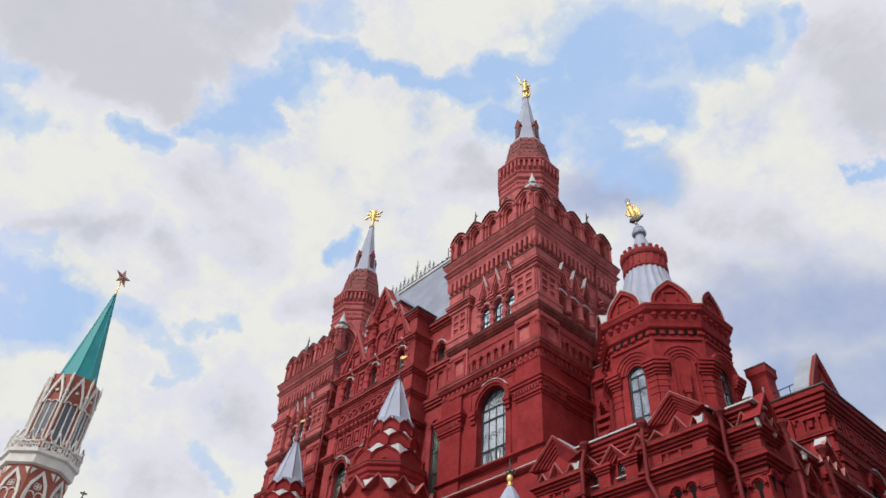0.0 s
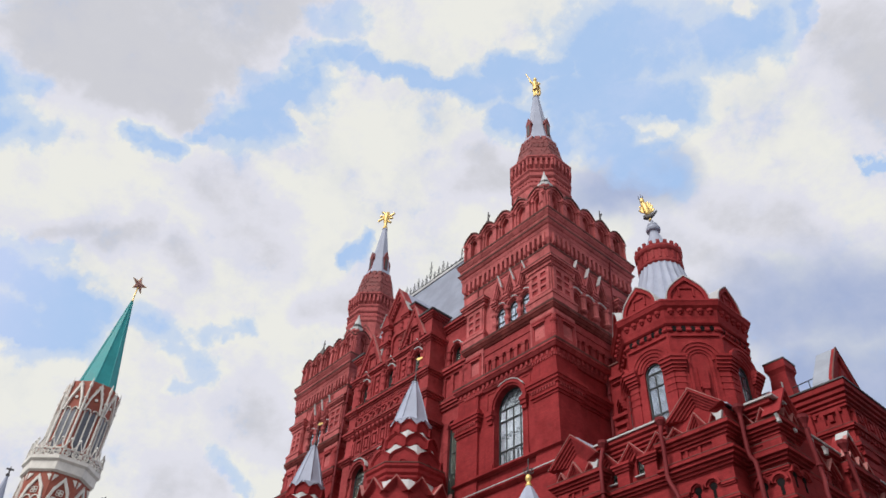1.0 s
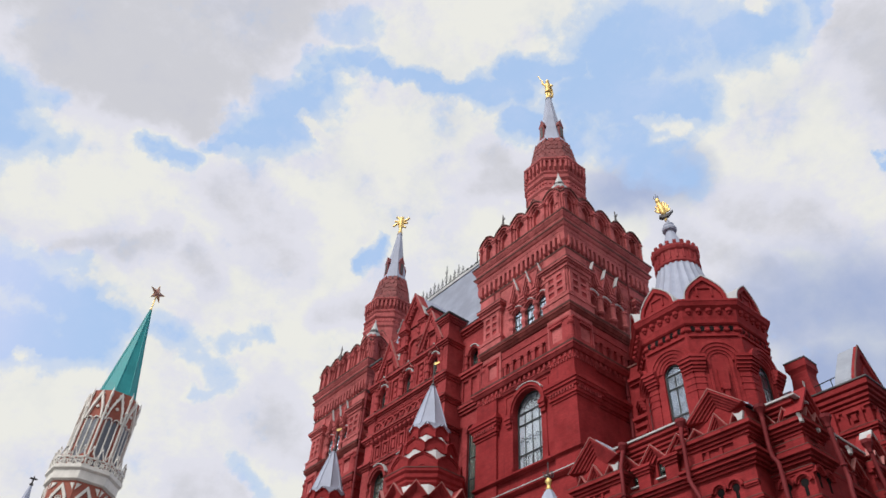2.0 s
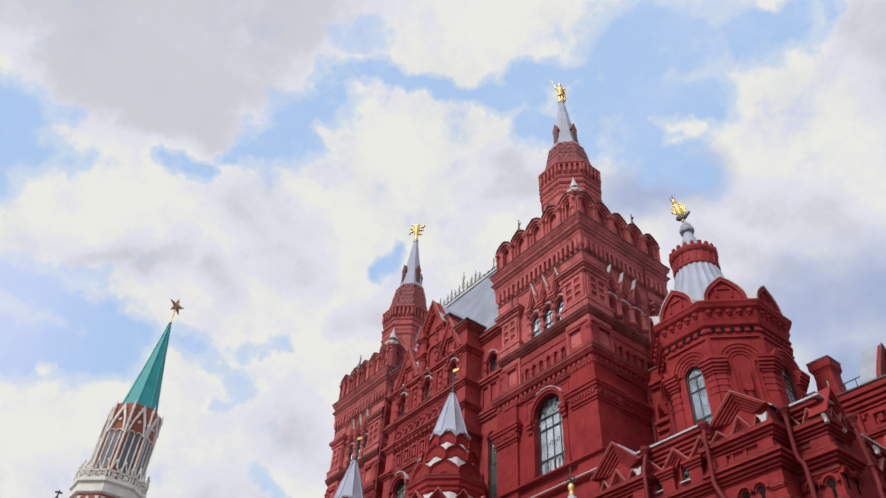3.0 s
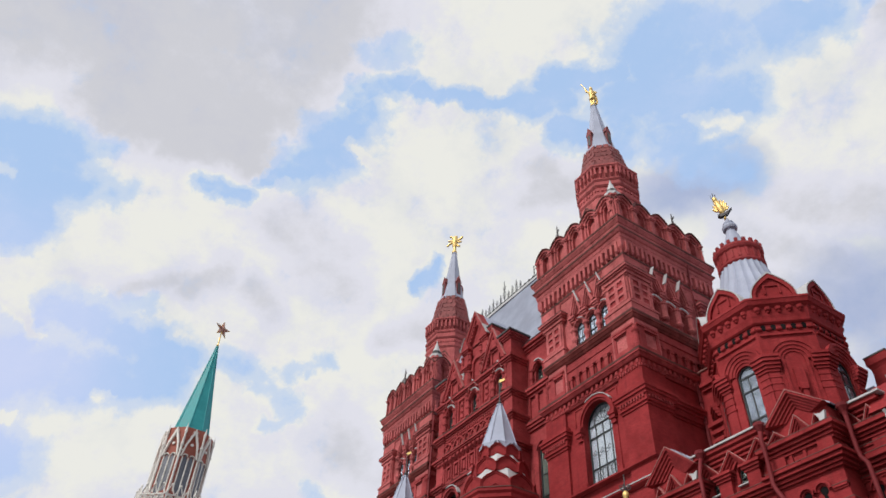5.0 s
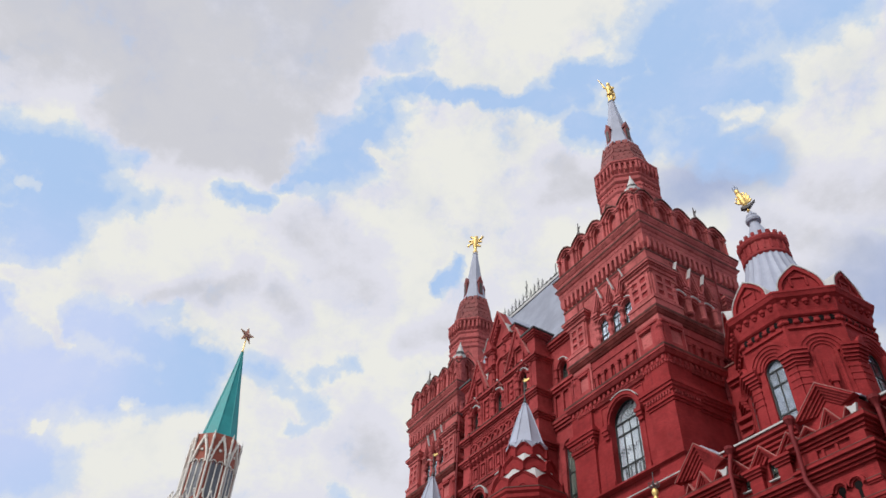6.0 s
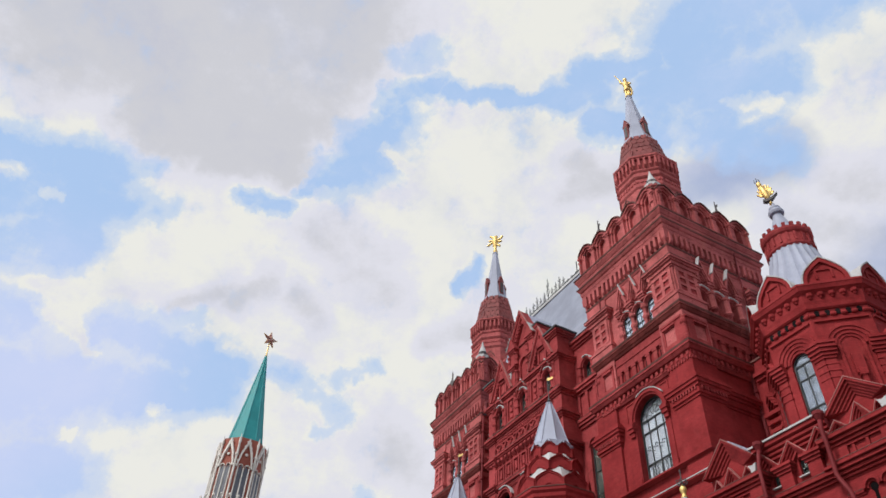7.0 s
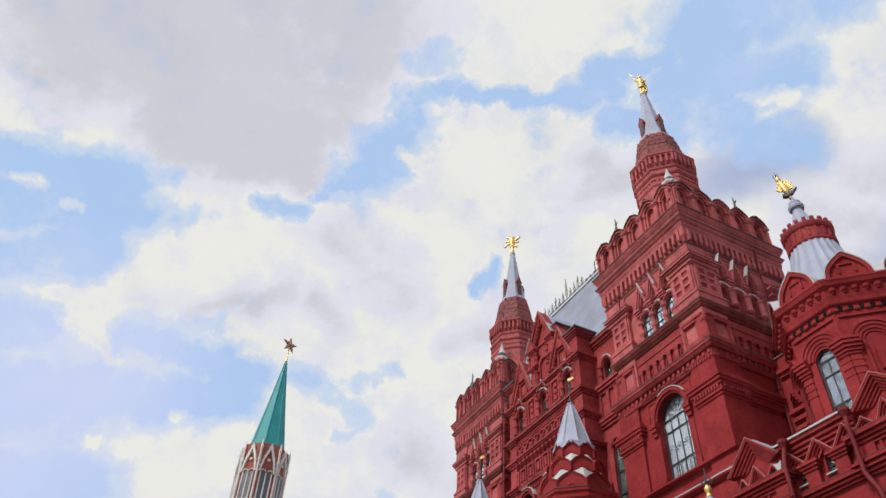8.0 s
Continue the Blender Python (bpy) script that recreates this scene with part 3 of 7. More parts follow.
            strip(bm, m, [(cu + s * foot[0], foot[1]), (cu, 32.10)], [(cu + s * (foot[0] + 0.05), foot[1] + 0.02), (cu, 32.20)], H + (0.20 if blank else 0.32), H + 0.46)
            part("flashing", bm, FLASH, hood, "pale metal capping of the hood")
        if not blank:
            for s in (-1, 1):
                bm = bmesh.new()
                prism(bm, m, [(0.15 + s * 1.71, 23.2), (0.15 + s * 1.71, 24.25), (0.15 + s * 1.05, 24.25), (0.15 + s * 1.05, 24.17), (0.15 + s * 1.63, 24.17), (0.15 + s * 1.63, 23.2)], H - 0.02, H + 0.05)
                part("wall_moulding", bm, RED, tower)
        # corbel frieze under the cornice
        for k in range(18):
            u = -3.57 + 0.42 * k
            piece("corbel", corbel, tower, m @ shift(u, H + (0.10 if abs(k - 8.5) > 5 else 0.02), 32.55))
        for u0, u1 in ((-H - 0.1, -H + 1.75), (H - 1.75, H + 0.1)):
            bm = bmesh.new()
            box(bm, m, u0, u1, H - 0.02, H + 0.08, 31.75, 33.4)
            box(bm, m, u0, u1, H - 0.02, H + 0.13, 31.68, 31.76)
            part("frieze_end", bm, PALE_RED, tower)
        for k in range(20):
            u = -3.7 + 0.39 * k
            piece("dentil", dentil, tower, m @ shift(u, H + 0.05, 24.62))
        # keel-arched parapet
        for k in range(5):
            cu = -3.1 + 1.55 * k
            bm = bmesh.new()
            o = stilted(cu, 35.05, 1.55, 2.70)
            rings = [o] + [stilted(cu, 35.05, 1.55 - 2 * g, 2.70 - g) for g in (0.17, 0.32, 0.46)]
            for q, (outer, inner) in enumerate(zip(rings, rings[1:])):
                strip(bm, m, inner, outer, H - 0.42, H + (0.24, 0.12, 0.0)[q])
            prism(bm, m, rings[-1], H - 0.42, H - 0.24)
            kok = part("parapet_gable", bm, PALE_RED, tower, "round-arched brick parapet gable")
            bm = bmesh.new()
            strip(bm, m, o[2:-2], stilted(cu, 35.05, 1.66, 2.77)[2:-2], H - 0.45, H + 0.33)
            part("capping", bm, LEDGE_BROWN, kok, "sooty brown capping")
        bm = bmesh.new()
        box(bm, m, -H, H, H - 0.40, H - 0.30, 35.06, 37.56)
        part("parapet_back", bm, PALE_RED, tower)
        for k in range(6):
            ub = -3.875 + 1.55 * k
            bm = bmesh.new()
            a, b = max(ub - 0.40, -H), min(ub + 0.40, H)
            prism(bm, m, [(a, 36.8), (b, 36.8), (b, 37.56), ((a + b) / 2, 37.36), (a, 37.56)], H - 0.31, H + 0.16)
            part("spandrel", bm, PALE_RED, tower)
            bm = bmesh.new()
            a, b = max(ub - 0.16, -H), min(ub + 0.16, H)
            for e, z0, z1 in ((0.0, 35.06, 36.7), (0.05, 36.7, 36.82), (0.10, 36.82, 36.95), (0.0, 36.95, 37.2)):
                box(bm, m, a - e, b + e, H - 0.31, H + 0.30 + e, z0, z1)
            part("stub_pilaster", bm, PALE_RED, tower)
    # corner piers and their ledges; the upper stage stands back at its west end
    for sx, sy in ((1, -1), (-1, -1), (1, 1), (-1, 1)):
        c = Matrix.Translation((sx * (H - 0.70), sy * (H - 0.70), 0))
        bm = bmesh.new()
        square_profile(bm, c, [(0.86, 18.4), (0.86, 25.2)])
        part("corner_pier", bm, RED, tower)
        bm = bmesh.new()
        steps = ((0.92, 22.15, 22.30), (1.00, 22.30, 22.46), (0.98, 22.46, 22.66), (1.06, 22.66, 22.84), (1.14, 22.84, 23.02), (1.20, 23.02, 23.16), (1.06, 23.16, 23.40))
        square_profile(bm, c, [(e, z) for e, z0, z1 in steps for z in (z0, z1)])
        part("impost", bm, RED, tower)
        r = 0.90 if sx > 0 else 0.80
        c = Matrix.Translation((H - 0.68 if sx > 0 else -2.55, sy * (H + 0.22 - r), 0))
        bm = bmesh.new()
        square_profile(bm, c, [(r, 25.2), (r, 31.0)])
        part("upper_pier", bm, PALE_RED, tower)
        bm = bmesh.new()
        square_profile(bm, c, [(r + e, z) for e, z0, z1 in ((0.06, 30.55, 30.66), (0.14, 30.66, 30.78), (0.14, 30.80, 30.88), (0.24, 30.90, 31.02), (0.33, 31.02, 31.18), (0.30, 31.18, 31.24), (0.08, 31.24, 31.42)) for z in (z0, z1)])
        part("pier_cap", bm, PALE_RED, tower)
        bm = bmesh.new()
        square_profile(bm, c, [(r + e, z) for e, z in ((0.28, 31.17), (0.35, 31.17), (0.35, 31.22), (0.10, 31.34))])
        part("ledge_sheet", bm, LEDGE_BROWN, tower, "brown sheet on the ledge, soot and shade in its colour")
        bm = bmesh.new()
        square_profile(bm, c, [(r + e, z) for e, z0, z1 in ((0.15, 28.05, 28.46), (0.20, 28.46, 28.60), (0.12, 28.60, 28.72), (0.06, 28.72, 28.84)) for z in (z0, z1)])
        part("pier_foot", bm, PALE_RED, tower)
    for turn in FACES:
        m = face_frame(0, 0, turn)
        for s in (-1, 1):
            uc, k = s * (H - 0.70), 1.0
            if (turn, s) in ((0, -1), (180, 1)):
                uc, k = (-2.55 if turn == 0 else 2.55), 0.88
            if turn == 270:
                continue
            bm = bmesh.new()
            for a in (-0.80, -0.12, 0.56):
                box(bm, m, uc + k * a, uc + k * (a + 0.24), H + 0.21, H + 0.30, 28.84, 30.55)
            for z0, z1 in ((28.84, 28.98), (29.32, 29.50), (29.84, 30.02), (30.36, 30.55)):
                for a in (-0.56, 0.12):
                    box(bm, m, uc + k * a, uc + k * (a + 0.44), H + 0.21, H + 0.295, z0, z1)
            part("panel_grid", bm, PALE_RED, tower)
            # darker red plates put the shade of the sunk squares into colour
            for z0, z1 in ((28.98, 29.32), (29.50, 29.84), (30.02, 30.36)):
                for a in (-0.56, 0.12):
                    bm = bmesh.new()
                    box(bm, m, uc + k * a, uc + k * (a + 0.44), H + 0.21, H + 0.226, z0, z1)
                    part("sunk_square", bm, MID_RED, tower)
            bm = bmesh.new()
            up = uc - s * 0.15
            for u0, u1, z0, z1, e in ((-0.58, -0.40, 25.5, 27.0, 0.06), (0.40, 0.90, 25.5, 27.0, 0.06), (-0.40, 0.40, 26.72, 27.0, 0.06), (-0.40, 0.40, 25.5, 25.78, 0.06), (-0.46, 0.46, 26.78, 26.92, 0.15), (-0.58, 0.98, 27.0, 27.12, 0.12)):
                a, b = sorted((up + s * k * u0, up + s * k * u1))
                box(bm, m, a, b, H + 0.21, H + 0.22 + e, z0, z1)
            part("pier_panel", bm, MID_RED, tower)
            if turn in (0, 180):
                bm = bmesh.new()
                lathe(bm, m @ shift(uc + s * 0.83 * k, H + 0.16, 0), [(0.20, 25.5), (0.20, 25.75), (0.15, 25.82), (0.15, 26.5), (0.22, 26.62), (0.24, 26.74), (0.15, 26.85), (0.15, 27.0)], 10)
                part("corner_colonnette", bm, MID_RED, tower)
            for j in range(9):
                piece("small_dentil", small, tower, m @ shift(s * (H - 0.70) + (j - 4) * 0.2, H + 0.27, 22.48))
                piece("small_dentil", small, tower, m @ shift(uc + k * (j - 4) * 0.2, H + 0.13, 24.40))
    # string courses and cornices
    for name, rows in (
        ("sill_course", ((0.16, 0.30, 19.20, 19.28), (0.30, 0.30, 19.28, 19.40), (0.22, 0.12, 19.40, 19.50))),
        ("middle_cornice", ((0.10, 0.18, 24.40, 24.55), (0.20, 0.20, 24.55, 24.62), (0.10, 0.10, 24.62, 24.95), (0.28, 0.40, 24.95, 25.15), (0.42, 0.42, 25.15, 25.30), (0.36, 0.16, 25.30, 25.50))),
        ("upper_course", ((0.18, 0.26, 27.40, 27.55), (0.28, 0.38, 27.55, 27.75), (0.40, 0.40, 27.75, 27.90), (0.36, 0.10, 27.90, 28.05))),
        ("frieze_ledge", ((0.04, 0.10, 32.25, 32.40), (0.10, 0.10, 32.40, 32.55))),
        ("crown_cornice", ((0.20, 0.24, 33.40, 33.70), (0.24, 0.30, 33.70, 33.95), (0.32, 0.42, 34.05, 34.25), (0.42, 0.30, 34.25, 34.35), (0.30, 0.36, 34.45, 34.70), (0.38, 0.50, 34.70, 34.95), (0.50, 0.50, 34.95, 35.08))),
    ):
        bm = bmesh.new()
        square_profile(bm, NARROW if name == "upper_course" else I4, [(H + e, z) for e0, e1, z0, z1 in rows for e, z in ((e0, z0), (e1, z1 - 0.03), (min(e0, e1) - 0.06, z1 - 0.03), (min(e0, e1) - 0.06, z1))])
        part(name, bm, PALE_RED if name in ("frieze_ledge", "crown_cornice") else RED if name == "sill_course" else SOOTED if name == "upper_course" else MID_RED, tower)
    # sooty sheet on the upper side of the main ledges
    for e, z in ((0.43, 25.30), (0.42, 27.90), (0.53, 35.08), (0.12, 32.40), (0.44, 34.25)):
        bm = bmesh.new()
        square_profile(bm, NARROW if z == 27.90 else I4, [(H - 0.1, z - 0.02), (H + e, z - 0.02), (H + e + 0.03, z + 0.07), (H - 0.1, z + 0.13)])
        part("ledge_sheet", bm, LEDGE_BROWN, tower, "brown sheet on the ledge, soot and shade in its colour")
    for sx, sy in ((1, -1), (-1, -1), (1, 1), (-1, 1)):
        bm = bmesh.new()
        square_profile(bm, Matrix.Translation((sx * (H + 0.02), sy * (H + 0.02), 0)), [(0.03, 32.56), (0.06, 32.7), (0.20, 32.95), (0.22, 33.4)])
        part("corner_block", bm, PALE_RED, tower)
    bm = bmesh.new()
    square_profile(bm, I4, [(H + 0.08, 18.22), (H + 0.24, 18.36), (H + 0.24, 18.44)])
    part("base_ledge", bm, RED, tower)
    bm = bmesh.new()
    square_profile(bm, I4, [(H + 0.27, 18.44), (H + 0.27, 18.49), (H + 0.10, 18.56)])
    part("flashing", bm, FLASH, tower, "pale metal flashing on the base ledge")
    # roof from the square up to the drum
    bm = bmesh.new()
    ring_box(bm, H - 0.4, 2.0, 35.0, 38.6)
    part("hipped_roof", bm, ZINC, tower, "grey sheet metal hipped roof")
    # octagonal drum and spire
    k8 = 1 / math.cos(math.pi / 8)
    bm = bmesh.new()
    lathe(bm, I4, [(r * k8, z) for r, z in ((2.06, 35.5), (2.06, 44.1), (1.6, 44.2))], 8)
    drum = part("drum", bm, PALE_RED, tower)
    bm = bmesh.new()
    for r0, r1, z0, z1 in ((2.08, 2.16, 40.95, 41.1), (2.16, 2.16, 41.1, 41.2), (2.1, 2.2, 41.95, 42.1), (2.2, 2.2, 42.1, 42.2), (2.08, 2.16, 42.6, 42.72), (2.2, 2.28, 43.92, 44.06), (2.30, 2.30, 44.06, 44.2), (2.30, 1.9, 44.2, 44.36)):
        lathe(bm, I4, [(r0 * k8, z0), (r1 * k8, z1)], 8)
    part("drum_cornice", bm, PALE_RED, drum)
    # ring of small round gables at the foot of the drum
    for f in range(8):
        m = face_frame(0, 0, 45 * f)
        bm = bmesh.new()
        o = keel(0, 38.3, 1.75, 2.0)
        for q, (a, b) in enumerate(((1.0, 0.86), (0.86, 0.72), (0.72, 0.58))):
            strip(bm, m, shrink(o, 0, 38.3, b), shrink(o, 0, 38.3, a), 2.0, 2.42 - 0.09 * q)
        prism(bm, m, shrink(o, 0, 38.3, 0.59), 2.0, 2.12)
        gab = part("drum_gable", bm, PALE_RED, drum, "small round brick gable")
        bm = bmesh.new()
        strip(bm, m, o[5:-5], shrink(o, 0, 38.3, 1.05)[5:-5], 2.0, 2.46)
        part("capping", bm, LEDGE_BROWN, gab)
    rib = unit_mesh("drum_corbel", 0.16, 0.24, 0.92, PALE_RED, 0.20)
    tooth = unit_mesh("drum_dentil", 0.14, 0.10, 0.25, PALE_RED)
    for f in range(8):
        m = face_frame(0, 0, 45 * f)
        for k in range(5):
            piece("drum_corbel", rib, drum, m @ shift((k - 2) * 0.39, 2.04, 43.0))
        for k in range(6):
            piece("drum_dentil", tooth, drum, m @ shift((k - 2.5) * 0.3, 2.04, 41.55))
    bm = bmesh.new()
    roof_line = [(1.94, 44.3), (1.75, 44.85), (1.63, 45.4), (1.55, 45.95), (1.47, 46.5), (1.36, 47.05), (1.12, 47.65)]
    lathe(bm, I4, [(r * k8, z) for (r, z), (q, zn) in zip(roof_line, roof_line[1:]) for r, z in ((r, z), (q + 0.05, zn - 0.04))], 8)
    part("shingle_roof", bm, RED_SHINGLE, tower, "dark red scalloped shingle roof")
    bm = bmesh.new()
    prism(bm, I4, [(-0.21, 0.58), (-0.21, 0.20), (-0.13, 0.06), (0.0, 0.0), (0.13, 0.06), (0.21, 0.20), (0.21, 0.58)], 0.0, 0.10)
    shingle = finish("shingle", bm, RED_SHINGLE)
    for k, (r, z) in enumerate(roof_line[:-1]):
        n = max(2, int(2 * r * math.tan(math.pi / 8) / 0.42))
        step = 2 * r * math.tan(math.pi / 8) / n
        for f in range(8):
            m = face_frame(0, 0, 45 * f)
            for j in range(n):
                piece("shingle", shingle, tower, m @ shift((j - (n - 1) / 2 + (0.25 if k % 2 else -0.25)) * step * 0.9, r - 0.02, z - 0.08) @ pose(0, 0, 0, 12))
    bm = bmesh.new()
    lathe(bm, I4, [(r * k8, z) for r, z in ((1.30, 47.44), (1.17, 47.68), (0.98, 48.7), (0.71, 50.4), (0.45, 52.4), (0.24, 54.08), (0.28, 54.13), (0.20, 54.3))], 8)
    part("spire", bm, ZINC, tower, "grey sheet metal eight-sided spire")
    for f in range(8):
        bm = bmesh.new()
        prism(bm, face_frame(0, 0, 45 * f), [(-0.45, 47.66), (0.45, 47.66), (0.45, 47.52), (0.24, 47.30), (0, 47.46), (-0.24, 47.30), (-0.45, 47.52)], 1.16, 1.25)
        part("spire_skirt", bm, ZINC, tower)
    for turn in FACES:
        m = face_frame(0, 0, turn)
        bm = bmesh.new()
        prism(bm, m, [(-0.22, 48.0), (0.22, 48.0), (0.22, 49.6), (0.31, 49.6), (0, 50.45), (-0.31, 49.6), (-0.22, 49.6)], 0.45, 1.10)
        dormer = part("dormer", bm, RED_SHINGLE, tower, "narrow gabled dormer on the spire")
        bm = bmesh.new()
        box(bm, m, -0.12, 0.12, 1.101, 1.13, 48.25, 49.5)
        part("louvre", bm, DARK, dormer)
    # finials on the parapet: a capped cone at the front corner, small vanes further back
    mm = Matrix.Translation((3.5, -3.55, -0.1))
    bm = bmesh.new()
    lathe(bm, mm, [(0.42, 36.4), (0.42, 37.55), (0.52, 37.62), (0.52, 37.8), (0.40, 37.86)], 10)
    finial = part("corner_finial", bm, PALE_RED, tower, "brick corner stub with a grey cone")
    bm = bmesh.new()
    lathe(bm, mm, [(0.50, 37.93), (0.53, 37.93), (0.53, 37.99), (0.44, 38.0)], 8)
    part("skirt", bm, FLASH, finial, "pale metal skirt")
    for k in range(8):
        bm = bmesh.new()
        prism(bm, mm @ face_frame(0, 0, 45 * k), [(-0.21, 37.96), (-0.21, 37.84), (0.0, 37.68), (0.21, 37.84), (0.21, 37.96)], 0.44, 0.50)
        part("skirt_tongue", bm, FLASH, finial)
    bm = bmesh.new()
    lathe(bm, mm, [(0.50, 37.95), (0.44, 38.05), (0.36, 38.1)], 10)
    lathe(bm, mm, [(0.34, 38.05), (0.36, 38.35), (0.30, 38.42)], 10)
    part("ring", bm, DARK, finial, "dark ring")
    bm = bmesh.new()
    lathe(bm, mm, [(0.33, 38.38), (0.22, 38.7), (0.07, 39.2), (0.03, 39.45)], 10)
    part("cone", bm, FLASH, finial, "pale metal cone")
    for u, d, z in ((-2.2, 3.3, 37.9), (3.3, -2.4, 38.0)):
        bm = bmesh.new()
        mm = Matrix.Translation((u, -d, z))
        lathe(bm, mm, [(0.30, -1.6), (0.30, 0.2), (0.38, 0.28), (0.32, 0.45), (0.08, 1.05), (0.03, 1.9)], 8)
        prism(bm, mm, [(0.0, 1.25), (0.16, 1.35), (0.2, 1.5), (0.0, 1.45)], -0.02, 0.02)
        part("finial", bm, DARK, tower, "small dark metal cone finial with a vane")
    return tower


tower = square_tower((-3.80, 4.03, 0))
twin = copy_thing(tower, Matrix.Translation((-26.4, 4.98, 0)) @ Matrix.Diagonal((1, 1, 1.008, 1)))
for ob in twin.children:
    if ob.name.startswith("corner_finial"):
        ob.matrix_basis = Matrix.Translation((3.5, -3.55, 37.0)) @ Matrix.Scale(1.08, 4) @ Matrix.Translation((-3.5, 3.55, -37.0))


# ---- octagonal corner turret with fluted dome ----
K8 = 1 / math.cos(math.pi / 8)
OCT = (4.0, 5.95, 0)


def octagon_turret(at):
    top = thing("octagonal_turret", at, "octagonal red brick turret under a fluted grey dome", "turret")
    A = 3.15                       # wall distance from the axis
    half = A * math.tan(math.pi / 8)
    bm = bmesh.new()
    lathe(bm, I4, [((A - 0.5) * K8, 0), ((A - 0.5) * K8, 26.7)], 8)
    part("core", bm, RED, top)
    bm = bmesh.new()
    lathe(bm, Matrix.Rotation(radians(90), 4, "Y"), [(0.03, -0.14), (0.085, -0.135), (0.105, -0.09), (0.11, 0.0), (0.105, 0.09), (0.085, 0.135), (0.03, 0.14)], 10)
    roller = finish("roller", bm, RED)
    # black disc: paints the shade in the gaps between the rollers
    bm = bmesh.new()
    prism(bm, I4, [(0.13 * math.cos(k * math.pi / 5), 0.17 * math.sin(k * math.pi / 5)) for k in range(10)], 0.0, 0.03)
    hole = finish("vent_hole", bm, SHADE_BLACK)
    bm = bmesh.new()
    lathe(bm, Matrix.Translation((0, 0.03, 0)), [(0.02, 0.10), (0.07, 0.12), (0.09, 0.17), (0.09, 0.21), (0.16, 0.26), (0.17, 0.34), (0.17, 0.42)], 8)
    drop = finish("bracket", bm, RED)
    for f in range(8):
        m = face_frame(0, 0, 45 * f)
        bm = bmesh.new()
        opening = [(0.10, 0.52, 19.2, 22.70)] if f in (0, 2, 7, 6) else []
        arched_wall(bm, m, -half - 0.01, half + 0.01, 17.0, 26.4, A - 0.5, A, opening)
        part("wall", bm, RED, top)
        for cu, r, zb, zs in opening:
            arched_window(top, m, cu, r, zb, zs, A - 0.17, 1, (0.05, 0.35, 0.78), PANE_BLUE)
        bm = bmesh.new()
        rows = ((0.52, 0.68, 0.05), (0.68, 0.86, 0.10), (0.86, 1.04, 0.15), (1.04, 1.20, 0.20)) if opening else ((0.46, 0.60, 0.05), (0.60, 0.78, 0.10), (0.78, 0.96, 0.15), (0.96, 1.14, 0.20))
        for r0, r1, d in rows:
            strip(bm, m, arc(0.1 if opening else 0, 22.85, r0, 14), arc(0.1 if opening else 0, 22.85, r1, 14), A - 0.02, A + d)
        if not opening:
            for s in (-1, 1):
                u0, u1 = sorted((s * 0.46, s * 0.60))
                box(bm, m, u0, u1, A - 0.02, A + 0.08, 18.8, 22.9)
            for w, d, z0, z1 in ((0.46, 0.20, 21.25, 22.3), (0.34, 0.30, 21.1, 21.5), (0.20, 0.24, 20.6, 21.1), (0.52, 0.20, 20.45, 20.62)):
                box(bm, m, -w / 2, w / 2, A - 0.02, A + d, z0, z1)
            box(bm, m, -0.42, 0.42, A - 0.02, A + 0.20, 19.75, 20.1)
        box(bm, m, -half + 0.12, half - 0.12, A - 0.02, A + 0.10, 24.28, 24.36)
        part("arch_moulding", bm, RED, top)
        bm = bmesh.new()
        for s in (-1, 1):
            for d, z0, z1 in ((0.10, 21.20, 21.28), (0.10, 21.55, 21.63), (0.10, 21.90, 21.98), (0.13, 22.22, 22.34), (0.20, 22.36, 22.50), (0.28, 22.52, 22.68), (0.36, 22.70, 22.86), (0.42, 22.88, 23.02), (0.26, 23.02, 23.12)):
                u0, u1 = sorted((s * (0.80 if z1 < 22.4 else 0.72), s * (half + d * 0.42)))
                box(bm, m, u0, u1, A - 0.02, A + d, z0, z1)
            u0, u1 = sorted((s * 0.84, s * half))
            box(bm, m, u0, u1, A - 0.02, A + 0.07, 17.2, 23.0)
        part("corner_impost", bm, RED, top)
        for k in range(6):
            piece("roller", roller, top, m @ shift((k - 2.5) * 0.47, A + 0.02, 24.68))
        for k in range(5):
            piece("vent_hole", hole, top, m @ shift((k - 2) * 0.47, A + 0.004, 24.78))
            piece("bracket", drop, top, m @ shift((k - 2) * 0.50, A + 0.10, 25.47))
        # gable with a sunk panel
        bm = bmesh.new()
        o = keel(0, 26.52, 2.15, 1.55)
        strip(bm, m, shrink(o, 0, 26.52, 0.82), o, A - 0.35, A + 0.22)
        prism(bm, m, shrink(o, 0, 26.52, 0.83), A - 0.35, A + 0.10)
        for u0, u1, z0, z1 in ((-0.42, -0.32, 26.77, 27.37), (0.32, 0.42, 26.77, 27.37), (-0.32, 0.32, 27.27, 27.37)):
            box(bm, m, u0, u1, A + 0.09, A + 0.17, z0, z1)
        gab = part("roof_gable", bm, RED, top, "keel-topped brick gable with a sunk panel")
        bm = bmesh.new()
        strip(bm, m, o, shrink(o, 0, 26.52, 1.05), A - 1.25, A + 0.26)
        part("capping", bm, FLASH, gab, "pale metal capping")
    bm = bmesh.new()
    rows = ((0.06, 0.13, 24.98, 25.06), (0.13, 0.03, 25.06, 25.12), (0.06, 0.10, 25.32, 25.47), (0.14, 0.30, 25.89, 26.04), (0.32, 0.40, 26.04, 26.27), (0.42, 0.42, 26.27, 26.39), (0.42, 0.20, 26.39, 26.54))
    lathe(bm, I4, [((A + e) * K8, z) for e0, e1, z0, z1 in rows for e, z in ((e0, z0), (e1, z1))], 8)
    part("cornice", bm, RED, top)
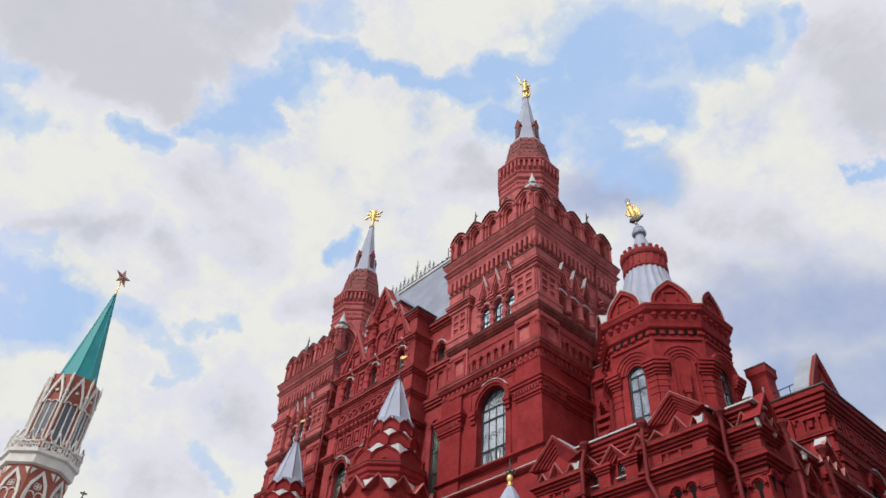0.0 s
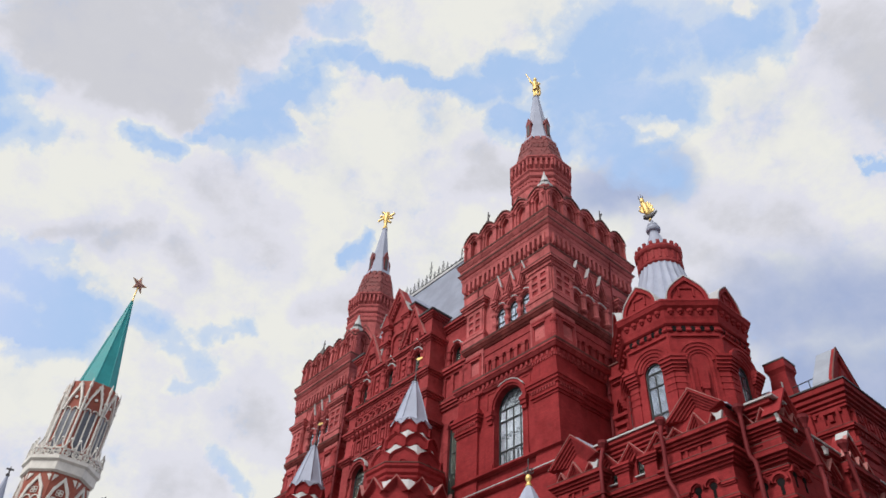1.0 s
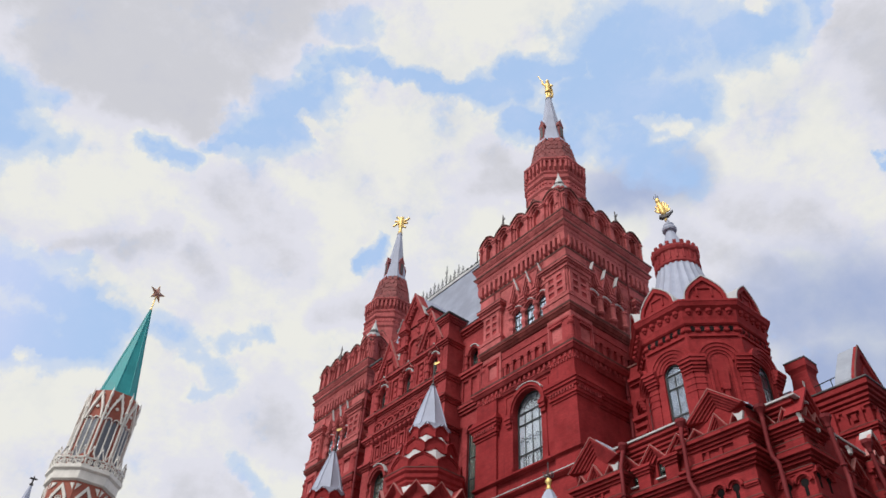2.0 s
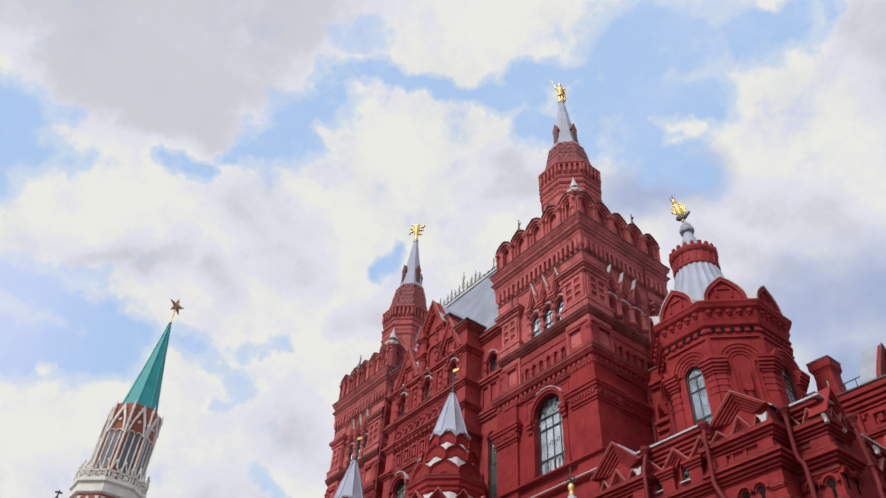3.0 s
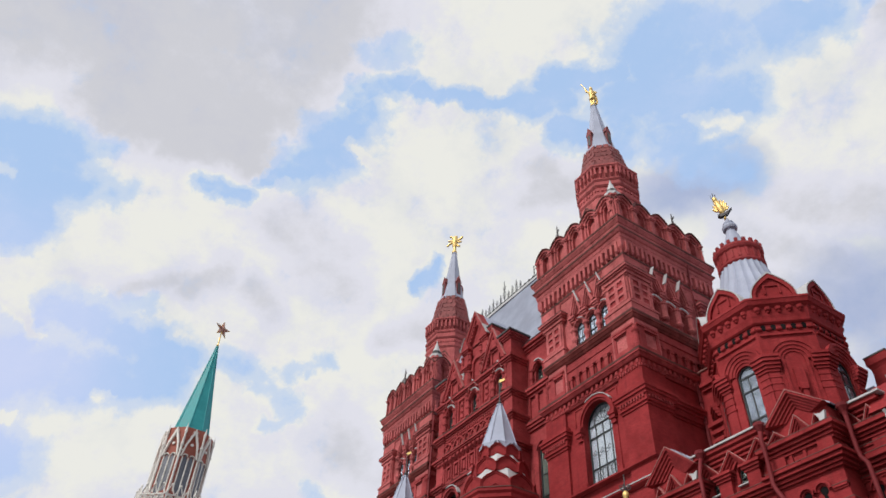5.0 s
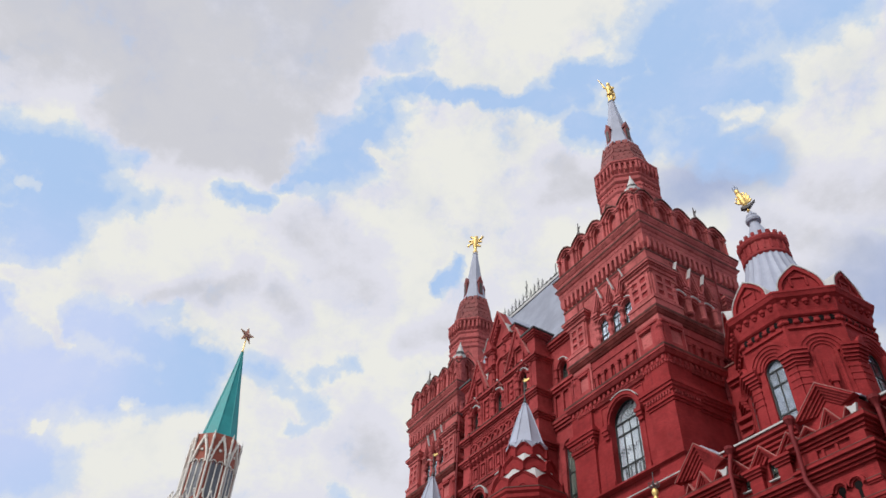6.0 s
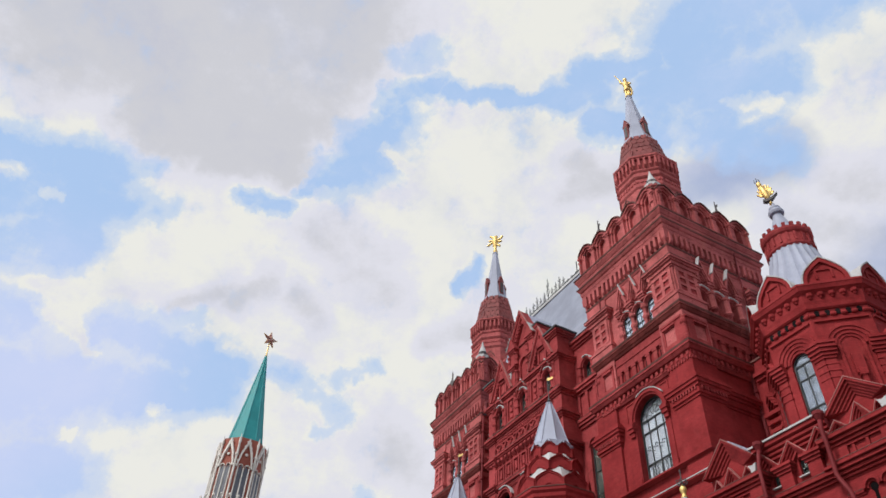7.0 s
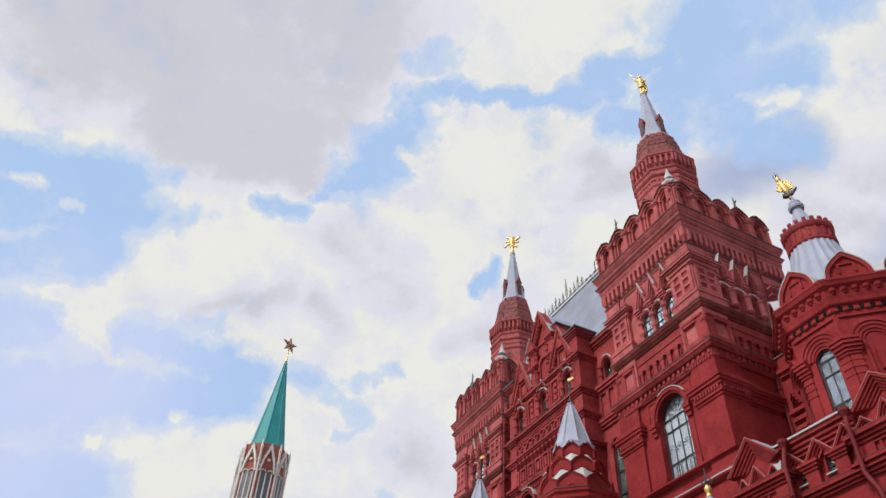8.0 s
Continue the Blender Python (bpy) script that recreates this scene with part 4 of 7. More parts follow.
    # fluted dome: flat pans between raised seams, flaring at the foot
    bm = bmesh.new()
    off = Vector((-0.2, -0.1, 0))
    mm = Matrix.Translation(off)
    n = 24
    prof = [(3.0, 26.5), (2.78, 26.9), (2.3, 27.9), (1.85, 29.0), (1.5, 30.1), (1.28, 31.1), (1.2, 31.6)]
    rings = []
    for r, z in prof:
        ring = []
        for i in range(4 * n):
            s = (1.0, 0.965, 0.95, 0.965)[i % 4]
            a = 2 * math.pi * i / (4 * n)
            ring.append(bm.verts.new(mm @ Vector((r * s * math.cos(a), r * s * math.sin(a), z))))
        rings.append(ring)
    for a, b in zip(rings, rings[1:]):
        for i in range(4 * n):
            bm.faces.new((a[i], a[(i + 1) % (4 * n)], b[(i + 1) % (4 * n)], b[i]))
    part("dome", bm, ZINC, top, "fluted grey sheet metal dome")
    bm = bmesh.new()
    lathe(bm, mm, [(1.20, 31.0), (1.34, 31.15), (1.36, 31.3), (1.26, 31.35), (1.26, 32.0), (1.36, 32.1), (1.42, 32.25), (1.42, 32.4), (0.9, 32.4)], 24)
    crown = part("crown_band", bm, MID_RED, top, "red ring with a toothed rim")
    merlon = unit_mesh("merlon", 0.20, 0.14, 0.28, MID_RED, 0.05)
    rib = unit_mesh("crown_rib", 0.12, 0.10, 0.62, MID_RED)
    for k in range(20):
        m = face_frame(off.x, off.y, 18 * k)
        piece("merlon", merlon, crown, m @ shift(0, 1.28, 32.38))
        piece("crown_rib", rib, crown, m @ shift(0, 1.24, 31.36))
    bm = bmesh.new()
    lathe(bm, mm, [(1.05, 32.35), (0.86, 32.7), (0.58, 33.4), (0.36, 34.1), (0.26, 34.5), (0.42, 34.55), (0.46, 34.7), (0.42, 34.85), (0.30, 34.9), (0.34, 35.0), (0.34, 35.1), (0.12, 35.15), (0.10, 35.5)], 16)
    part("lantern_cap", bm, ZINC, top, "small grey cap with a ringed knob", smooth=False)
    return top


octagon_turret(OCT)

# ---- shared pieces of the facades ----
def paint(ob):
    """The towers and the middle bay take the middle red, the lower wings the deeper red."""
    return MID_RED if ob.name.startswith(("gabled_bay", "recessed_wall", "brick_tower")) else RED


def chevron(parent, m, cu, zb, w, h, d0, steps, name="gable", cap=True, body=True, label="", edge=None):
    """A pointed gable: a triangular body with nested raking mouldings and a metal capping."""
    o = [(cu - w / 2, zb), (cu, zb + h), (cu + w / 2, zb)]
    bm = bmesh.new()
    if body:
        prism(bm, m, o, d0 - 0.4, d0)
    k = 1.0
    for i, (width, d) in enumerate(steps):
        k2 = k - width
        strip(bm, m, shrink(o, cu, zb, k2), shrink(o, cu, zb, k), d0 - 0.02, d0 + d)
        k = k2
    g = part(name, bm, paint(parent), parent, label)
    if cap:
        bm = bmesh.new()
        e = 0.03
        q = [(cu - w / 2 - e, zb), (cu, zb + h + e * 1.6), (cu + w / 2 + e, zb)]
        strip(bm, m, o, q, d0 + steps[0][1] - 0.16, d0 + steps[0][1] + 0.03)
        part("capping", bm, edge or EDGE, g, "worn pale edging")
    return g


def ogee(cu, zb, w, h):
    """The outline of a low, spreading keel gable."""
    half = ((1.0, 0.0), (1.0, 0.34), (0.93, 0.51), (0.78, 0.65), (0.55, 0.77), (0.29, 0.87), (0.10, 0.94), (0.0, 1.0))
    left = [(cu - w / 2 * u, zb + h * z) for u, z in half]
    return left + [(2 * cu - u, z) for u, z in left[-2::-1]]


def ledge(parent, m, u0, u1, rows, d, name="string_course", mat=None, back=0.1):
    """A straight moulding: rows of (reach, foot, top)."""
    bm = bmesh.new()
    prof = [(d - back, rows[0][1])]
    for i, (e, z0, z1) in enumerate(rows):
        prof += [(d + e, z0), (d + e, z1)]
        if i + 1 < len(rows) and z1 - z0 > 0.1:
            # a quirk between the courses
            prof[-1:] = [(d + e, z1 - 0.035), (d + e - 0.06, z1 - 0.035), (d + e - 0.06, z1)]
    prof.append((d - back, rows[-1][2]))
    a = [bm.verts.new(m @ Vector((u0, y, z))) for y, z in prof]
    b = [bm.verts.new(m @ Vector((u1, y, z))) for y, z in prof]
    bm.faces.new(a)
    bm.faces.new(b)
    for i in range(len(prof)):
        j = (i + 1) % len(prof)
        bm.faces.new((a[i], a[j], b[j], b[i]))
    made = part(name, bm, mat or paint(parent), parent)
    if mat is None:
        # sheet that caps the brick ledge; its dark brown paints in the ledge's shade
        bm = bmesh.new()
        e, z = rows[-1][0], rows[-1][2]
        box(bm, m, u0 - 0.01, u1 + 0.01, d - back, d + e + 0.015, z, z + 0.028)
        part("ledge_sheet", bm, LEDGE_BROWN, made, "brown sheet on the ledge, soot and shade in its colour")
    return made


def swept(parent, path, rows, name="string_course", mat=None, back=0.1, label=""):
    """A moulding led round corners: plan points walked with the open air on the right-hand side."""
    pts = [Vector(p) for p in path]
    sides = [Vector((b - a).normalized()) for a, b in zip(pts, pts[1:])]
    sides = [Vector((d.y, -d.x)) for d in sides]
    ways = []
    for i in range(len(pts)):
        n0, n1 = sides[max(0, i - 1)], sides[min(i, len(sides) - 1)]
        mid = (n0 + n1).normalized()
        ways.append(mid / max(0.3, mid.dot(n1)))
    prof = [(-back, rows[0][1])]
    for i, (e, z0, z1) in enumerate(rows):
        prof += [(e, z0), (e, z1)]
        if i + 1 < len(rows) and z1 - z0 > 0.1:
            prof[-1:] = [(e, z1 - 0.035), (e - 0.06, z1 - 0.035), (e - 0.06, z1)]
    prof.append((-back, rows[-1][2]))
    bm = bmesh.new()
    rings = [[bm.verts.new((p.x + w.x * e, p.y + w.y * e, z)) for e, z in prof] for p, w in zip(pts, ways)]
    bm.faces.new(rings[0])
    bm.faces.new(rings[-1])
    for a, b in zip(rings, rings[1:]):
        for i in range(len(prof)):
            j = (i + 1) % len(prof)
            bm.faces.new((a[i], a[j], b[j], b[i]))
    made = part(name, bm, mat or RED, parent, label)
    # dark strip along the ledge, its shadow line put into colour
    if mat is None:
        swept(made, path, ((rows[-1][0] + 0.015, rows[-1][2], rows[-1][2] + 0.028),), "ledge_sheet", LEDGE_BROWN, back, "brown sheet on the ledge, soot and shade in its colour")
    return made


def horn(parent, m, u, d, z, size=1.0):
    """A small curled sheet metal apron between two gables."""
    bm = bmesh.new()
    prism(bm, m @ shift(u, d, z) @ Matrix.Diagonal((size, 1, size, 1)), [(-0.05, 0.0), (0.10, -0.03), (0.17, 0.16), (0.22, 0.36), (0.05, 0.30), (-0.16, 0.36), (-0.06, 0.18)], -0.06, 0.06)
    return part("valley_apron", bm, FLASH, parent, "pale sheet metal apron between gables")


def colonnette(parent, m, u, d, z0, z1, r=0.14):
    bm = bmesh.new()
    h = z1 - z0
    prof = [(1.5, 0), (1.5, 0.08), (1.0, 0.12), (1.0, 0.40), (1.45, 0.45), (1.45, 0.55), (1.0, 0.60), (1.0, 0.86), (1.6, 0.92), (1.6, 1.0)]
    lathe(bm, m @ shift(u, d, z0), [(r * a, h * b) for a, b in prof], 10)
    return part("colonnette", bm, paint(parent), parent)


def hooded_window(parent, m, cu, r, zb, zs, d, wall_d, lining=None, hood=True):
    """An arched window with a moulded surround and a pale flashing on one shoulder."""
    arched_window(parent, m, cu, r, zb, zs, d, 1, (0.4, 0.8), lining)
    bm = bmesh.new()
    for r0, r1, e in ((1.0, 1.22, 0.08), (1.22, 1.5, 0.18)):
        strip(bm, m, arc(cu, zs, r * r0, 12), arc(cu, zs, r * r1, 12), wall_d - 0.02, wall_d + e)
    s = part("window_surround", bm, paint(parent), parent)
    if hood:
        bm = bmesh.new()
        strip(bm, m, arc(cu, zs, r * 1.5, 8, 70, 165), arc(cu, zs, r * 1.5 + 0.06, 8, 70, 165), wall_d - 0.02, wall_d + 0.26)
        part("flashing", bm, FLASH, s, "pale metal flashing on the arch")


# ---- middle bay between the towers ----
def gabled_bay(at):
    b = thing("gabled_bay", at, "projecting red brick bay with stepped gables between two towers", "facade bay")
    m = face_frame(0, 0, 0)
    W = 4.37
    bm = bmesh.new()
    tops = [(u, 0.42, 29.1, 30.35) for u in (-3.0, 0.0, 3.0)]
    lows = [(u, 0.72, 20.5, 23.5) for u in (-2.6, 0.0, 2.6)]
    box(bm, m, -W, W, -5.0, -0.55, 0, 31.3)
    part("core", bm, MID_RED, b)
    bm = bmesh.new()
    arched_wall(bm, m, -W, W, 28.7, 31.3, -0.55, 0, tops)
    part("upper_wall", bm, MID_RED, b)
    bm = bmesh.new()
    arched_wall(bm, m, -W, W, 0.0, 28.7, -0.55, 0, lows)
    part("wall", bm, MID_RED, b)
    for cu, r, zb, zs in tops:
        hooded_window(b, m, cu, r, zb, zs, -0.22, 0.0, INNER_SHADE)
        for s in (-1, 1):
            colonnette(b, m, cu + s * 0.62, 0.14, 29.05, 30.45, 0.13)
    for cu, r, zb, zs in lows:
        hooded_window(b, m, cu, r, zb, zs, -0.30, 0.0, INNER_SHADE)
    for cu, r, zb, zs in tops:
        chevron(b, m, cu, 30.95, 1.15, 0.75, 0.0, ((0.16, 0.26), (0.16, 0.16)), "window_gable", body=False)
        bm = bmesh.new()
        strip(bm, m, [(cu + 0.34, 31.26), (cu + 0.04, 31.66)], [(cu + 0.40, 31.30), (cu + 0.04, 31.74)], 0.05, 0.32)
        part("flashing", bm, FLASH, b, "pale metal flashing")
    # sunk panels between the upper windows
    block = unit_mesh("panel_block", 0.34, 0.10, 0.34, MID_RED, 0.06)
    for uc in (-1.5, 1.5, 4.0, -4.0):
        bm = bmesh.new()
        w = 0.50 if abs(uc) < 2 else 0.30
        for u0, u1, z0, z1 in ((-w, -w + 0.12, 29.05, 31.0), (w - 0.12, w, 29.05, 31.0), (-w + 0.12, w - 0.12, 30.85, 31.0), (-w + 0.12, w - 0.12, 29.05, 29.2)):
            box(bm, m, uc + u0, uc + u1, -0.02, 0.15, z0, z1)
        part("panel_frame", bm, MID_RED, b)
        for k in range(3):
            piece("panel_block", block, b, m @ shift(uc, 0.0, 29.35 + 0.5 * k))
    # white-capped main ledge
    ledge(b, m, -W - 0.1, W + 0.1, ((0.12, 28.35, 28.5), (0.22, 28.5, 28.62), (0.34, 28.62, 28.8)), 0.0)
    ledge(b, m, -W - 0.12, W + 0.12, ((0.38, 28.8, 28.86),), 0.0, "flashing", LEDGE_BROWN)
    ledge(b, m, -W - 0.1, W + 0.1, ((0.10, 31.05, 31.2), (0.20, 31.2, 31.32), (0.32, 31.32, 31.5)), 0.0, "upper_cornice")
    # interlaced arcade below the ledge
    for k in range(11):
        cu = -W + 0.45 + 0.70 * k
        bm = bmesh.new()
        strip(bm, m, arc(cu, 27.35, 0.60, 10), arc(cu, 27.35, 0.70, 10), -0.02, 0.10 + 0.03 * (k % 2))
        box(bm, m, cu - 0.08, cu + 0.08, -0.02, 0.10, 27.25, 27.6)
        part("interlaced_arch", bm, MID_RED, b)
    ledge(b, m, -W - 0.05, W + 0.05, ((0.10, 26.75, 26.9), (0.24, 26.9, 27.02), (0.32, 27.02, 27.15)), 0.0)
    knob = unit_mesh("pendant", 0.30, 0.26, 0.34, MID_RED, 0.16)
    for k in range(18):
        piece("pendant", knob, b, m @ shift(-W + 0.3 + 0.48 * k, 0.0, 26.42))
    for k in range(9):
        bm = bmesh.new()
        uc = -W + 0.55 + 0.93 * k
        for u0, u1, z0, z1 in ((-0.38, -0.26, 25.0, 26.2), (0.26, 0.38, 25.0, 26.2), (-0.26, 0.26, 26.08, 26.2), (-0.26, 0.26, 25.0, 25.12), (-0.12, 0.12, 25.3, 25.9)):
            box(bm, m, uc + u0, uc + u1, -0.02, 0.13, z0, z1)
        part("panel_frame", bm, MID_RED, b)
    ledge(b, m, -W - 0.05, W + 0.05, ((0.10, 24.55, 24.7), (0.22, 24.7, 24.85)), 0.0)
    tooth = unit_mesh("dentil", 0.13, 0.12, 0.20, MID_RED)
    for z, n in ((28.12, 30), (24.32, 30), (30.84, 30)):
        for k in range(n):
            piece("dentil", tooth, b, m @ shift(-W + 0.85 + (2 * W - 1.7) * k / (n - 1), -0.01, z))
    for uc in (-3.85, -2.2, -0.85, 0.85, 2.2, 3.85):
        colonnette(b, m, uc, 0.12, 29.0, 31.0, 0.10)
    for z in (21.6, 22.9, 23.9):
        ledge(b, m, -W, -3.5, ((0.06, z, z + 0.1), (0.12, z + 0.1, z + 0.22)), 0.0)
        ledge(b, m, 3.5, W, ((0.06, z, z + 0.1), (0.12, z + 0.1, z + 0.22)), 0.0)
    # pilasters at the ends, with dark caps
    for s in (-1, 1):
        uc = s * (W - 0.32)
        bm = bmesh.new()
        box(bm, m, uc - 0.42, uc + 0.42, -2.2, 0.14, 18, 33.2)
        part("end_pier", bm, MID_RED, b)
        for z in (24.6, 26.6, 28.3, 31.0, 32.9):
            bm = bmesh.new()
            for e, z0, z1 in ((0.08, 0.0, 0.14), (0.18, 0.14, 0.28), (0.28, 0.28, 0.44)):
                box(bm, m, uc - 0.42 - e, uc + 0.42 + e, -2.2 - e, 0.14 + e, z + z0, z + z1)
            part("pier_moulding", bm, MID_RED, b)
        bm = bmesh.new()
        box(bm, m, uc - 0.78, uc + 0.78, -2.55, 0.50, 33.34, 33.48)
        part("pier_cap", bm, DARK, b, "dark sheet metal cap")
    # side gables, tall middle gable, and their roofs
    for uc in (-2.55, 2.55):
        bm = bmesh.new()
        box(bm, m, uc - 1.35, uc + 1.35, -0.5, 0.0, 31.3, 32.0)
        part("gable_foot", bm, MID_RED, b)
        chevron(b, m, uc, 31.7, 2.9, 3.1, 0.0, ((0.10, 0.34), (0.12, 0.24), (0.10, 0.12)), "side_gable", label="pointed brick gable with raking mouldings")
        tooth = unit_mesh("raking_dentil", 0.16, 0.14, 0.22, MID_RED)
        for s in (-1, 1):
            for k in range(8):
                f = (k + 0.8) / 9
                piece("raking_dentil", tooth, b, m @ shift(uc + s * 1.45 * 0.74 * (1 - f), 0.10, 31.6 + 3.1 * 0.74 * f))
        bm = bmesh.new()
        prism(bm, m, [(uc - 1.40, 31.8), (uc, 34.65), (uc + 1.40, 31.8)], -1.5, -0.4)
        part("gable_roof", bm, ZINC, b, "grey sheet metal gable roof")
        bm = bmesh.new()
        for u0, u1, z0, z1 in ((-0.5, -0.36, 31.75, 33.0), (0.36, 0.5, 31.75, 33.0), (-0.36, 0.36, 32.86, 33.0)):
            box(bm, m, uc + u0, uc + u1, -0.02, 0.12, z0, z1)
        part("panel_frame", bm, MID_RED, b)
        bm = bmesh.new()
        prism(bm, m, [(uc - 0.55, 33.05), (uc, 33.75), (uc + 0.55, 33.05)], 0.05, 0.24)
        part("small_hood", bm, MID_RED, b)
    bm = bmesh.new()
    box(bm, m, -1.5, 1.5, -1.3, -0.25, 31.3, 35.2)
    part("gable_wall", bm, MID_RED, b)
    chevron(b, m, 0.0, 35.0, 3.3, 3.0, -0.25, ((0.10, 0.42), (0.12, 0.30), (0.12, 0.16)), "middle_gable", label="tall pointed brick gable with raking mouldings")
    for s in (-1, 1):
        bm = bmesh.new()
        uc = s * 1.2
        box(bm, m, uc - 0.28, uc + 0.28, -0.25, 0.05, 31.5, 34.9)
        part("gable_pilaster", bm, MID_RED, b)
        for z in (33.0, 34.6):
            bm = bmesh.new()
            for e, z0, z1 in ((0.06, 0, 0.12), (0.14, 0.12, 0.26), (0.22, 0.26, 0.40)):
                box(bm, m, uc - 0.28 - e, uc + 0.28 + e, -0.25, 0.05 + e, z + z0, z + z1)
            part("pilaster_cap", bm, MID_RED, b)
        bm = bmesh.new()
        prism(bm, m, [(uc - 0.5, 35.0), (uc, 36.0), (uc + 0.5, 35.0)], -0.2, 0.24)
        part("small_hood", bm, MID_RED, b)
        bm = bmesh.new()
        strip(bm, m, [(uc + s * 0.5, 35.0), (uc, 36.0)], [(uc + s * 0.56, 35.02), (uc, 36.1)], -0.2, 0.30)
        part("flashing", bm, FLASH, b, "pale metal flashing")
        # corniced shoulder that runs back beside the gable, with a dark cap
        for k, (reach, z0, z1, mat) in enumerate(((1.86, 34.5, 35.05, MID_RED), (1.98, 35.05, 35.25, MID_RED), (2.10, 35.25, 35.52, MID_RED), (2.18, 35.52, 35.64, DARK))):
            bm = bmesh.new()
            box(bm, m, *sorted((s * 1.30, s * reach)), -1.9, -0.05 + 0.05 * k, z0, z1)
            part("shoulder_cap" if mat is DARK else "shoulder_block", bm, mat, b)
        tooth = unit_mesh("raking_dentil", 0.17, 0.16, 0.24, MID_RED)
        for k in range(7):
            f = (k + 0.6) / 8
            piece("raking_dentil", tooth, b, m @ shift(s * 1.65 * 0.72 * (1 - f), -0.16, 34.9 + 3.0 * 0.72 * f))
        for z0, z1 in ((31.55, 32.9), (33.45, 34.5)):
            colonnette(b, m, s * 0.72, 0.0, z0, z1, 0.12)
            colonnette(b, m, s * 1.62, 0.06, z0, z1, 0.10)
        # sloping valley sheet between the gables
        bm = bmesh.new()
        prism(bm, m, [(s * 1.22, 33.5), (s * 1.72, 33.2), (s * 1.45, 32.5)], 0.02, 0.12)
        part("valley_sheet", bm, FLASH, b, "pale sheet metal valley between gables")
    bm = bmesh.new()
    arched = [(0.0, 0.45, 31.9, 33.3)]
    for cu, r, zb, zs in arched:
        strip(bm, m, arc(cu, zs, r, 10), arc(cu, zs, r + 0.25, 10), -0.27, -0.08)
        box(bm, m, -0.7, -0.45, -0.27, -0.1, zb, zs)
        box(bm, m, 0.45, 0.7, -0.27, -0.1, zb, zs)
    part("blind_arch", bm, MID_RED, b)
    bm = bmesh.new()
    prism(bm, m, [(-1.65, 35.0), (0, 37.95), (1.65, 35.0)], -5.0, -0.65)
    part("gable_roof", bm, ZINC, b, "grey sheet metal gable roof")
    return b


gabled_bay((-15.65, 0.5, 0))


# ---- recessed walls beside the bay ----
def recess(at, w, flip):
    r = thing("recessed_wall", at, "narrow recessed red brick wall with one tall arched window", "wall", "recessed walls")
    m = face_frame(0, 0, 0)
    up, tall = (-0.55, 0.40, 29.05, 30.2), (-0.65, 0.42, 19.0, 24.5)
    bm = bmesh.new()
    box(bm, m, -w, w, -4.0, -0.55, 0, 32.5)
    part("core", bm, MID_RED, r)
    bm = bmesh.new()
    arched_wall(bm, m, -w, w, 28.5, 32.4, -0.55, 0, [up])
    part("upper_wall", bm, MID_RED, r)
    bm = bmesh.new()
    arched_wall(bm, m, -w, w, 0.0, 28.5, -0.55, 0, [tall])
    part("wall", bm, MID_RED, r)
    hooded_window(r, m, *up, -0.3, 0.0, INNER_SHADE)
    arched_window(r, m, *tall, -0.22, 0, (0.2, 0.45, 0.7), INNER_SHADE)
    bm = bmesh.new()
    strip(bm, m, arc(-0.65, 24.5, 0.42, 12), arc(-0.65, 24.5, 0.56, 12), -0.02, 0.07)
    part("window_surround", bm, MID_RED, r)
    ledge(r, m, -w, w, ((0.10, 32.0, 32.15), (0.22, 32.15, 32.35), (0.36, 32.35, 32.6)), 0.0, "eaves_cornice")
    ledge(r, m, -w, w, ((0.14, 28.3, 28.5), (0.28, 28.5, 28.7), (0.38, 28.7, 28.9)), 0.0)
    ledge(r, m, -w, w, ((0.12, 25.9, 26.1), (0.22, 26.1, 26.3), (0.30, 26.3, 26.5)), 0.0)
    for k in range(5):
        bm = bmesh.new()
        u = -w + 0.35 + (2 * w - 0.7) * k / 4
        box(bm, m, u - 0.14, u + 0.14, -0.02, 0.12, 26.5, 28.3)
        part("baluster", bm, MID_RED, r)
    for s in (-1, 1):
        colonnette(r, m, -0.55 + s * 0.66, 0.12, 28.95, 30.3, 0.12)
    return r


recess((-9.35, 1.7, 0), 2.0, 1)
recess((-21.6, 1.9, 0), 2.0, -1)

# ---- the high roof with its iron cresting ----
roof = thing("main_roof", (-15.0, 0, 0), "steep grey sheet metal roof between the towers", "roof")
bm = bmesh.new()
prof = [(1.30, 32.55), (1.55, 32.75), (2.4, 34.6), (3.4, 37.9), (4.5, 41.7), (5.6, 37.9), (7.6, 32.6)]
a = [bm.verts.new((-7.6, y, z)) for y, z in prof]
b = [bm.verts.new((7.6, y, z)) for y, z in prof]
bm.faces.new(a)
bm.faces.new(b)
for i in range(len(prof)):
    j = (i + 1) % len(prof)
    bm.faces.new((a[i], a[j], b[j], b[i]))
part("roof_sheet", bm, SHEET, roof)
bm = bmesh.new()
box(bm, I4, -7.6, 7.6, 4.38, 4.62, 41.62, 41.84)
part("ridge_cap", bm, FLASH, roof, "pale metal ridge cap")
crest = thing("roof_cresting", (-15.0, 4.5, 41.84), "black wrought iron cresting along the roof ridge", "cresting")
bm = bmesh.new()
tube(bm, [(-7.4, 0, 0.25), (7.4, 0, 0.25)], 0.035, 6)
part("rail", bm, IRON, crest)
bm = bmesh.new()
tube(bm, [(0, 0, -0.02), (0, 0, 0.9), (0, 0, 1.3)], 0.03, 5)
for s in (-1, 1):
    tube(bm, [(0, 0, 0.25), (s * 0.12, 0, 0.35), (s * 0.17, 0, 0.5), (s * 0.12, 0, 0.65), (0, 0, 0.72), (s * 0.10, 0, 0.85), (s * 0.15, 0, 1.0)], 0.022, 5)
spike = finish("spike", bm, IRON)
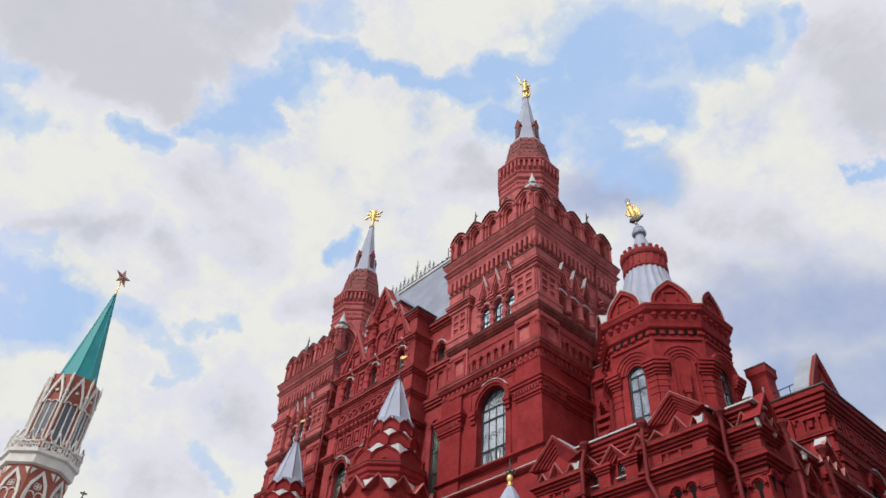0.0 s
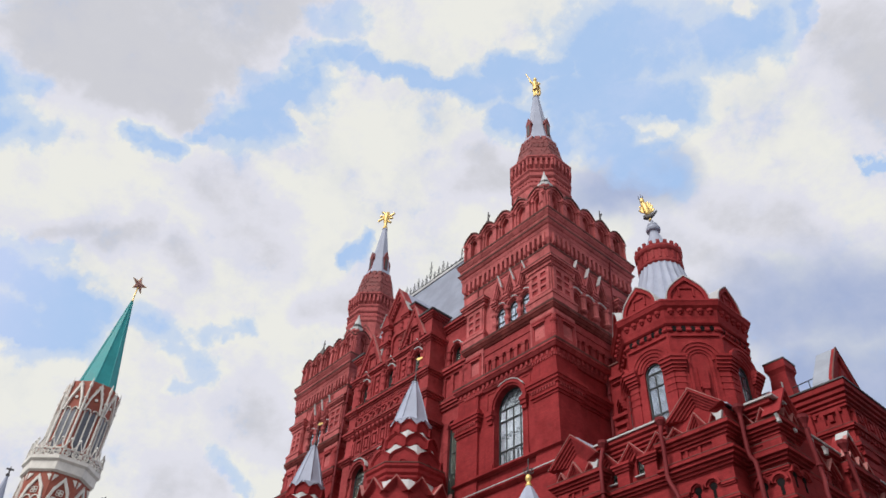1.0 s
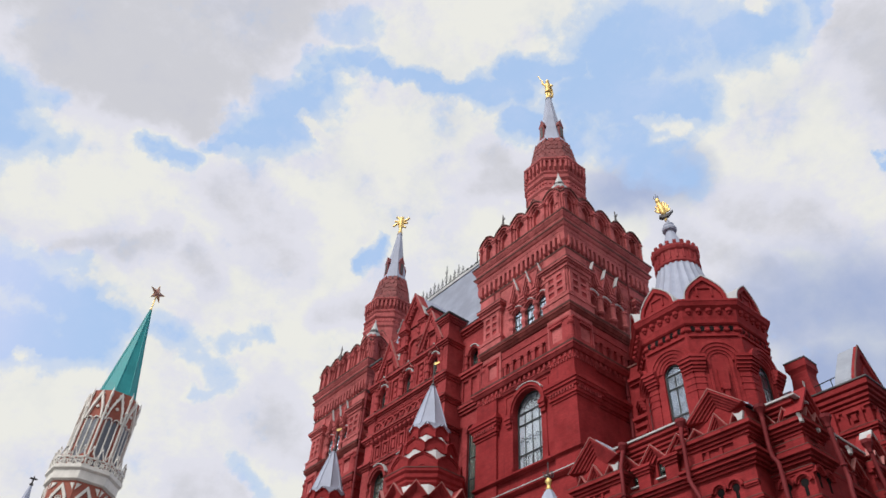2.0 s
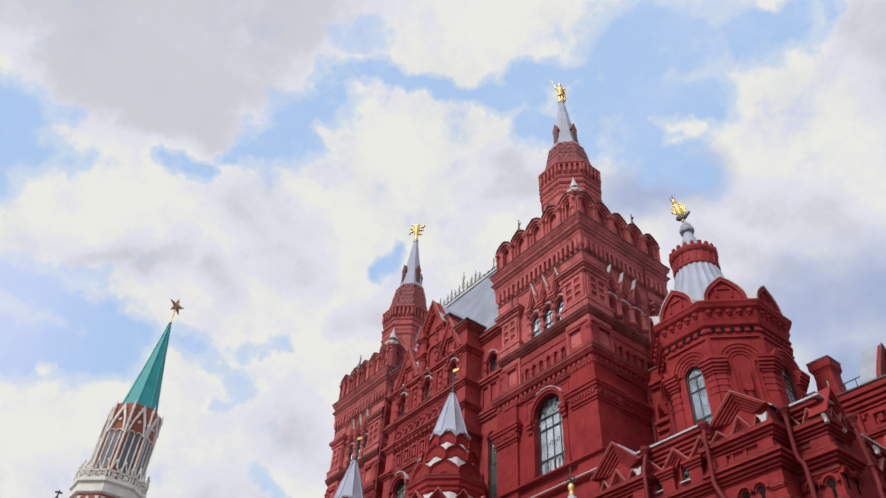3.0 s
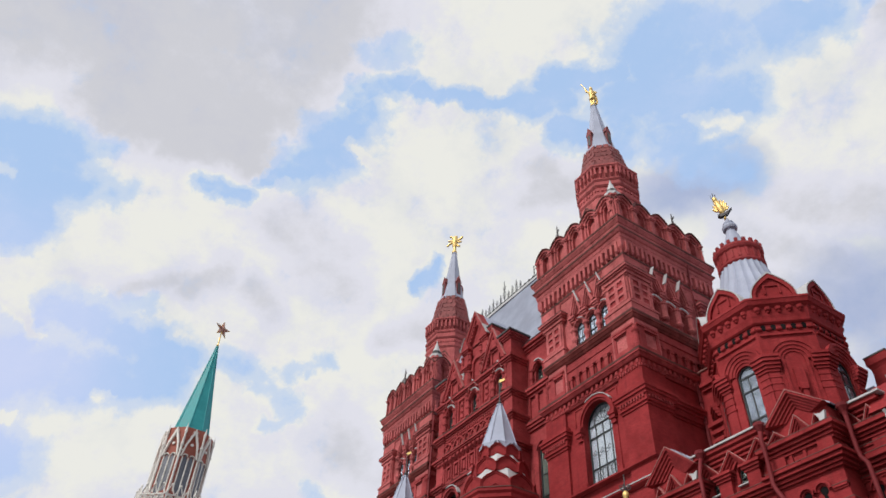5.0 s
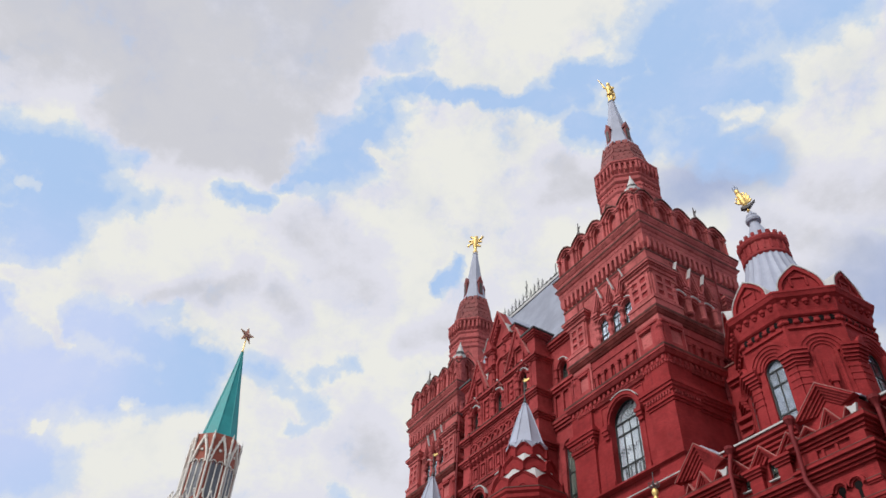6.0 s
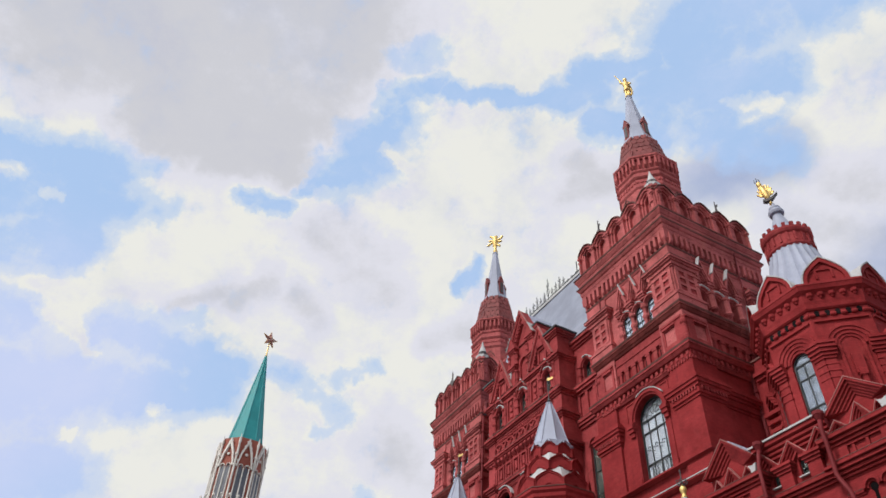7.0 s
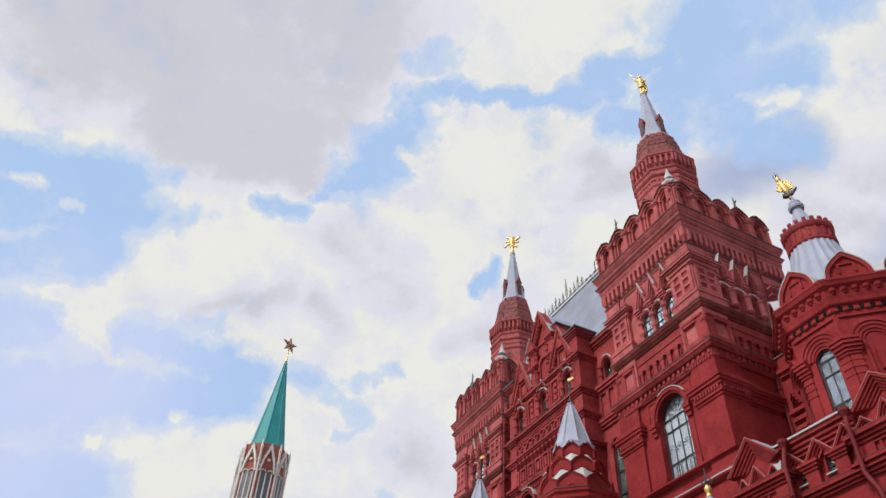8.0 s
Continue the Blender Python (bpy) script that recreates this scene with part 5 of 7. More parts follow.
for k in range(14):
    u = -7.2 + 0.55 * k
    tall = 1.85 if k == 9 else (1.15, 0.80, 0.95)[k % 3]
    piece("spike", spike, crest, Matrix.Translation((u, 0, 0)) @ Matrix.Diagonal((1.15, 1, tall, 1)))
bm = bmesh.new()
lathe(bm, I4, [(0.10, -0.02), (0.05, 0.10), (0.11, 0.24), (0.03, 0.40)], 6)
knob = finish("knob", bm, IRON)
for k in range(10):
    piece("knob", knob, crest, Matrix.Translation((0.55 + 0.55 * k, 0, 0)))
bm = bmesh.new()
tube(bm, [(1.8, 0, 0.0), (1.8, 0, 1.35)], 0.045, 6)
part("rod", bm, IRON, crest)


# ---- porch turrets with tented tops ----
K12 = 1 / math.cos(math.pi / 12)


def porch_turret(at, tip):
    t = thing("porch_turret", at, "small octagonal brick turret with keel-arched tiers and a grey tented top", "turret", "porch turrets")
    base = Matrix.Translation((0, 0, tip - 25.77))
    bm = bmesh.new()
    lathe(bm, I4, [(1.85 * K8, 0), (1.85 * K8, 19.2 + tip - 25.77)], 8)
    part("drum", bm, RED, t)
    bm = bmesh.new()
    lathe(bm, base, [(r * K8, z) for r, z in ((1.86, 18.7), (1.96, 18.85), (1.96, 18.98), (2.06, 19.1), (2.06, 19.3), (2.16, 19.42), (2.16, 19.58), (1.9, 19.66))], 8)
    part("cornice", bm, RED, t)
    bm = bmesh.new()
    lathe(bm, base, [(2.19 * K8, 19.58), (2.19 * K8, 19.63), (1.8 * K8, 19.7)], 8)
    part("flashing", bm, LEDGE_BROWN, t, "sooty metal edge of the cornice")
    for r0, z0, r1, z1, w, h, turn in ((1.84, 19.62, 1.45, 20.95, 1.58, 1.02, 0), (1.46, 20.85, 1.08, 22.0, 1.26, 0.90, 22.5), (1.08, 21.93, 0.94, 22.9, 0.96, 0.78, 0)):
        bm = bmesh.new()
        lathe(bm, base, [((r0 - 0.06) * K8, z0), ((r0 - 0.02) * K8, z0 + 0.3), ((r1 - 0.02) * K8, z1 + 0.02)], 8, math.pi / 8 + radians(turn))
        part("tier_roof", bm, FLASH, t, "pale sheet metal between the gables")
        for f in range(8):
            m = base @ face_frame(0, 0, 45 * f + turn)
            bm = bmesh.new()
            o = ogee(0, z0, w, h)
            strip(bm, m, shrink(o, 0, z0, 0.90), o, r0 - 0.14, r0 + 0.06)
            prism(bm, m, shrink(o, 0, z0, 0.91), r0 - 0.14, r0 + 0.01)
            strip(bm, m, arc(0, z0 + h * 0.06, w * 0.14, 6), arc(0, z0 + h * 0.06, w * 0.22, 6), r0 - 0.03, r0 + 0.05)
            g = part("keel_gable", bm, RED, t)
            bm = bmesh.new()
            strip(bm, m, o, shrink(o, 0, z0, 1.03), r0 - 0.18, r0 + 0.11)
            part("capping", bm, RED, g)
    # skirt of shallow pointed gables below
    for f in range(12):
        m = base @ face_frame(0, 0, 30 * f + 11.5)
        chevron(t, m, 0, 17.90, 1.28, 0.80, 2.30, ((0.12, 0.26), (0.14, 0.18), (0.14, 0.10), (0.14, 0.04)), "pointed_gable")
    bm = bmesh.new()
    lathe(bm, base, [(2.30 * K12, 0 - tip + 25.77), (2.30 * K12, 17.90), (2.20 * K12, 18.0)], 12, radians(11.5 + 15 - 90))
    part("lower_drum", bm, RED, t)
    bm = bmesh.new()
    lathe(bm, base, [(2.30 * K12, 17.92), (2.16 * K12, 18.25), (1.92 * K12, 18.74)], 12, radians(11.5 + 15 - 90))
    part("skirt_roof", bm, FLASH, t, "pale sheet metal roof behind the gables")
    # tented top: eight pans with raised hips and a notched foot
    bm = bmesh.new()
    lathe(bm, base, [(1.16, 22.75), (1.05, 22.95), (0.74, 24.0), (0.42, 25.0), (0.16, 25.7), (0.2, 25.72), (0.2, 25.8), (0.05, 25.84)], 8)
    tent = part("tent", bm, ZINC, t, "grey sheet metal tented top")
    for k in range(8):
        a = math.pi / 8 + k * math.pi / 4
        bm = bmesh.new()
        tube(bm, [base @ Vector((r * math.cos(a), r * math.sin(a), z)) for r, z in ((1.17, 22.72), (1.06, 22.95), (0.75, 24.0), (0.43, 25.0), (0.17, 25.7))], 0.035, 6)
        part("hip_rib", bm, ZINC, tent)
        bm = bmesh.new()
        prism(bm, base @ face_frame(0, 0, 45 * k + 22.5), [(-0.42, 22.82), (0.0, 22.44), (0.42, 22.82)], 1.06, 1.15)
        part("foot_tongue", bm, ZINC, tent)
    bm = bmesh.new()
    lathe(bm, base, [(0.05, 25.8), (0.13, 25.95), (0.05, 26.1), (0.03, 26.3), (0.03, 27.6), (0.0, 27.7)], 8)
    part("finial_rod", bm, DARK, t, "dark finial rod")
    return t


porch_turret((-9.37, -2.0, 0), 25.77)
porch_turret((-20.35, -2.0, 0), 25.41)
for x, z in ((-9.37, 27.45), (-20.35, 27.1)):
    bm = bmesh.new()
    m = face_frame(0, 0, 20)
    prism(bm, m, [(-0.08, -0.05), (0.12, -0.22), (0.5, -0.16), (0.62, 0.02), (0.5, 0.2), (0.3, 0.12), (0.1, 0.25), (-0.1, 0.12)], -0.04, 0.04)
    tube(bm, [(0, 0, -0.3), (0, 0, 0.4)], 0.025, 6)
    mesh_thing("weather_vane", bm, GOLD, "small gilded weather vane on the turret tip", "weather vane", "weather vanes", at=(x, -2.0, z)).scale = (0.72, 0.55, 0.46)


def lamp_turret(at):
    t = thing("pinnacle", at, "slender pinnacle with a grey cone and gilded ball", "pinnacle")
    bm = bmesh.new()
    lathe(bm, I4, [(0.42, 0), (0.42, 15.2), (0.55, 15.35), (0.55, 15.5)], 8)
    part("shaft", bm, RED, t)
    bm = bmesh.new()
    lathe(bm, I4, [(0.62, 15.45), (0.5, 15.75), (0.24, 16.25), (0.12, 16.42)], 8)
    part("cone", bm, ZINC, t, "grey sheet metal cone")
    bm = bmesh.new()
    lathe(bm, I4, [(0.10, 16.38), (0.16, 16.46), (0.10, 16.52), (0.09, 16.62), (0.15, 16.72), (0.15, 16.86), (0.08, 16.96), (0.05, 17.0)], 12)
    part("gilded_ball", bm, GOLD, t, "gilded ball and neck", smooth=True)
    bm = bmesh.new()
    for k in range(6):
        a = k * math.pi / 3
        tube(bm, [(0.05 * math.cos(a), 0.05 * math.sin(a), 16.98), (0.22 * math.cos(a), 0.22 * math.sin(a), 17.08), (0.26 * math.cos(a), 0.26 * math.sin(a), 17.2), (0.12 * math.cos(a), 0.12 * math.sin(a), 17.24)], 0.025, 5)
    tube(bm, [(0, 0, 16.95), (0, 0, 17.75)], 0.025, 6)
    part("crown_spike", bm, DARK, t, "dark iron crown and spike")
    return t


lamp_turret((-0.12, -2.0, 0))


ROOF_PALE = material("pale galvanised roof sheet", (0.29, 0.32, 0.39), rough=0.6, spread=0.10, stain=0.3)


# ---- low wing beside the tower ----
def mini_gables(parent, m, u0, u1, n, zb, d, h=0.62):
    """A row of small pointed gables over a cornice, on stub pilasters."""
    w = (u1 - u0) / n
    for k in range(n):
        cu = u0 + w * (k + 0.5)
        chevron(parent, m, cu, zb, w * 0.98, h, d, ((0.16, 0.20), (0.16, 0.13), (0.16, 0.06)), "small_gable")


def trefoil_pair(parent, m, cu, zs, d):
    """Two small black round-headed plates, the shade of openings painted on, under a shared double moulding."""
    for s in (-1, 1):
        c = cu + s * 0.34
        bm = bmesh.new()
        strip(bm, m, arc(c, zs, 0.19, 8), arc(c, zs, 0.27, 8), d - 0.02, d + 0.06)
        strip(bm, m, arc(c, zs, 0.27, 8), arc(c, zs, 0.38, 8), d - 0.02, d + 0.15)
        part("round_moulding", bm, RED, parent)
        bm = bmesh.new()
        prism(bm, m, [(c - 0.07, zs - 0.50), (c - 0.07, zs - 0.13)] + arc(c, zs, 0.16, 8, -50, 230) + [(c + 0.07, zs - 0.13), (c + 0.07, zs - 0.50)], d - 0.03, d + 0.012)
        part("dark_opening", bm, SHADE_BLACK, parent, "black plate for the shade in a small opening")


def low_wing(at):
    w = thing("low_wing", at, "low red brick wing with pointed gables and zigzag mouldings", "wing")
    m = face_frame(0, 0, 0)
    bm = bmesh.new()
    box(bm, m, 0.05, 8.5, -4.5, -0.5, 0, 18.1)
    part("core", bm, RED, w)
    bm = bmesh.new()
    wins = [(2.98, 0.20, 16.35, 16.95), (4.36, 0.20, 16.35, 16.95)]
    arched_wall(bm, m, 2.3, 6.0, 0.0, 18.1, -0.5, 0.0, wins, 6)
    part("wall", bm, RED, w)
    for cu, r, zb, zs in wins:
        arched_window(w, m, cu, r, zb, zs, -0.18, 0, (0.5,), INNER_SHADE)
        bm = bmesh.new()
        box(bm, m, cu - 0.28, cu + 0.28, -0.02, 0.12, 16.26, 16.31)
        part("sill", bm, FLASH, w, "pale metal window sill")
        chevron(w, m, cu, 17.0, 0.95, 0.5, 0.0, ((0.3, 0.14),), "window_hood", cap=False, body=False)
    # zigzag of gables under the eaves, on stub piers
    for k, cu in enumerate((2.72, 4.14, 5.56)):
        chevron(w, m, cu, 17.0, 1.42, 0.78, 0.06, ((0.14, 0.24), (0.16, 0.15), (0.16, 0.06)), "small_gable", body=False)
    for cu in (3.55, 5.0):
        bm = bmesh.new()
        box(bm, m, cu - 0.32, cu + 0.32, -0.02, 0.22, 15.9, 16.75)
        part("stub_pier", bm, RED, w)
        bm = bmesh.new()
        for e, z0, z1 in ((0.06, 16.62, 16.74), (0.13, 16.74, 16.86), (0.20, 16.86, 16.98)):
            box(bm, m, cu - 0.32 - e, cu + 0.32 + e, -0.02, 0.22 + e, z0, z1)
        part("pier_cap", bm, RED, w)
    ledge(w, m, 2.3, 6.0, ((0.10, 17.45, 17.58), (0.18, 17.62, 17.75), (0.26, 17.8, 17.95), (0.36, 18.0, 18.18)), 0.0, "eaves_cornice")
    ledge(w, m, 2.2, 6.1, ((0.44, 18.18, 18.26),), 0.0, "flashing", FLASH, 0.4)
    ledge(w, m, 2.3, 6.0, ((0.14, 15.5, 15.62), (0.24, 15.62, 15.75), (0.34, 15.75, 15.9)), 0.0)
    # projecting gabled bays at both ends
    for u0, u1, cu, half, rise in ((-0.02, 2.42, 1.12, 1.34, 1.36), (6.05, 8.75, 7.66, 1.22, 1.14)):
        bm = bmesh.new()
        box(bm, m, u0, u1, -1.2, 0.35, 0, 16.5)
        part("bay_wall", bm, RED, w)
        bm = bmesh.new()
        prism(bm, m, [(cu - half, 17.75), (cu - half, 16.5), (cu + half, 16.5), (cu + half, 17.75), (cu, 17.64 + rise)], -2.5, 0.30)
        part("gable_wall", bm, RED, w)
        chevron(w, m, cu, 17.75, 2 * half + 0.3, rise, 0.30, ((0.11, 0.38), (0.12, 0.29), (0.12, 0.21), (0.12, 0.13), (0.12, 0.06)), "gable", body=False, label="pointed brick gable with nested mouldings")
        bm = bmesh.new()
        strip(bm, m, [(cu - half - 0.15, 17.8), (cu, 17.76 + rise), (cu + half + 0.15, 17.8)], [(cu - half - 0.18, 17.84), (cu, 17.82 + rise), (cu + half + 0.18, 17.84)], -2.5, 0.25)
        part("gable_roof", bm, ZINC, w, "grey sheet metal gable roof")
        mini_gables(w, m, cu - 0.52, cu + 0.52, 1, 16.98, 0.40, 0.78)
        mini_gables(w, m, u0 + 0.02, cu - 0.52, 1, 16.98, 0.36, 0.50)
        mini_gables(w, m, cu + 0.52, u1 - 0.02, 1, 16.98, 0.36, 0.50)
        for a, b in ((u0 - 0.02, u0 + 0.62), (u1 - 0.62, u1 + 0.02)):
            bm = bmesh.new()
            box(bm, m, a, b, -0.5, 0.46, 15.9, 16.6)
            part("corner_pier", bm, RED, w)
        run = [(u0, 0.6), (u0, -0.35), (u1, -0.35), (u1, 0.9)]
        swept(w, run, ((0.10, 16.42, 16.55), (0.18, 16.55, 16.68), (0.28, 16.68, 16.82), (0.40, 16.82, 16.97)), "cornice")
        swept(w, run, ((0.12, 15.30, 15.42), (0.22, 15.42, 15.56), (0.34, 15.56, 15.72), (0.44, 15.72, 15.86), (0.30, 15.86, 15.94)))
        trefoil_pair(w, m, (u0 + u1) / 2 + 0.05, 14.66, 0.35)
        for a, b in ((u0, (u0 + u1) / 2 - 0.67), ((u0 + u1) / 2 + 0.77, u1)):
            ledge(w, m, a, b, ((0.05, 14.52, 14.59), (0.10, 14.59, 14.68)), 0.35, "impost_course")
        swept(w, run, ((0.05, 13.9, 14.0), (0.10, 14.0, 14.1)))
        for a in (u0 + 0.86, u0 + 0.5 * (u1 - u0) + 0.12):
            bm = bmesh.new()
            box(bm, m, a - 0.06, a + 0.06, 0.33, 0.42, 15.92, 16.44)
            part("panel_strip", bm, RED, w)
        horn(w, m, u1 - 0.05, 0.62, 16.98, 1.15)
    return w


low_wing((0, 0.3, 0))


# ---- side wing round the corner ----
def side_wing(at):
    w = thing("side_wing", at, "low red brick side wing with a row of gables", "wing")
    mf, ms = face_frame(0, 0, 0), face_frame(0, 0, 90)
    bm = bmesh.new()
    box(bm, mf, -1.6, 0.0, -3.0, 0.0, 0, 16.8)
    part("corner_block", bm, RED, w)
    bm = bmesh.new()
    box(bm, ms, 1.35, 40.0, -2.5, -0.35, 0, 17.2)
    part("wall", bm, RED, w)
    # corner block: front face, then its gable over the side
    rows_c = ((0.10, 16.35, 16.48), (0.18, 16.48, 16.6), (0.28, 16.6, 16.74), (0.38, 16.74, 16.9))
    rows_b = ((0.14, 15.25, 15.38), (0.24, 15.38, 15.52), (0.36, 15.52, 15.68), (0.26, 15.68, 15.78))
    run = [(-1.75, 0.0), (0.0, 0.0), (0.0, 1.35), (-0.6, 1.35)]
    swept(w, run, rows_c, "cornice")
    swept(w, run, rows_b)
    for y, z in ((-0.40, 16.6), (0.75, 16.62), (1.9, 16.5), (3.05, 16.5)):
        horn(w, ms, y, 0.30, z, 0.85)
    mini_gables(w, mf, -1.5, 0.0, 2, 16.9, 0.02, 0.62)
    ledge(w, mf, -1.7, 0.1, ((0.10, 17.3, 17.42), (0.20, 17.45, 17.58), (0.32, 17.62, 17.8)), -0.05, "eaves_cornice")
    bm = bmesh.new()
    box(bm, mf, -1.6, 0.0, -3.0, -0.1, 16.8, 17.75)
    part("attic", bm, RED, w)
    ledge(w, mf, -1.8, 0.3, ((0.42, 17.8, 17.88),), -0.05, "flashing", FLASH, 1.2)
    chevron(w, ms, 0.52, 17.0, 2.0, 1.45, 0.10, ((0.10, 0.36), (0.11, 0.26), (0.11, 0.17), (0.11, 0.08)), "gable", cap=False, label="pointed brick gable with nested mouldings")
    bm = bmesh.new()
    prism(bm, ms, [(-0.05, 17.75), (0.52, 18.36), (1.09, 17.75)], -0.9, -0.28)
    part("gable_roof", bm, ZINC, w, "grey sheet metal gable roof")
    mini_gables(w, ms, 0.0, 1.25, 2, 16.9, 0.12, 0.55)
    trefoil_pair(w, mf, -0.75, 14.52, 0.0)
    swept(w, run, ((0.05, 13.7, 13.8), (0.10, 13.8, 13.9)))
    tooth = unit_mesh("dentil", 0.10, 0.10, 0.16, RED)
    swept(w, run, ((0.05, 14.90, 14.98), (0.10, 14.98, 15.06)))
    swept(w, run, ((0.05, 16.12, 16.20),))
    # fine courses, brackets and sunk panels along the set-back stretches
    for z in (13.6, 14.3, 16.45):
        ledge(w, ms, 1.35, 40.0, ((0.06, z, z + 0.09), (0.13, z + 0.09, z + 0.2)), -0.34)
    for k in range(50):
        piece("dentil", tooth, w, ms @ shift(1.5 + 0.21 * k, -0.35, 14.7))
        piece("dentil", tooth, w, ms @ shift(1.5 + 0.21 * k, -0.35, 16.62))
    for k in range(9):
        cu = 1.95 + 1.15 * k
        if 5.0 < cu < 7.8:
            continue
        bm = bmesh.new()
        prism(bm, ms, [(cu - 0.42, 13.85), (cu - 0.42, 14.28), (cu + 0.42, 14.28), (cu + 0.42, 13.85), (cu + 0.32, 13.85), (cu + 0.32, 14.18), (cu - 0.32, 14.18), (cu - 0.32, 13.85)], -0.36, -0.26)
        part("panel_frame", bm, RED, w)
        for s in (-1, 1):
            bm = bmesh.new()
            for e, z0, z1 in ((0.0, 15.36, 15.9), (0.04, 15.9, 15.98), (0.08, 15.98, 16.08)):
                box(bm, ms, cu + s * 0.42 - 0.07 - e, cu + s * 0.42 + 0.07 + e, -0.36, -0.18 + e, z0, z1)
            part("colonnette", bm, RED, w)
    trefoil_pair(w, ms, 0.68, 14.8, 0.0)
    for m, u0, u1, d in ((mf, -0.72, 0.06, 0.06), (ms, 0.02, 0.35, 0.075), (ms, 1.0, 1.35, 0.06)):
        bm = bmesh.new()
        box(bm, m, u0, u1, -0.4, d, 15.75, 16.4)
        part("corner_pier", bm, RED, w)
    # set-back stretches with small gables and windows, then the next gables
    ledge(w, ms, 1.35, 40.0, ((0.08, 16.75, 16.9), (0.18, 16.95, 17.1), (0.30, 17.15, 17.32)), -0.30, "eaves_cornice")
    ledge(w, ms, 1.35, 40.0, ((0.36, 17.32, 17.4),), -0.30, "flashing", FLASH)
    ledge(w, ms, 1.35, 40.0, ((0.12, 14.9, 15.05), (0.24, 15.05, 15.2), (0.34, 15.2, 15.36)), -0.32)
    for k in range(22):
        cu = 1.95 + 1.15 * k
        if k % 6 in (3, 4):
            continue
        chevron(w, ms, cu, 16.1, 1.1, 0.72, -0.30, ((0.16, 0.26), (0.18, 0.16), (0.18, 0.07)), "small_gable", body=False)
        bm = bmesh.new()
        box(bm, ms, cu - 0.55 - 0.14, cu - 0.55 + 0.14, -0.34, -0.12, 15.3, 16.1)
        part("stub_pier", bm, RED, w)
        # black plate on the wall, painted shade of an opening
        bm = bmesh.new()
        prism(bm, ms, [(cu - 0.18, 15.4)] + arc(cu, 15.85, 0.18, 6) + [(cu + 0.18, 15.4)], -0.34, -0.31)
        part("dark_opening", bm, SHADE_BLACK, w)
    for cu in (6.4, 13.3, 20.2):
        bm = bmesh.new()
        box(bm, ms, cu - 1.2, cu + 1.2, -1.5, 0.05, 0, 17.0)
        part("bay_wall", bm, RED, w)
        chevron(w, ms, cu, 17.2, 2.5, 1.6, -0.10, ((0.10, 0.26), (0.11, 0.19), (0.11, 0.12), (0.11, 0.06)), "gable", label="pointed brick gable with nested mouldings")
        bm = bmesh.new()
        prism(bm, ms, [(cu - 0.9, 17.0), (cu, 17.75), (cu + 0.9, 17.0)], -2.5, -0.34)
        part("gable_back", bm, RED, w)
        ledge(w, ms, cu - 1.3, cu + 1.3, ((0.10, 16.5, 16.62), (0.2, 16.62, 16.76), (0.32, 16.76, 16.95)), 0.05, "cornice")
        ledge(w, ms, cu - 1.3, cu + 1.3, ((0.12, 15.2, 15.35), (0.24, 15.35, 15.5), (0.34, 15.5, 15.66)), 0.05)
        mini_gables(w, ms, cu - 1.1, cu + 1.1, 3, 16.95, 0.08, 0.6)
        trefoil_pair(w, ms, cu, 14.8, 0.05)
        for k in range(11):
            for z in (15.0, 16.3):
                piece("dentil", tooth, w, ms @ shift(cu - 1.08 + 0.216 * k, 0.05, z))
        bm = bmesh.new()
        prism(bm, ms, [(cu - 0.28, 18.47), (cu, 18.88), (cu + 0.28, 18.47), (cu + 0.23, 18.45), (cu, 18.80), (cu - 0.23, 18.45)], -0.35, 0.20)
        part("gable_cap", bm, FLASH, w, "pale metal gable cap")
    return w


side_wing((10.35, 1.0, 0))


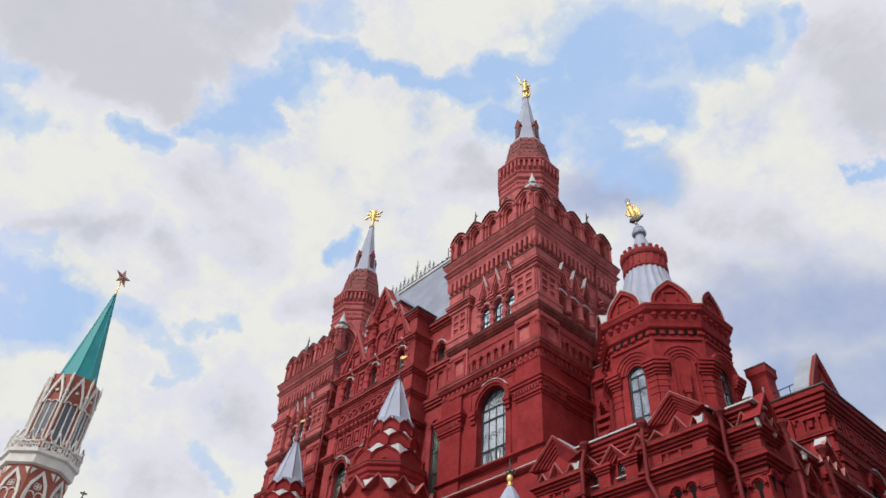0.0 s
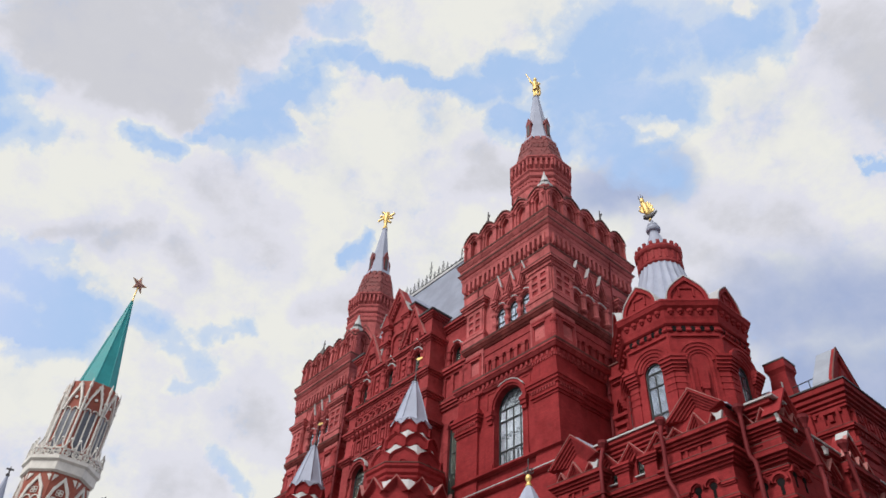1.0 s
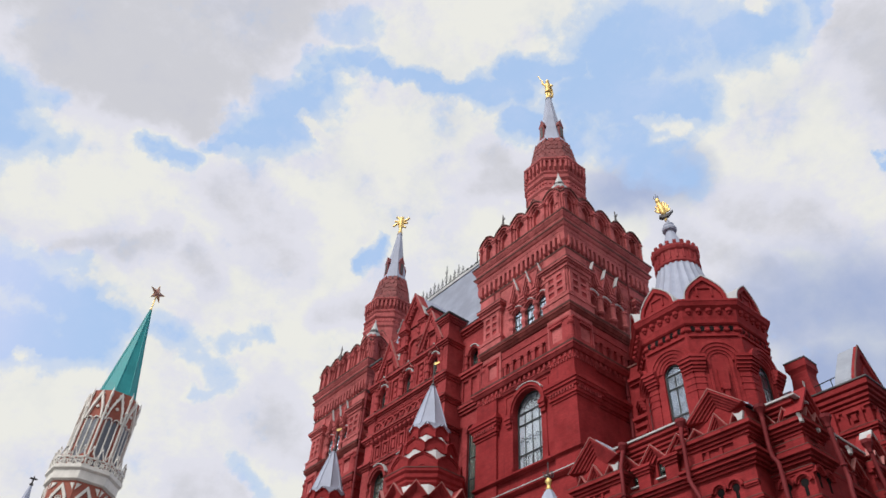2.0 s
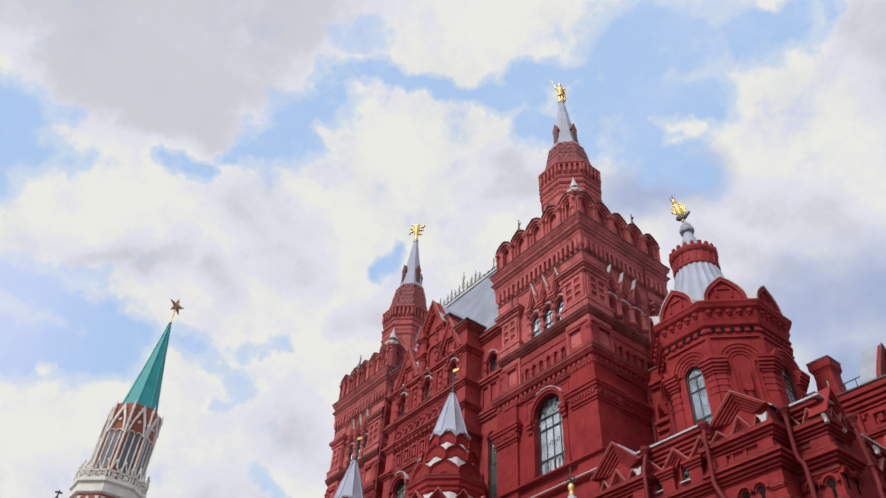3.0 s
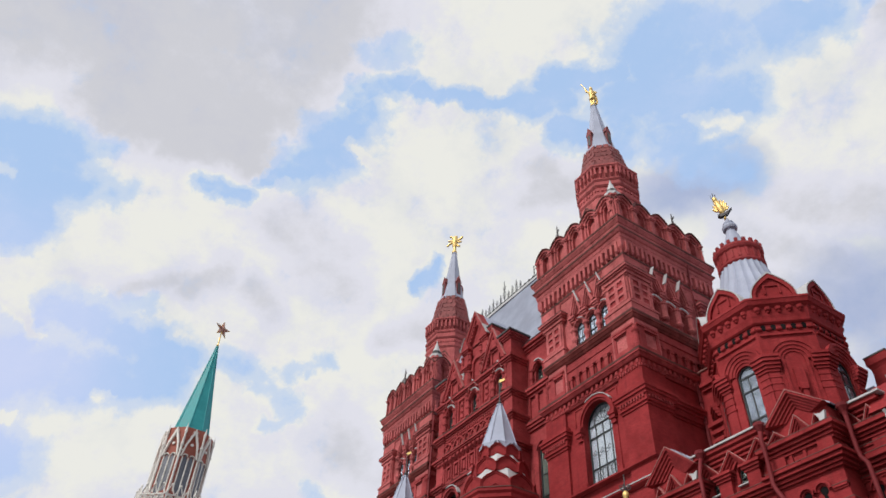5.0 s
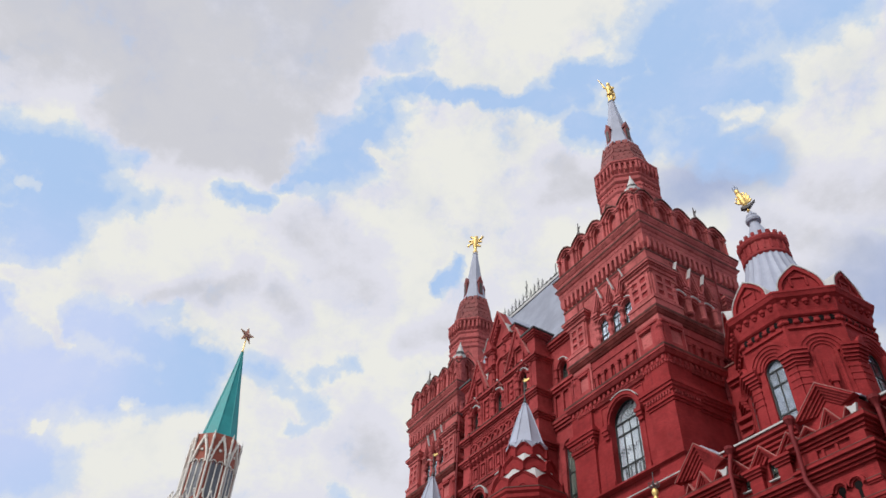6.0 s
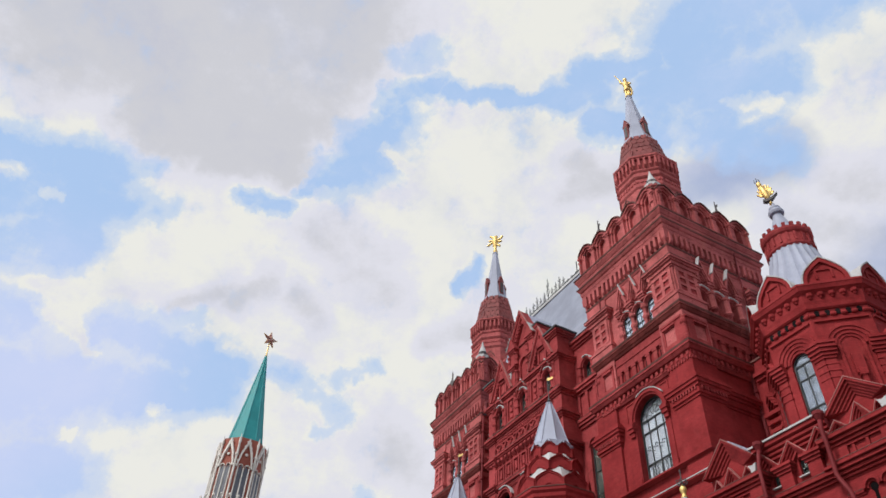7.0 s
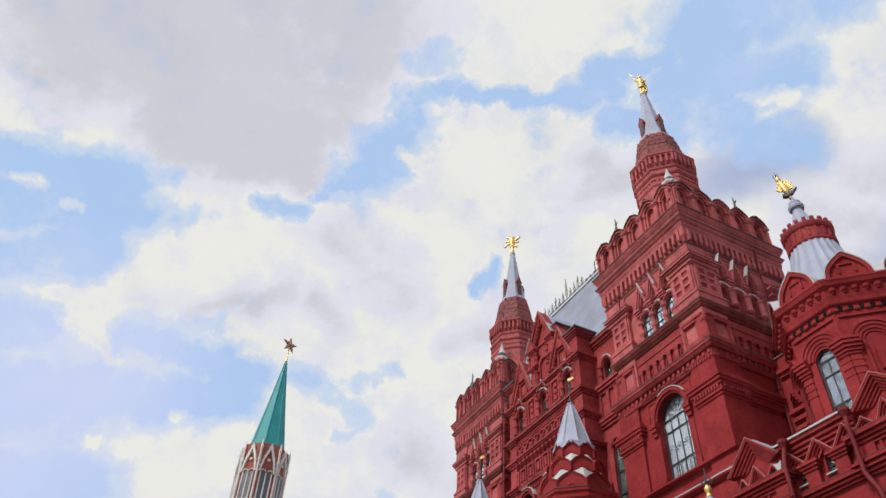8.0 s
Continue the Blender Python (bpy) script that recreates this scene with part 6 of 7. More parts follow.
# ---- taller rear wing ----
def rear_wing(at):
    w = thing("rear_wing", at, "taller red brick rear wing with a moulded cornice", "wing")
    mf, ms = face_frame(0, 0, 0), face_frame(0, 0, 90)
    bm = bmesh.new()
    box(bm, mf, -7.0, -0.55, -60.0, -0.3, 0, 22.3)
    part("core", bm, RED, w)
    bm = bmesh.new()
    box(bm, mf, -7.0, 0.0, -0.55, 0.0, 0, 22.3)
    part("front_wall", bm, RED, w)
    wins = [(3.6 + 3.4 * k, 0.75, 15.5, 18.3) for k in range(14)]
    bm = bmesh.new()
    arched_wall(bm, ms, 0.55, 60.0, 0.0, 22.3, -0.55, 0.0, wins)
    part("side_wall", bm, RED, w)
    for cu, r, zb, zs in wins[:8]:
        hooded_window(w, ms, cu, r, zb, zs, -0.3, 0.0, INNER_SHADE)
    rows = ((0.10, 21.32, 21.46), (0.16, 21.50, 21.64), (0.26, 21.70, 21.88), (0.36, 21.94, 22.16), (0.46, 22.22, 22.52))
    run = [(-7.0, 0.0), (0.0, 0.0), (0.0, 60.0)]
    swept(w, run, rows, "crown_cornice")
    swept(w, run, ((0.52, 22.52, 22.60),), "gutter", DARK, label="dark metal gutter edge")
    swept(w, run, ((0.10, 20.1, 20.22), (0.18, 20.22, 20.36)))
    # corner quoins and panels under the cornice
    for m, s in ((mf, -1), (ms, 1)):
        for k in range(7):
            bm = bmesh.new()
            u = s * 0.75
            box(bm, m, min(0, 2 * u) if s < 0 else 0.0, 0.0 if s < 0 else 2 * u, -0.02, 0.10 + 0.05 * (k % 2), 16.0 + 0.55 * k, 16.4 + 0.55 * k)
            part("quoin", bm, RED, w)
    for m, us in ((mf, (-0.8, -2.9, -5.0)), (ms, [0.8 + 1.15 * k for k in range(26)])):
        for u in us:
            bm = bmesh.new()
            for a, b, z0, z1 in ((-0.45, -0.30, 20.4, 21.3), (0.30, 0.45, 20.4, 21.3), (-0.30, 0.30, 21.16, 21.3), (-0.30, 0.30, 20.4, 20.55), (-0.12, 0.12, 20.7, 21.05)):
                box(bm, m, u + a, u + b, -0.02, 0.18, z0, z1)
            part("panel_frame", bm, RED, w)
    swept(w, run, ((0.05, 18.9, 19.02), (0.12, 19.02, 19.16), (0.20, 19.16, 19.32)))
    tooth = unit_mesh("dentil", 0.14, 0.12, 0.22, RED)
    for k in range(30):
        piece("dentil", tooth, w, ms @ shift(0.3 + 0.32 * k, 0.0, 21.12))
        piece("dentil", tooth, w, ms @ shift(0.3 + 0.32 * k, 0.0, 19.88))
    for k in range(12):
        piece("dentil", tooth, w, mf @ shift(-0.3 - 0.32 * k, 0.0, 21.12))
    for u in (-1.9, -3.9):
        bm = bmesh.new()
        box(bm, mf, u - 0.22, u + 0.22, -0.02, 0.26, 20.0, 21.4)
        part("bracket", bm, RED, w)
    # keel gable on the side, with its rounded roof
    bm = bmesh.new()
    c, zg = 1.75, 22.62
    o = [(c - 1.85, zg), (c - 1.75, zg + 0.42), (c - 1.3, zg + 1.15), (c - 0.7, zg + 2.0), (c, zg + 3.0), (c + 0.7, zg + 2.0), (c + 1.3, zg + 1.15), (c + 1.75, zg + 0.42), (c + 1.85, zg)]
    strip(bm, ms, shrink(o, c, zg, 0.84), o, -0.34, -0.12)
    prism(bm, ms, shrink(o, c, zg, 0.85), -0.34, -0.26)
    strip(bm, ms, shrink(o, c, zg, 0.45), shrink(o, c, zg, 0.60), -0.28, -0.16)
    part("keel_gable", bm, RED, w, "keel-topped brick gable")
    bm = bmesh.new()
    prism(bm, ms, o, -1.2, -0.33)
    part("gable_roof", bm, ROOF_PALE, w, "pale rounded sheet metal roof")
    bm = bmesh.new()
    strip(bm, ms, o, shrink(o, c, zg, 1.02), -0.16, -0.08)
    part("capping", bm, LEDGE_BROWN, w, "dark metal capping")
    bm = bmesh.new()
    prism(bm, ms, [(0.0, 22.62), (60.0, 22.62), (60.0, 23.6), (0.0, 23.6)], -6.5, -3.5)
    part("roof_sheet", bm, ZINC, w, "grey sheet metal roof")
    bm = bmesh.new()
    a = [bm.verts.new(ms @ Vector((u, d, z))) for u, d, z in ((3.7, 0.4, 22.64), (60.0, 0.4, 22.64), (60.0, -3.5, 23.6), (3.7, -3.5, 23.6))]
    b = [bm.verts.new(ms @ Vector((u, d, z - 0.06))) for u, d, z in ((3.7, 0.4, 22.64), (60.0, 0.4, 22.64), (60.0, -3.5, 23.6), (3.7, -3.5, 23.6))]
    bm.faces.new(a)
    bm.faces.new(b)
    for i in range(4):
        bm.faces.new((a[i], a[(i + 1) % 4], b[(i + 1) % 4], b[i]))
    part("roof_slope", bm, ROOF_PALE, w, "pale sheet metal roof slope")
    return w


rear_wing((10.0, 9.8, 0))

chim = thing("chimney", (7.05, 10.6, 0), "flared red brick chimney with a dark metal cap", "chimney")
bm = bmesh.new()
square_profile(bm, I4, [(0.72, 22.2), (0.66, 22.9), (0.52, 23.7), (0.47, 24.3), (0.48, 24.6), (0.54, 24.75), (0.60, 24.85), (0.60, 25.3)])
part("chimney_shaft", bm, RED, chim)
bm = bmesh.new()
square_profile(bm, I4, [(0.63, 25.28), (0.63, 25.36), (0.25, 25.62)])
part("cap", bm, DARK, chim, "dark metal cap")
bm = bmesh.new()
box(bm, I4, 0.16, 0.21, -0.72, -0.62, 22.3, 23.9)
part("flue_pipe", bm, FLASH, chim)
rail = thing("roof_railing", (8.9, 10.2, 22.6), "thin black iron railing on the roof edge", "railing")
bm = bmesh.new()
tube(bm, [(-1.6, 0, 0.9), (0.2, 0, 1.0)], 0.03, 5)
tube(bm, [(-1.6, 0, 0.45), (0.2, 0, 0.5)], 0.025, 5)
part("rail", bm, IRON, rail)
for k in range(4):
    bm = bmesh.new()
    tube(bm, [(-1.6 + 0.6 * k, 0, -0.06), (-1.6 + 0.6 * k, 0, 0.92 + 0.03 * k)], 0.025, 5)
    part("post", bm, IRON, rail)

# wall that closes the recess between the tower and the octagonal turret
bm = bmesh.new()
m = face_frame(0, 0, 0)
arched_wall(bm, m, -0.3, 2.6, 0.0, 25.45, -4.9, -4.45, [(0.72, 0.22, 22.3, 23.1)], 6)
link = mesh_thing("link_wall", bm, RED, "shaded red brick link wall with a small niche", "wall")
for e, z0, z1 in ((0.10, 21.2, 21.4), (0.20, 21.6, 21.8), (0.30, 22.0, 22.2), (0.16, 24.2, 24.4), (0.3, 24.4, 24.6)):
    bm = bmesh.new()
    box(bm, m, 0.35, 1.9, -4.46, -4.45 + e, z0, z1)
    part("corbel_course", bm, RED, link)
bm = bmesh.new()
box(bm, m, 0.45, 0.99, -4.75, -4.65, 22.2, 23.4)
part("niche_lining", bm, INNER_SHADE, link)
bm = bmesh.new()
box(bm, m, -0.02, 2.6, -8.0, -4.38, 25.46, 25.56)
part("roof_sheet", bm, LEDGE_BROWN, link, "sooty sheet roof")


# ---- drain pipes ----
def drain_pipe(at, pts, hopper=True):
    p = thing("drain_pipe", at, "dark red painted metal drain pipe with a hopper head", "drain pipe", "drain pipes")
    bm = bmesh.new()
    tube(bm, pts, 0.088, 10)
    part("pipe", bm, PIPE, p, smooth=True)
    x, y, z = pts[0]
    if hopper:
        bm = bmesh.new()
        lathe(bm, Matrix.Translation((x, y, z)), [(0.09, -0.25), (0.11, -0.1), (0.21, 0.10), (0.23, 0.12), (0.23, 0.27), (0.19, 0.27)], 8)
        part("hopper", bm, PIPE, p)
    for (x0, y0, z0), (x1, y1, z1) in zip(pts, pts[1:]):
        if abs(z1 - z0) > 1.2:
            for k in range(1, int(abs(z1 - z0) / 1.3) + 1):
                f = k * 1.3 / abs(z1 - z0)
                if f < 0.98:
                    bm = bmesh.new()
                    lathe(bm, Matrix.Translation((x0 + (x1 - x0) * f, y0 + (y1 - y0) * f, z0 + (z1 - z0) * f)), [(0.10, -0.05), (0.13, -0.04), (0.13, 0.04), (0.10, 0.05)], 10)
                    part("collar", bm, PIPE, p)
    return p


drain_pipe((2.85, -0.52, 0), [(0, 0.3, 17.95), (0, 0.15, 17.5), (0, 0.0, 17.0), (0, 0, 15.0), (0, 0, 0.2)])
drain_pipe((6.20, -0.64, 0), [(0, 0.1, 17.7), (0, 0, 17.2), (0.03, 0, 16.5), (0.0, 0, 15.35), (0.08, -0.02, 15.1), (0.36, -0.06, 14.5), (0.42, -0.06, 14.1), (0.42, -0.06, 0.2)])
drain_pipe((9.26, 0.42, 0), [(0, 0, 17.5), (0, 0, 17.1), (-0.02, 0, 16.4), (-0.02, 0, 15.8), (0.02, -0.02, 15.55), (0.20, -0.05, 15.25), (0.22, -0.05, 14.9), (0.22, -0.05, 0.2)])
drain_pipe((10.98, 2.00, 0), [(0, 0, 17.0), (0, 0.05, 16.6), (0, 0.28, 15.2), (0, 0.32, 14.9), (0.05, 0.22, 14.6), (0.10, 0.0, 14.2), (0.10, 0.0, 0.2)])
drain_pipe((10.98, 5.20, 0), [(0, 0, 17.1), (0, 0.1, 16.7), (0, 0.3, 15.6), (0, 0.4, 14.9), (0, 0.4, 0.2)])
drain_pipe((0.12, 4.36, 0), [(0, 0, 25.0), (0, 0, 20.0), (0, 0, 18.2)])
drain_pipe((-22.0, 1.0, 0), [(0, 0, 32.0), (0, -0.1, 26.5), (0.1, -0.15, 26.0), (0.1, -0.15, 0.2)], False)


# ---- thin conduits down the tower walls ----
for at, pts in (((-6.25, 0.06, 0), [(0, 0, 34.3), (0, 0.1, 32.4), (0, 0.12, 31.45)]), ((0.30, 5.75, 0), [(0, 0, 34.3), (-0.12, 0, 32.5), (-0.15, 0, 28.0)])):
    bm = bmesh.new()
    tube(bm, pts, 0.05, 6)
    mesh_thing("conduit", bm, PIPE, "thin dark red conduit down the tower wall", "conduit", "tower conduits", at=at)


# ---- gilded figures on the spires ----
def fused(ob, size):
    """Melts the limbs of a cast figure into one skin."""
    mod = ob.modifiers.new("skin", "REMESH")
    mod.mode, mod.voxel_size, mod.use_smooth_shade = "VOXEL", size, True
    return ob


def gilded_figure(at, turn):
    bm = bmesh.new()
    lathe(bm, I4, [(0.24, 0.0), (0.27, 0.12), (0.18, 0.25), (0.14, 0.32)], 12)
    for s in (-1, 1):
        tube(bm, [(s * 0.09, 0, 0.25), (s * 0.12, -0.03, 0.65), (s * 0.10, 0, 1.15)], 0.11, 8)
    lathe(bm, I4, [(0.10, 0.85), (0.30, 0.92), (0.24, 1.25), (0.20, 1.42), (0.28, 1.75), (0.27, 2.02), (0.12, 2.2), (0.10, 2.3), (0.17, 2.42), (0.17, 2.58), (0.08, 2.72), (0.0, 2.78)], 12)
    tube(bm, [(-0.18, 0, 2.0), (-0.40, -0.02, 2.22), (-0.46, -0.04, 2.62)], 0.10, 8)
    tube(bm, [(0.18, 0, 2.0), (0.42, -0.05, 1.72), (0.24, -0.20, 1.45)], 0.10, 8)
    tube(bm, [(-0.30, -0.04, 2.15), (-0.48, -0.04, 2.65), (-0.82, -0.04, 3.55)], 0.05, 6)
    tube(bm, [(0.16, 0.16, 2.05), (0.32, 0.20, 1.4), (0.36, 0.18, 0.7), (0.28, 0.14, 0.35)], 0.12, 6)
    ob = mesh_thing("statue", bm, GOLD, "gilded statue standing on the tip of a spire", "statue", "gilded statues", at=at, smooth=True)
    ob.rotation_euler = (0, 0, radians(turn))
    ob.scale = (0.95, 0.95, 1.0)
    return fused(ob, 0.035)


gilded_figure((-3.8, 4.03, 54.28), 35)

bm = bmesh.new()
lathe(bm, I4, [(0.22, 0.0), (0.26, 0.2), (0.16, 0.4), (0.16, 0.8), (0.22, 1.1), (0.30, 1.7), (0.24, 2.1), (0.18, 2.35), (0.0, 2.5)], 12)
for k in range(8):
    a = radians(25 + 45 * k)
    r = 1.0 if k % 2 == 0 else 0.75
    tube(bm, [(0.2 * math.cos(a), 0, 1.7 + 0.2 * math.sin(a)), (r * 0.7 * math.cos(a), 0, 1.7 + r * 0.7 * math.sin(a)), (r * math.cos(a + 0.15), 0, 1.7 + r * math.sin(a + 0.15))], 0.13, 6)
ob = mesh_thing("statue", bm, GOLD, "gilded spread-winged statue on the far spire", "statue", "gilded statues", at=(-26.4, 4.98, 54.72), smooth=True)
ob.rotation_euler = (0, 0, radians(40))
fused(ob, 0.05)

bird = thing("roof_emblem", (3.75, 5.8, 35.45), "gilded winged emblem on a dark plate above the turret dome", "roof emblem")
bm = bmesh.new()
lathe(bm, I4, [(0.08, 0.0), (0.18, 0.12), (0.08, 0.22), (0.08, 0.55)], 10)
lathe(bm, Matrix.Translation((-0.05, 0, 0.50)) @ pose(0, 0, 0, 0, -16, 0), [(0.10, 0.0), (0.24, 0.22), (0.30, 0.6), (0.24, 1.0), (0.15, 1.2), (0.24, 1.4), (0.20, 1.62), (0.0, 1.75)], 12)
for s in (-1, 1):
    for k in range(5):
        a = radians(18 + 22 * k)
        tube(bm, [(s * 0.08 - 0.1, 0, 0.80), (s * (0.18 + 0.38 * math.cos(a)) - 0.12, 0.06, 0.80 + 0.52 * math.sin(a)), (s * (0.14 + 0.62 * math.cos(a)) - 0.16, 0, 0.82 + 0.98 * math.sin(a))], 0.08, 6)
fused(part("figure", bm, GOLD, bird, smooth=True), 0.04)
bm = bmesh.new()
prism(bm, I4, [(-0.60, 0.38), (-0.30, 0.28), (0.25, 0.40), (0.80, 0.86), (0.42, 0.66), (-0.05, 0.54), (-0.55, 0.52)], -0.16, 0.16)
part("keel_plate", bm, DARK, bird, "dark metal plate")
for k in range(4):
    bm = bmesh.new()
    a = math.pi / 2 * k
    tube(bm, [(-0.50 + 0.08 * math.cos(a), 0.08 * math.sin(a), 2.0), (-0.52 + 0.22 * math.cos(a), 0.20 * math.sin(a), 2.20), (-0.54 + 0.18 * math.cos(a), 0.18 * math.sin(a), 2.42)], 0.035, 5)
    part("crown_point", bm, DARK, bird)
bird.rotation_euler = (0, 0, radians(35))
bird.scale = (0.66, 0.8, 1.0)


SLATE_GLASS = material("dusky window slate", (0.11, 0.12, 0.15), rough=0.4, spread=0.15)


# ---- fortress tower with a green spire ----
WIDE = Matrix.Diagonal((1.09, 1.09, 1, 1))


def fortress_tower(at):
    t = thing("fortress_tower", at, "tall red and white fortress tower with a green spire", "tower")
    bm = bmesh.new()
    lathe(bm, WIDE, [(3.30 * K8, 0), (3.30 * K8, 37.9)], 8)
    part("lower_drum", bm, KREMLIN, t)
    bm = bmesh.new()
    lathe(bm, WIDE, [(r * K8, z) for r, z in ((3.35, 37.8), (3.6, 38.0), (3.6, 39.0), (3.85, 39.25), (3.85, 39.45), (2.9, 39.5))], 8)
    part("white_band", bm, WHITE, t, "plain white stone band")
    bm = bmesh.new()
    lathe(bm, WIDE, [(2.82 * K8, 39.4), (2.72 * K8, 50.4), (1.2 * K8, 50.6)], 8)
    part("shaft", bm, KREMLIN, t)
    bm = bmesh.new()
    lathe(bm, I4, [(0.0, 0.0), (0.13, 0.12), (0.0, 0.26)], 5)
    crocket = finish("crocket", bm, WHITE)
    lancet = [(-0.29, 40.2), (-0.29, 45.5), (-0.20, 46.0), (0, 46.5), (0.20, 46.0), (0.29, 45.5), (0.29, 40.2)]
    for f in range(8):
        m = face_frame(0, 0, 45 * f) @ WIDE
        for s in (-1, 1):
            bm = bmesh.new()
            prism(bm, m, [(u + s * 0.36, z) for u, z in lancet], 2.70, 2.83)
            part("lancet_window", bm, SLATE_GLASS, t, "dark lancet window")
        for u in (-0.70, 0.0, 0.70):
            bm = bmesh.new()
            tube(bm, [m @ Vector((u, 2.90, 40.0)), m @ Vector((u, 2.84, 46.2))], 0.10, 6)
            part("mullion", bm, WHITE, t, "white stone mullion")
        bm = bmesh.new()
        o = [(-1.02, 46.2), (-0.7, 48.2), (0, 50.35), (0.7, 48.2), (1.02, 46.2)]
        i = [(-0.86, 46.2), (-0.55, 47.9), (0, 49.5), (0.55, 47.9), (0.86, 46.2)]
        strip(bm, m, i, o, 2.7, 3.02)
        part("traceried_gable", bm, WHITE, t, "white pointed gable frame")
        for k in range(5):
            for s in (-1, 1):
                piece("crocket", crocket, t, m @ shift(s * (0.98 - 0.19 * k), 2.9, 46.9 + 0.7 * k))
        for s in (-1, 1):
            bm = bmesh.new()
            strip(bm, m, arc(s * 0.42, 46.3, 0.24, 6), arc(s * 0.42, 46.3, 0.34, 6), 2.74, 2.94)
            part("window_hood", bm, WHITE, t, "white carved arch")
        bm = bmesh.new()
        lathe(bm, m @ shift(0, 2.84, 48.0) @ pose(0, 0, 0, 90), [(0.0, -0.1), (0.2, -0.05), (0.2, 0.05), (0.0, 0.1)], 8)
        part("boss", bm, WHITE, t, "white carved boss")
        # corner buttress with a pinnacle
        a = radians(45 * f + 22.5)
        c = Matrix.Translation((math.sin(a) * 3.12 * K8, -math.cos(a) * 3.12 * K8, 0))
        bm = bmesh.new()
        lathe(bm, c, [(0.14, 39.5), (0.14, 47.6), (0.26, 47.8), (0.15, 48.1), (0.13, 49.4), (0.20, 49.6), (0.0, 50.9)], 6)
        part("buttress", bm, WHITE, t, "white corner buttress with a pinnacle")
        # openwork parapet
        for k in range(3):
            u = (k - 1) * 1.02
            bm = bmesh.new()
            ring = [m @ Vector((u + 0.40 * math.cos(q * math.pi / 6), 3.72, 40.15 + 0.40 * math.sin(q * math.pi / 6))) for q in range(13)]
            tube(bm, ring, 0.085, 6)
            tube(bm, [m @ Vector((u - 0.3, 3.72, 40.15)), m @ Vector((u + 0.3, 3.72, 40.15))], 0.06, 5)
            tube(bm, [m @ Vector((u, 3.72, 39.85)), m @ Vector((u, 3.72, 40.45))], 0.06, 5)
            tube(bm, [m @ Vector((u - 0.5, 3.72, 40.6)), m @ Vector((u, 3.72, 41.9)), m @ Vector((u + 0.5, 3.72, 40.6))], 0.09, 6)
            lathe(bm, m @ shift(u, 3.72, 41.75), [(0.0, 0), (0.16, 0.15), (0.0, 0.45)], 5)
            part("parapet_tracery", bm, WHITE, t, "white openwork parapet panel")
        bm = bmesh.new()
        w = 3.72 * math.tan(math.pi / 8)
        box(bm, m, -w, w, 3.6, 3.85, 39.45, 39.68)
        box(bm, m, -w, w, 3.64, 3.80, 40.56, 40.68)
        part("parapet_rail", bm, WHITE, t)
        bm = bmesh.new()
        prism(bm, m, [(-1.1, 40.62), (-0.9, 41.3), (0, 40.8), (0.9, 41.3), (1.1, 40.62)], 3.3, 3.36)
        part("parapet_back", bm, KREMLIN, t)
        # white tracery on the lower drum
        for k in (0,):
            bm = bmesh.new()
            o = [(-1.15, 32.0), (-1.15, 34.6), (-0.85, 36.0), (0, 37.5), (0.85, 36.0), (1.15, 34.6), (1.15, 32.0)]
            i = [(-0.88, 32.0), (-0.88, 34.5), (-0.62, 35.7), (0, 36.9), (0.62, 35.7), (0.88, 34.5), (0.88, 32.0)]
            strip(bm, m, i, o, 3.26, 3.48)
            for s in (-1, 1):
                strip(bm, m, arc(s * 0.44, 34.6, 0.30, 8), arc(s * 0.44, 34.6, 0.42, 8), 3.28, 3.42)
                box(bm, m, s * 0.44 - 0.42, s * 0.44 - 0.32, 3.28, 3.42, 32.0, 34.6)
            for q in range(4):
                aa = q * math.pi / 2 + math.pi / 4
                ring = [m @ Vector((0.2 * math.cos(aa) + 0.2 * math.cos(p * math.pi / 5), 3.36, 35.6 + 0.2 * math.sin(aa) + 0.2 * math.sin(p * math.pi / 5))) for p in range(11)]
                tube(bm, ring, 0.05, 5)
            part("tracery_arch", bm, WHITE, t, "white pointed tracery arch")
            bm = bmesh.new()
            prism(bm, m, i, 3.2, 3.315)
            part("arch_recess", bm, KREMLIN, t)
        for s in (-1, 1):
            bm = bmesh.new()
            prism(bm, m, [(s * 0.75, 37.5), (s * 1.25, 37.5), (s * 1.25, 36.7)], 3.26, 3.40)
            part("spandrel_stone", bm, WHITE, t)
    bm = bmesh.new()
    lathe(bm, I4, [(r, z) for r, z in ((2.55, 50.3), (2.40, 50.9), (2.06, 53.0), (1.06, 59.3), (0.12, 65.6))], 8)
    spire = part("spire", bm, GREEN, t, "sea green painted spire")
    for k in range(8):
        a = math.pi / 8 + k * math.pi / 4
        bm = bmesh.new()
        tube(bm, [(r * math.cos(a), r * math.sin(a), z) for r, z in ((2.41, 50.9), (2.07, 53.0), (1.06, 59.3), (0.13, 65.6))], 0.06, 6)
        part("hip_rib", bm, GREEN, spire)
    bm = bmesh.new()
    lathe(bm, I4, [(0.12, 65.5), (0.20, 65.7), (0.10, 65.9), (0.09, 68.5)], 8)
    part("mast", bm, GOLD, t, "gilded mast")
    return t


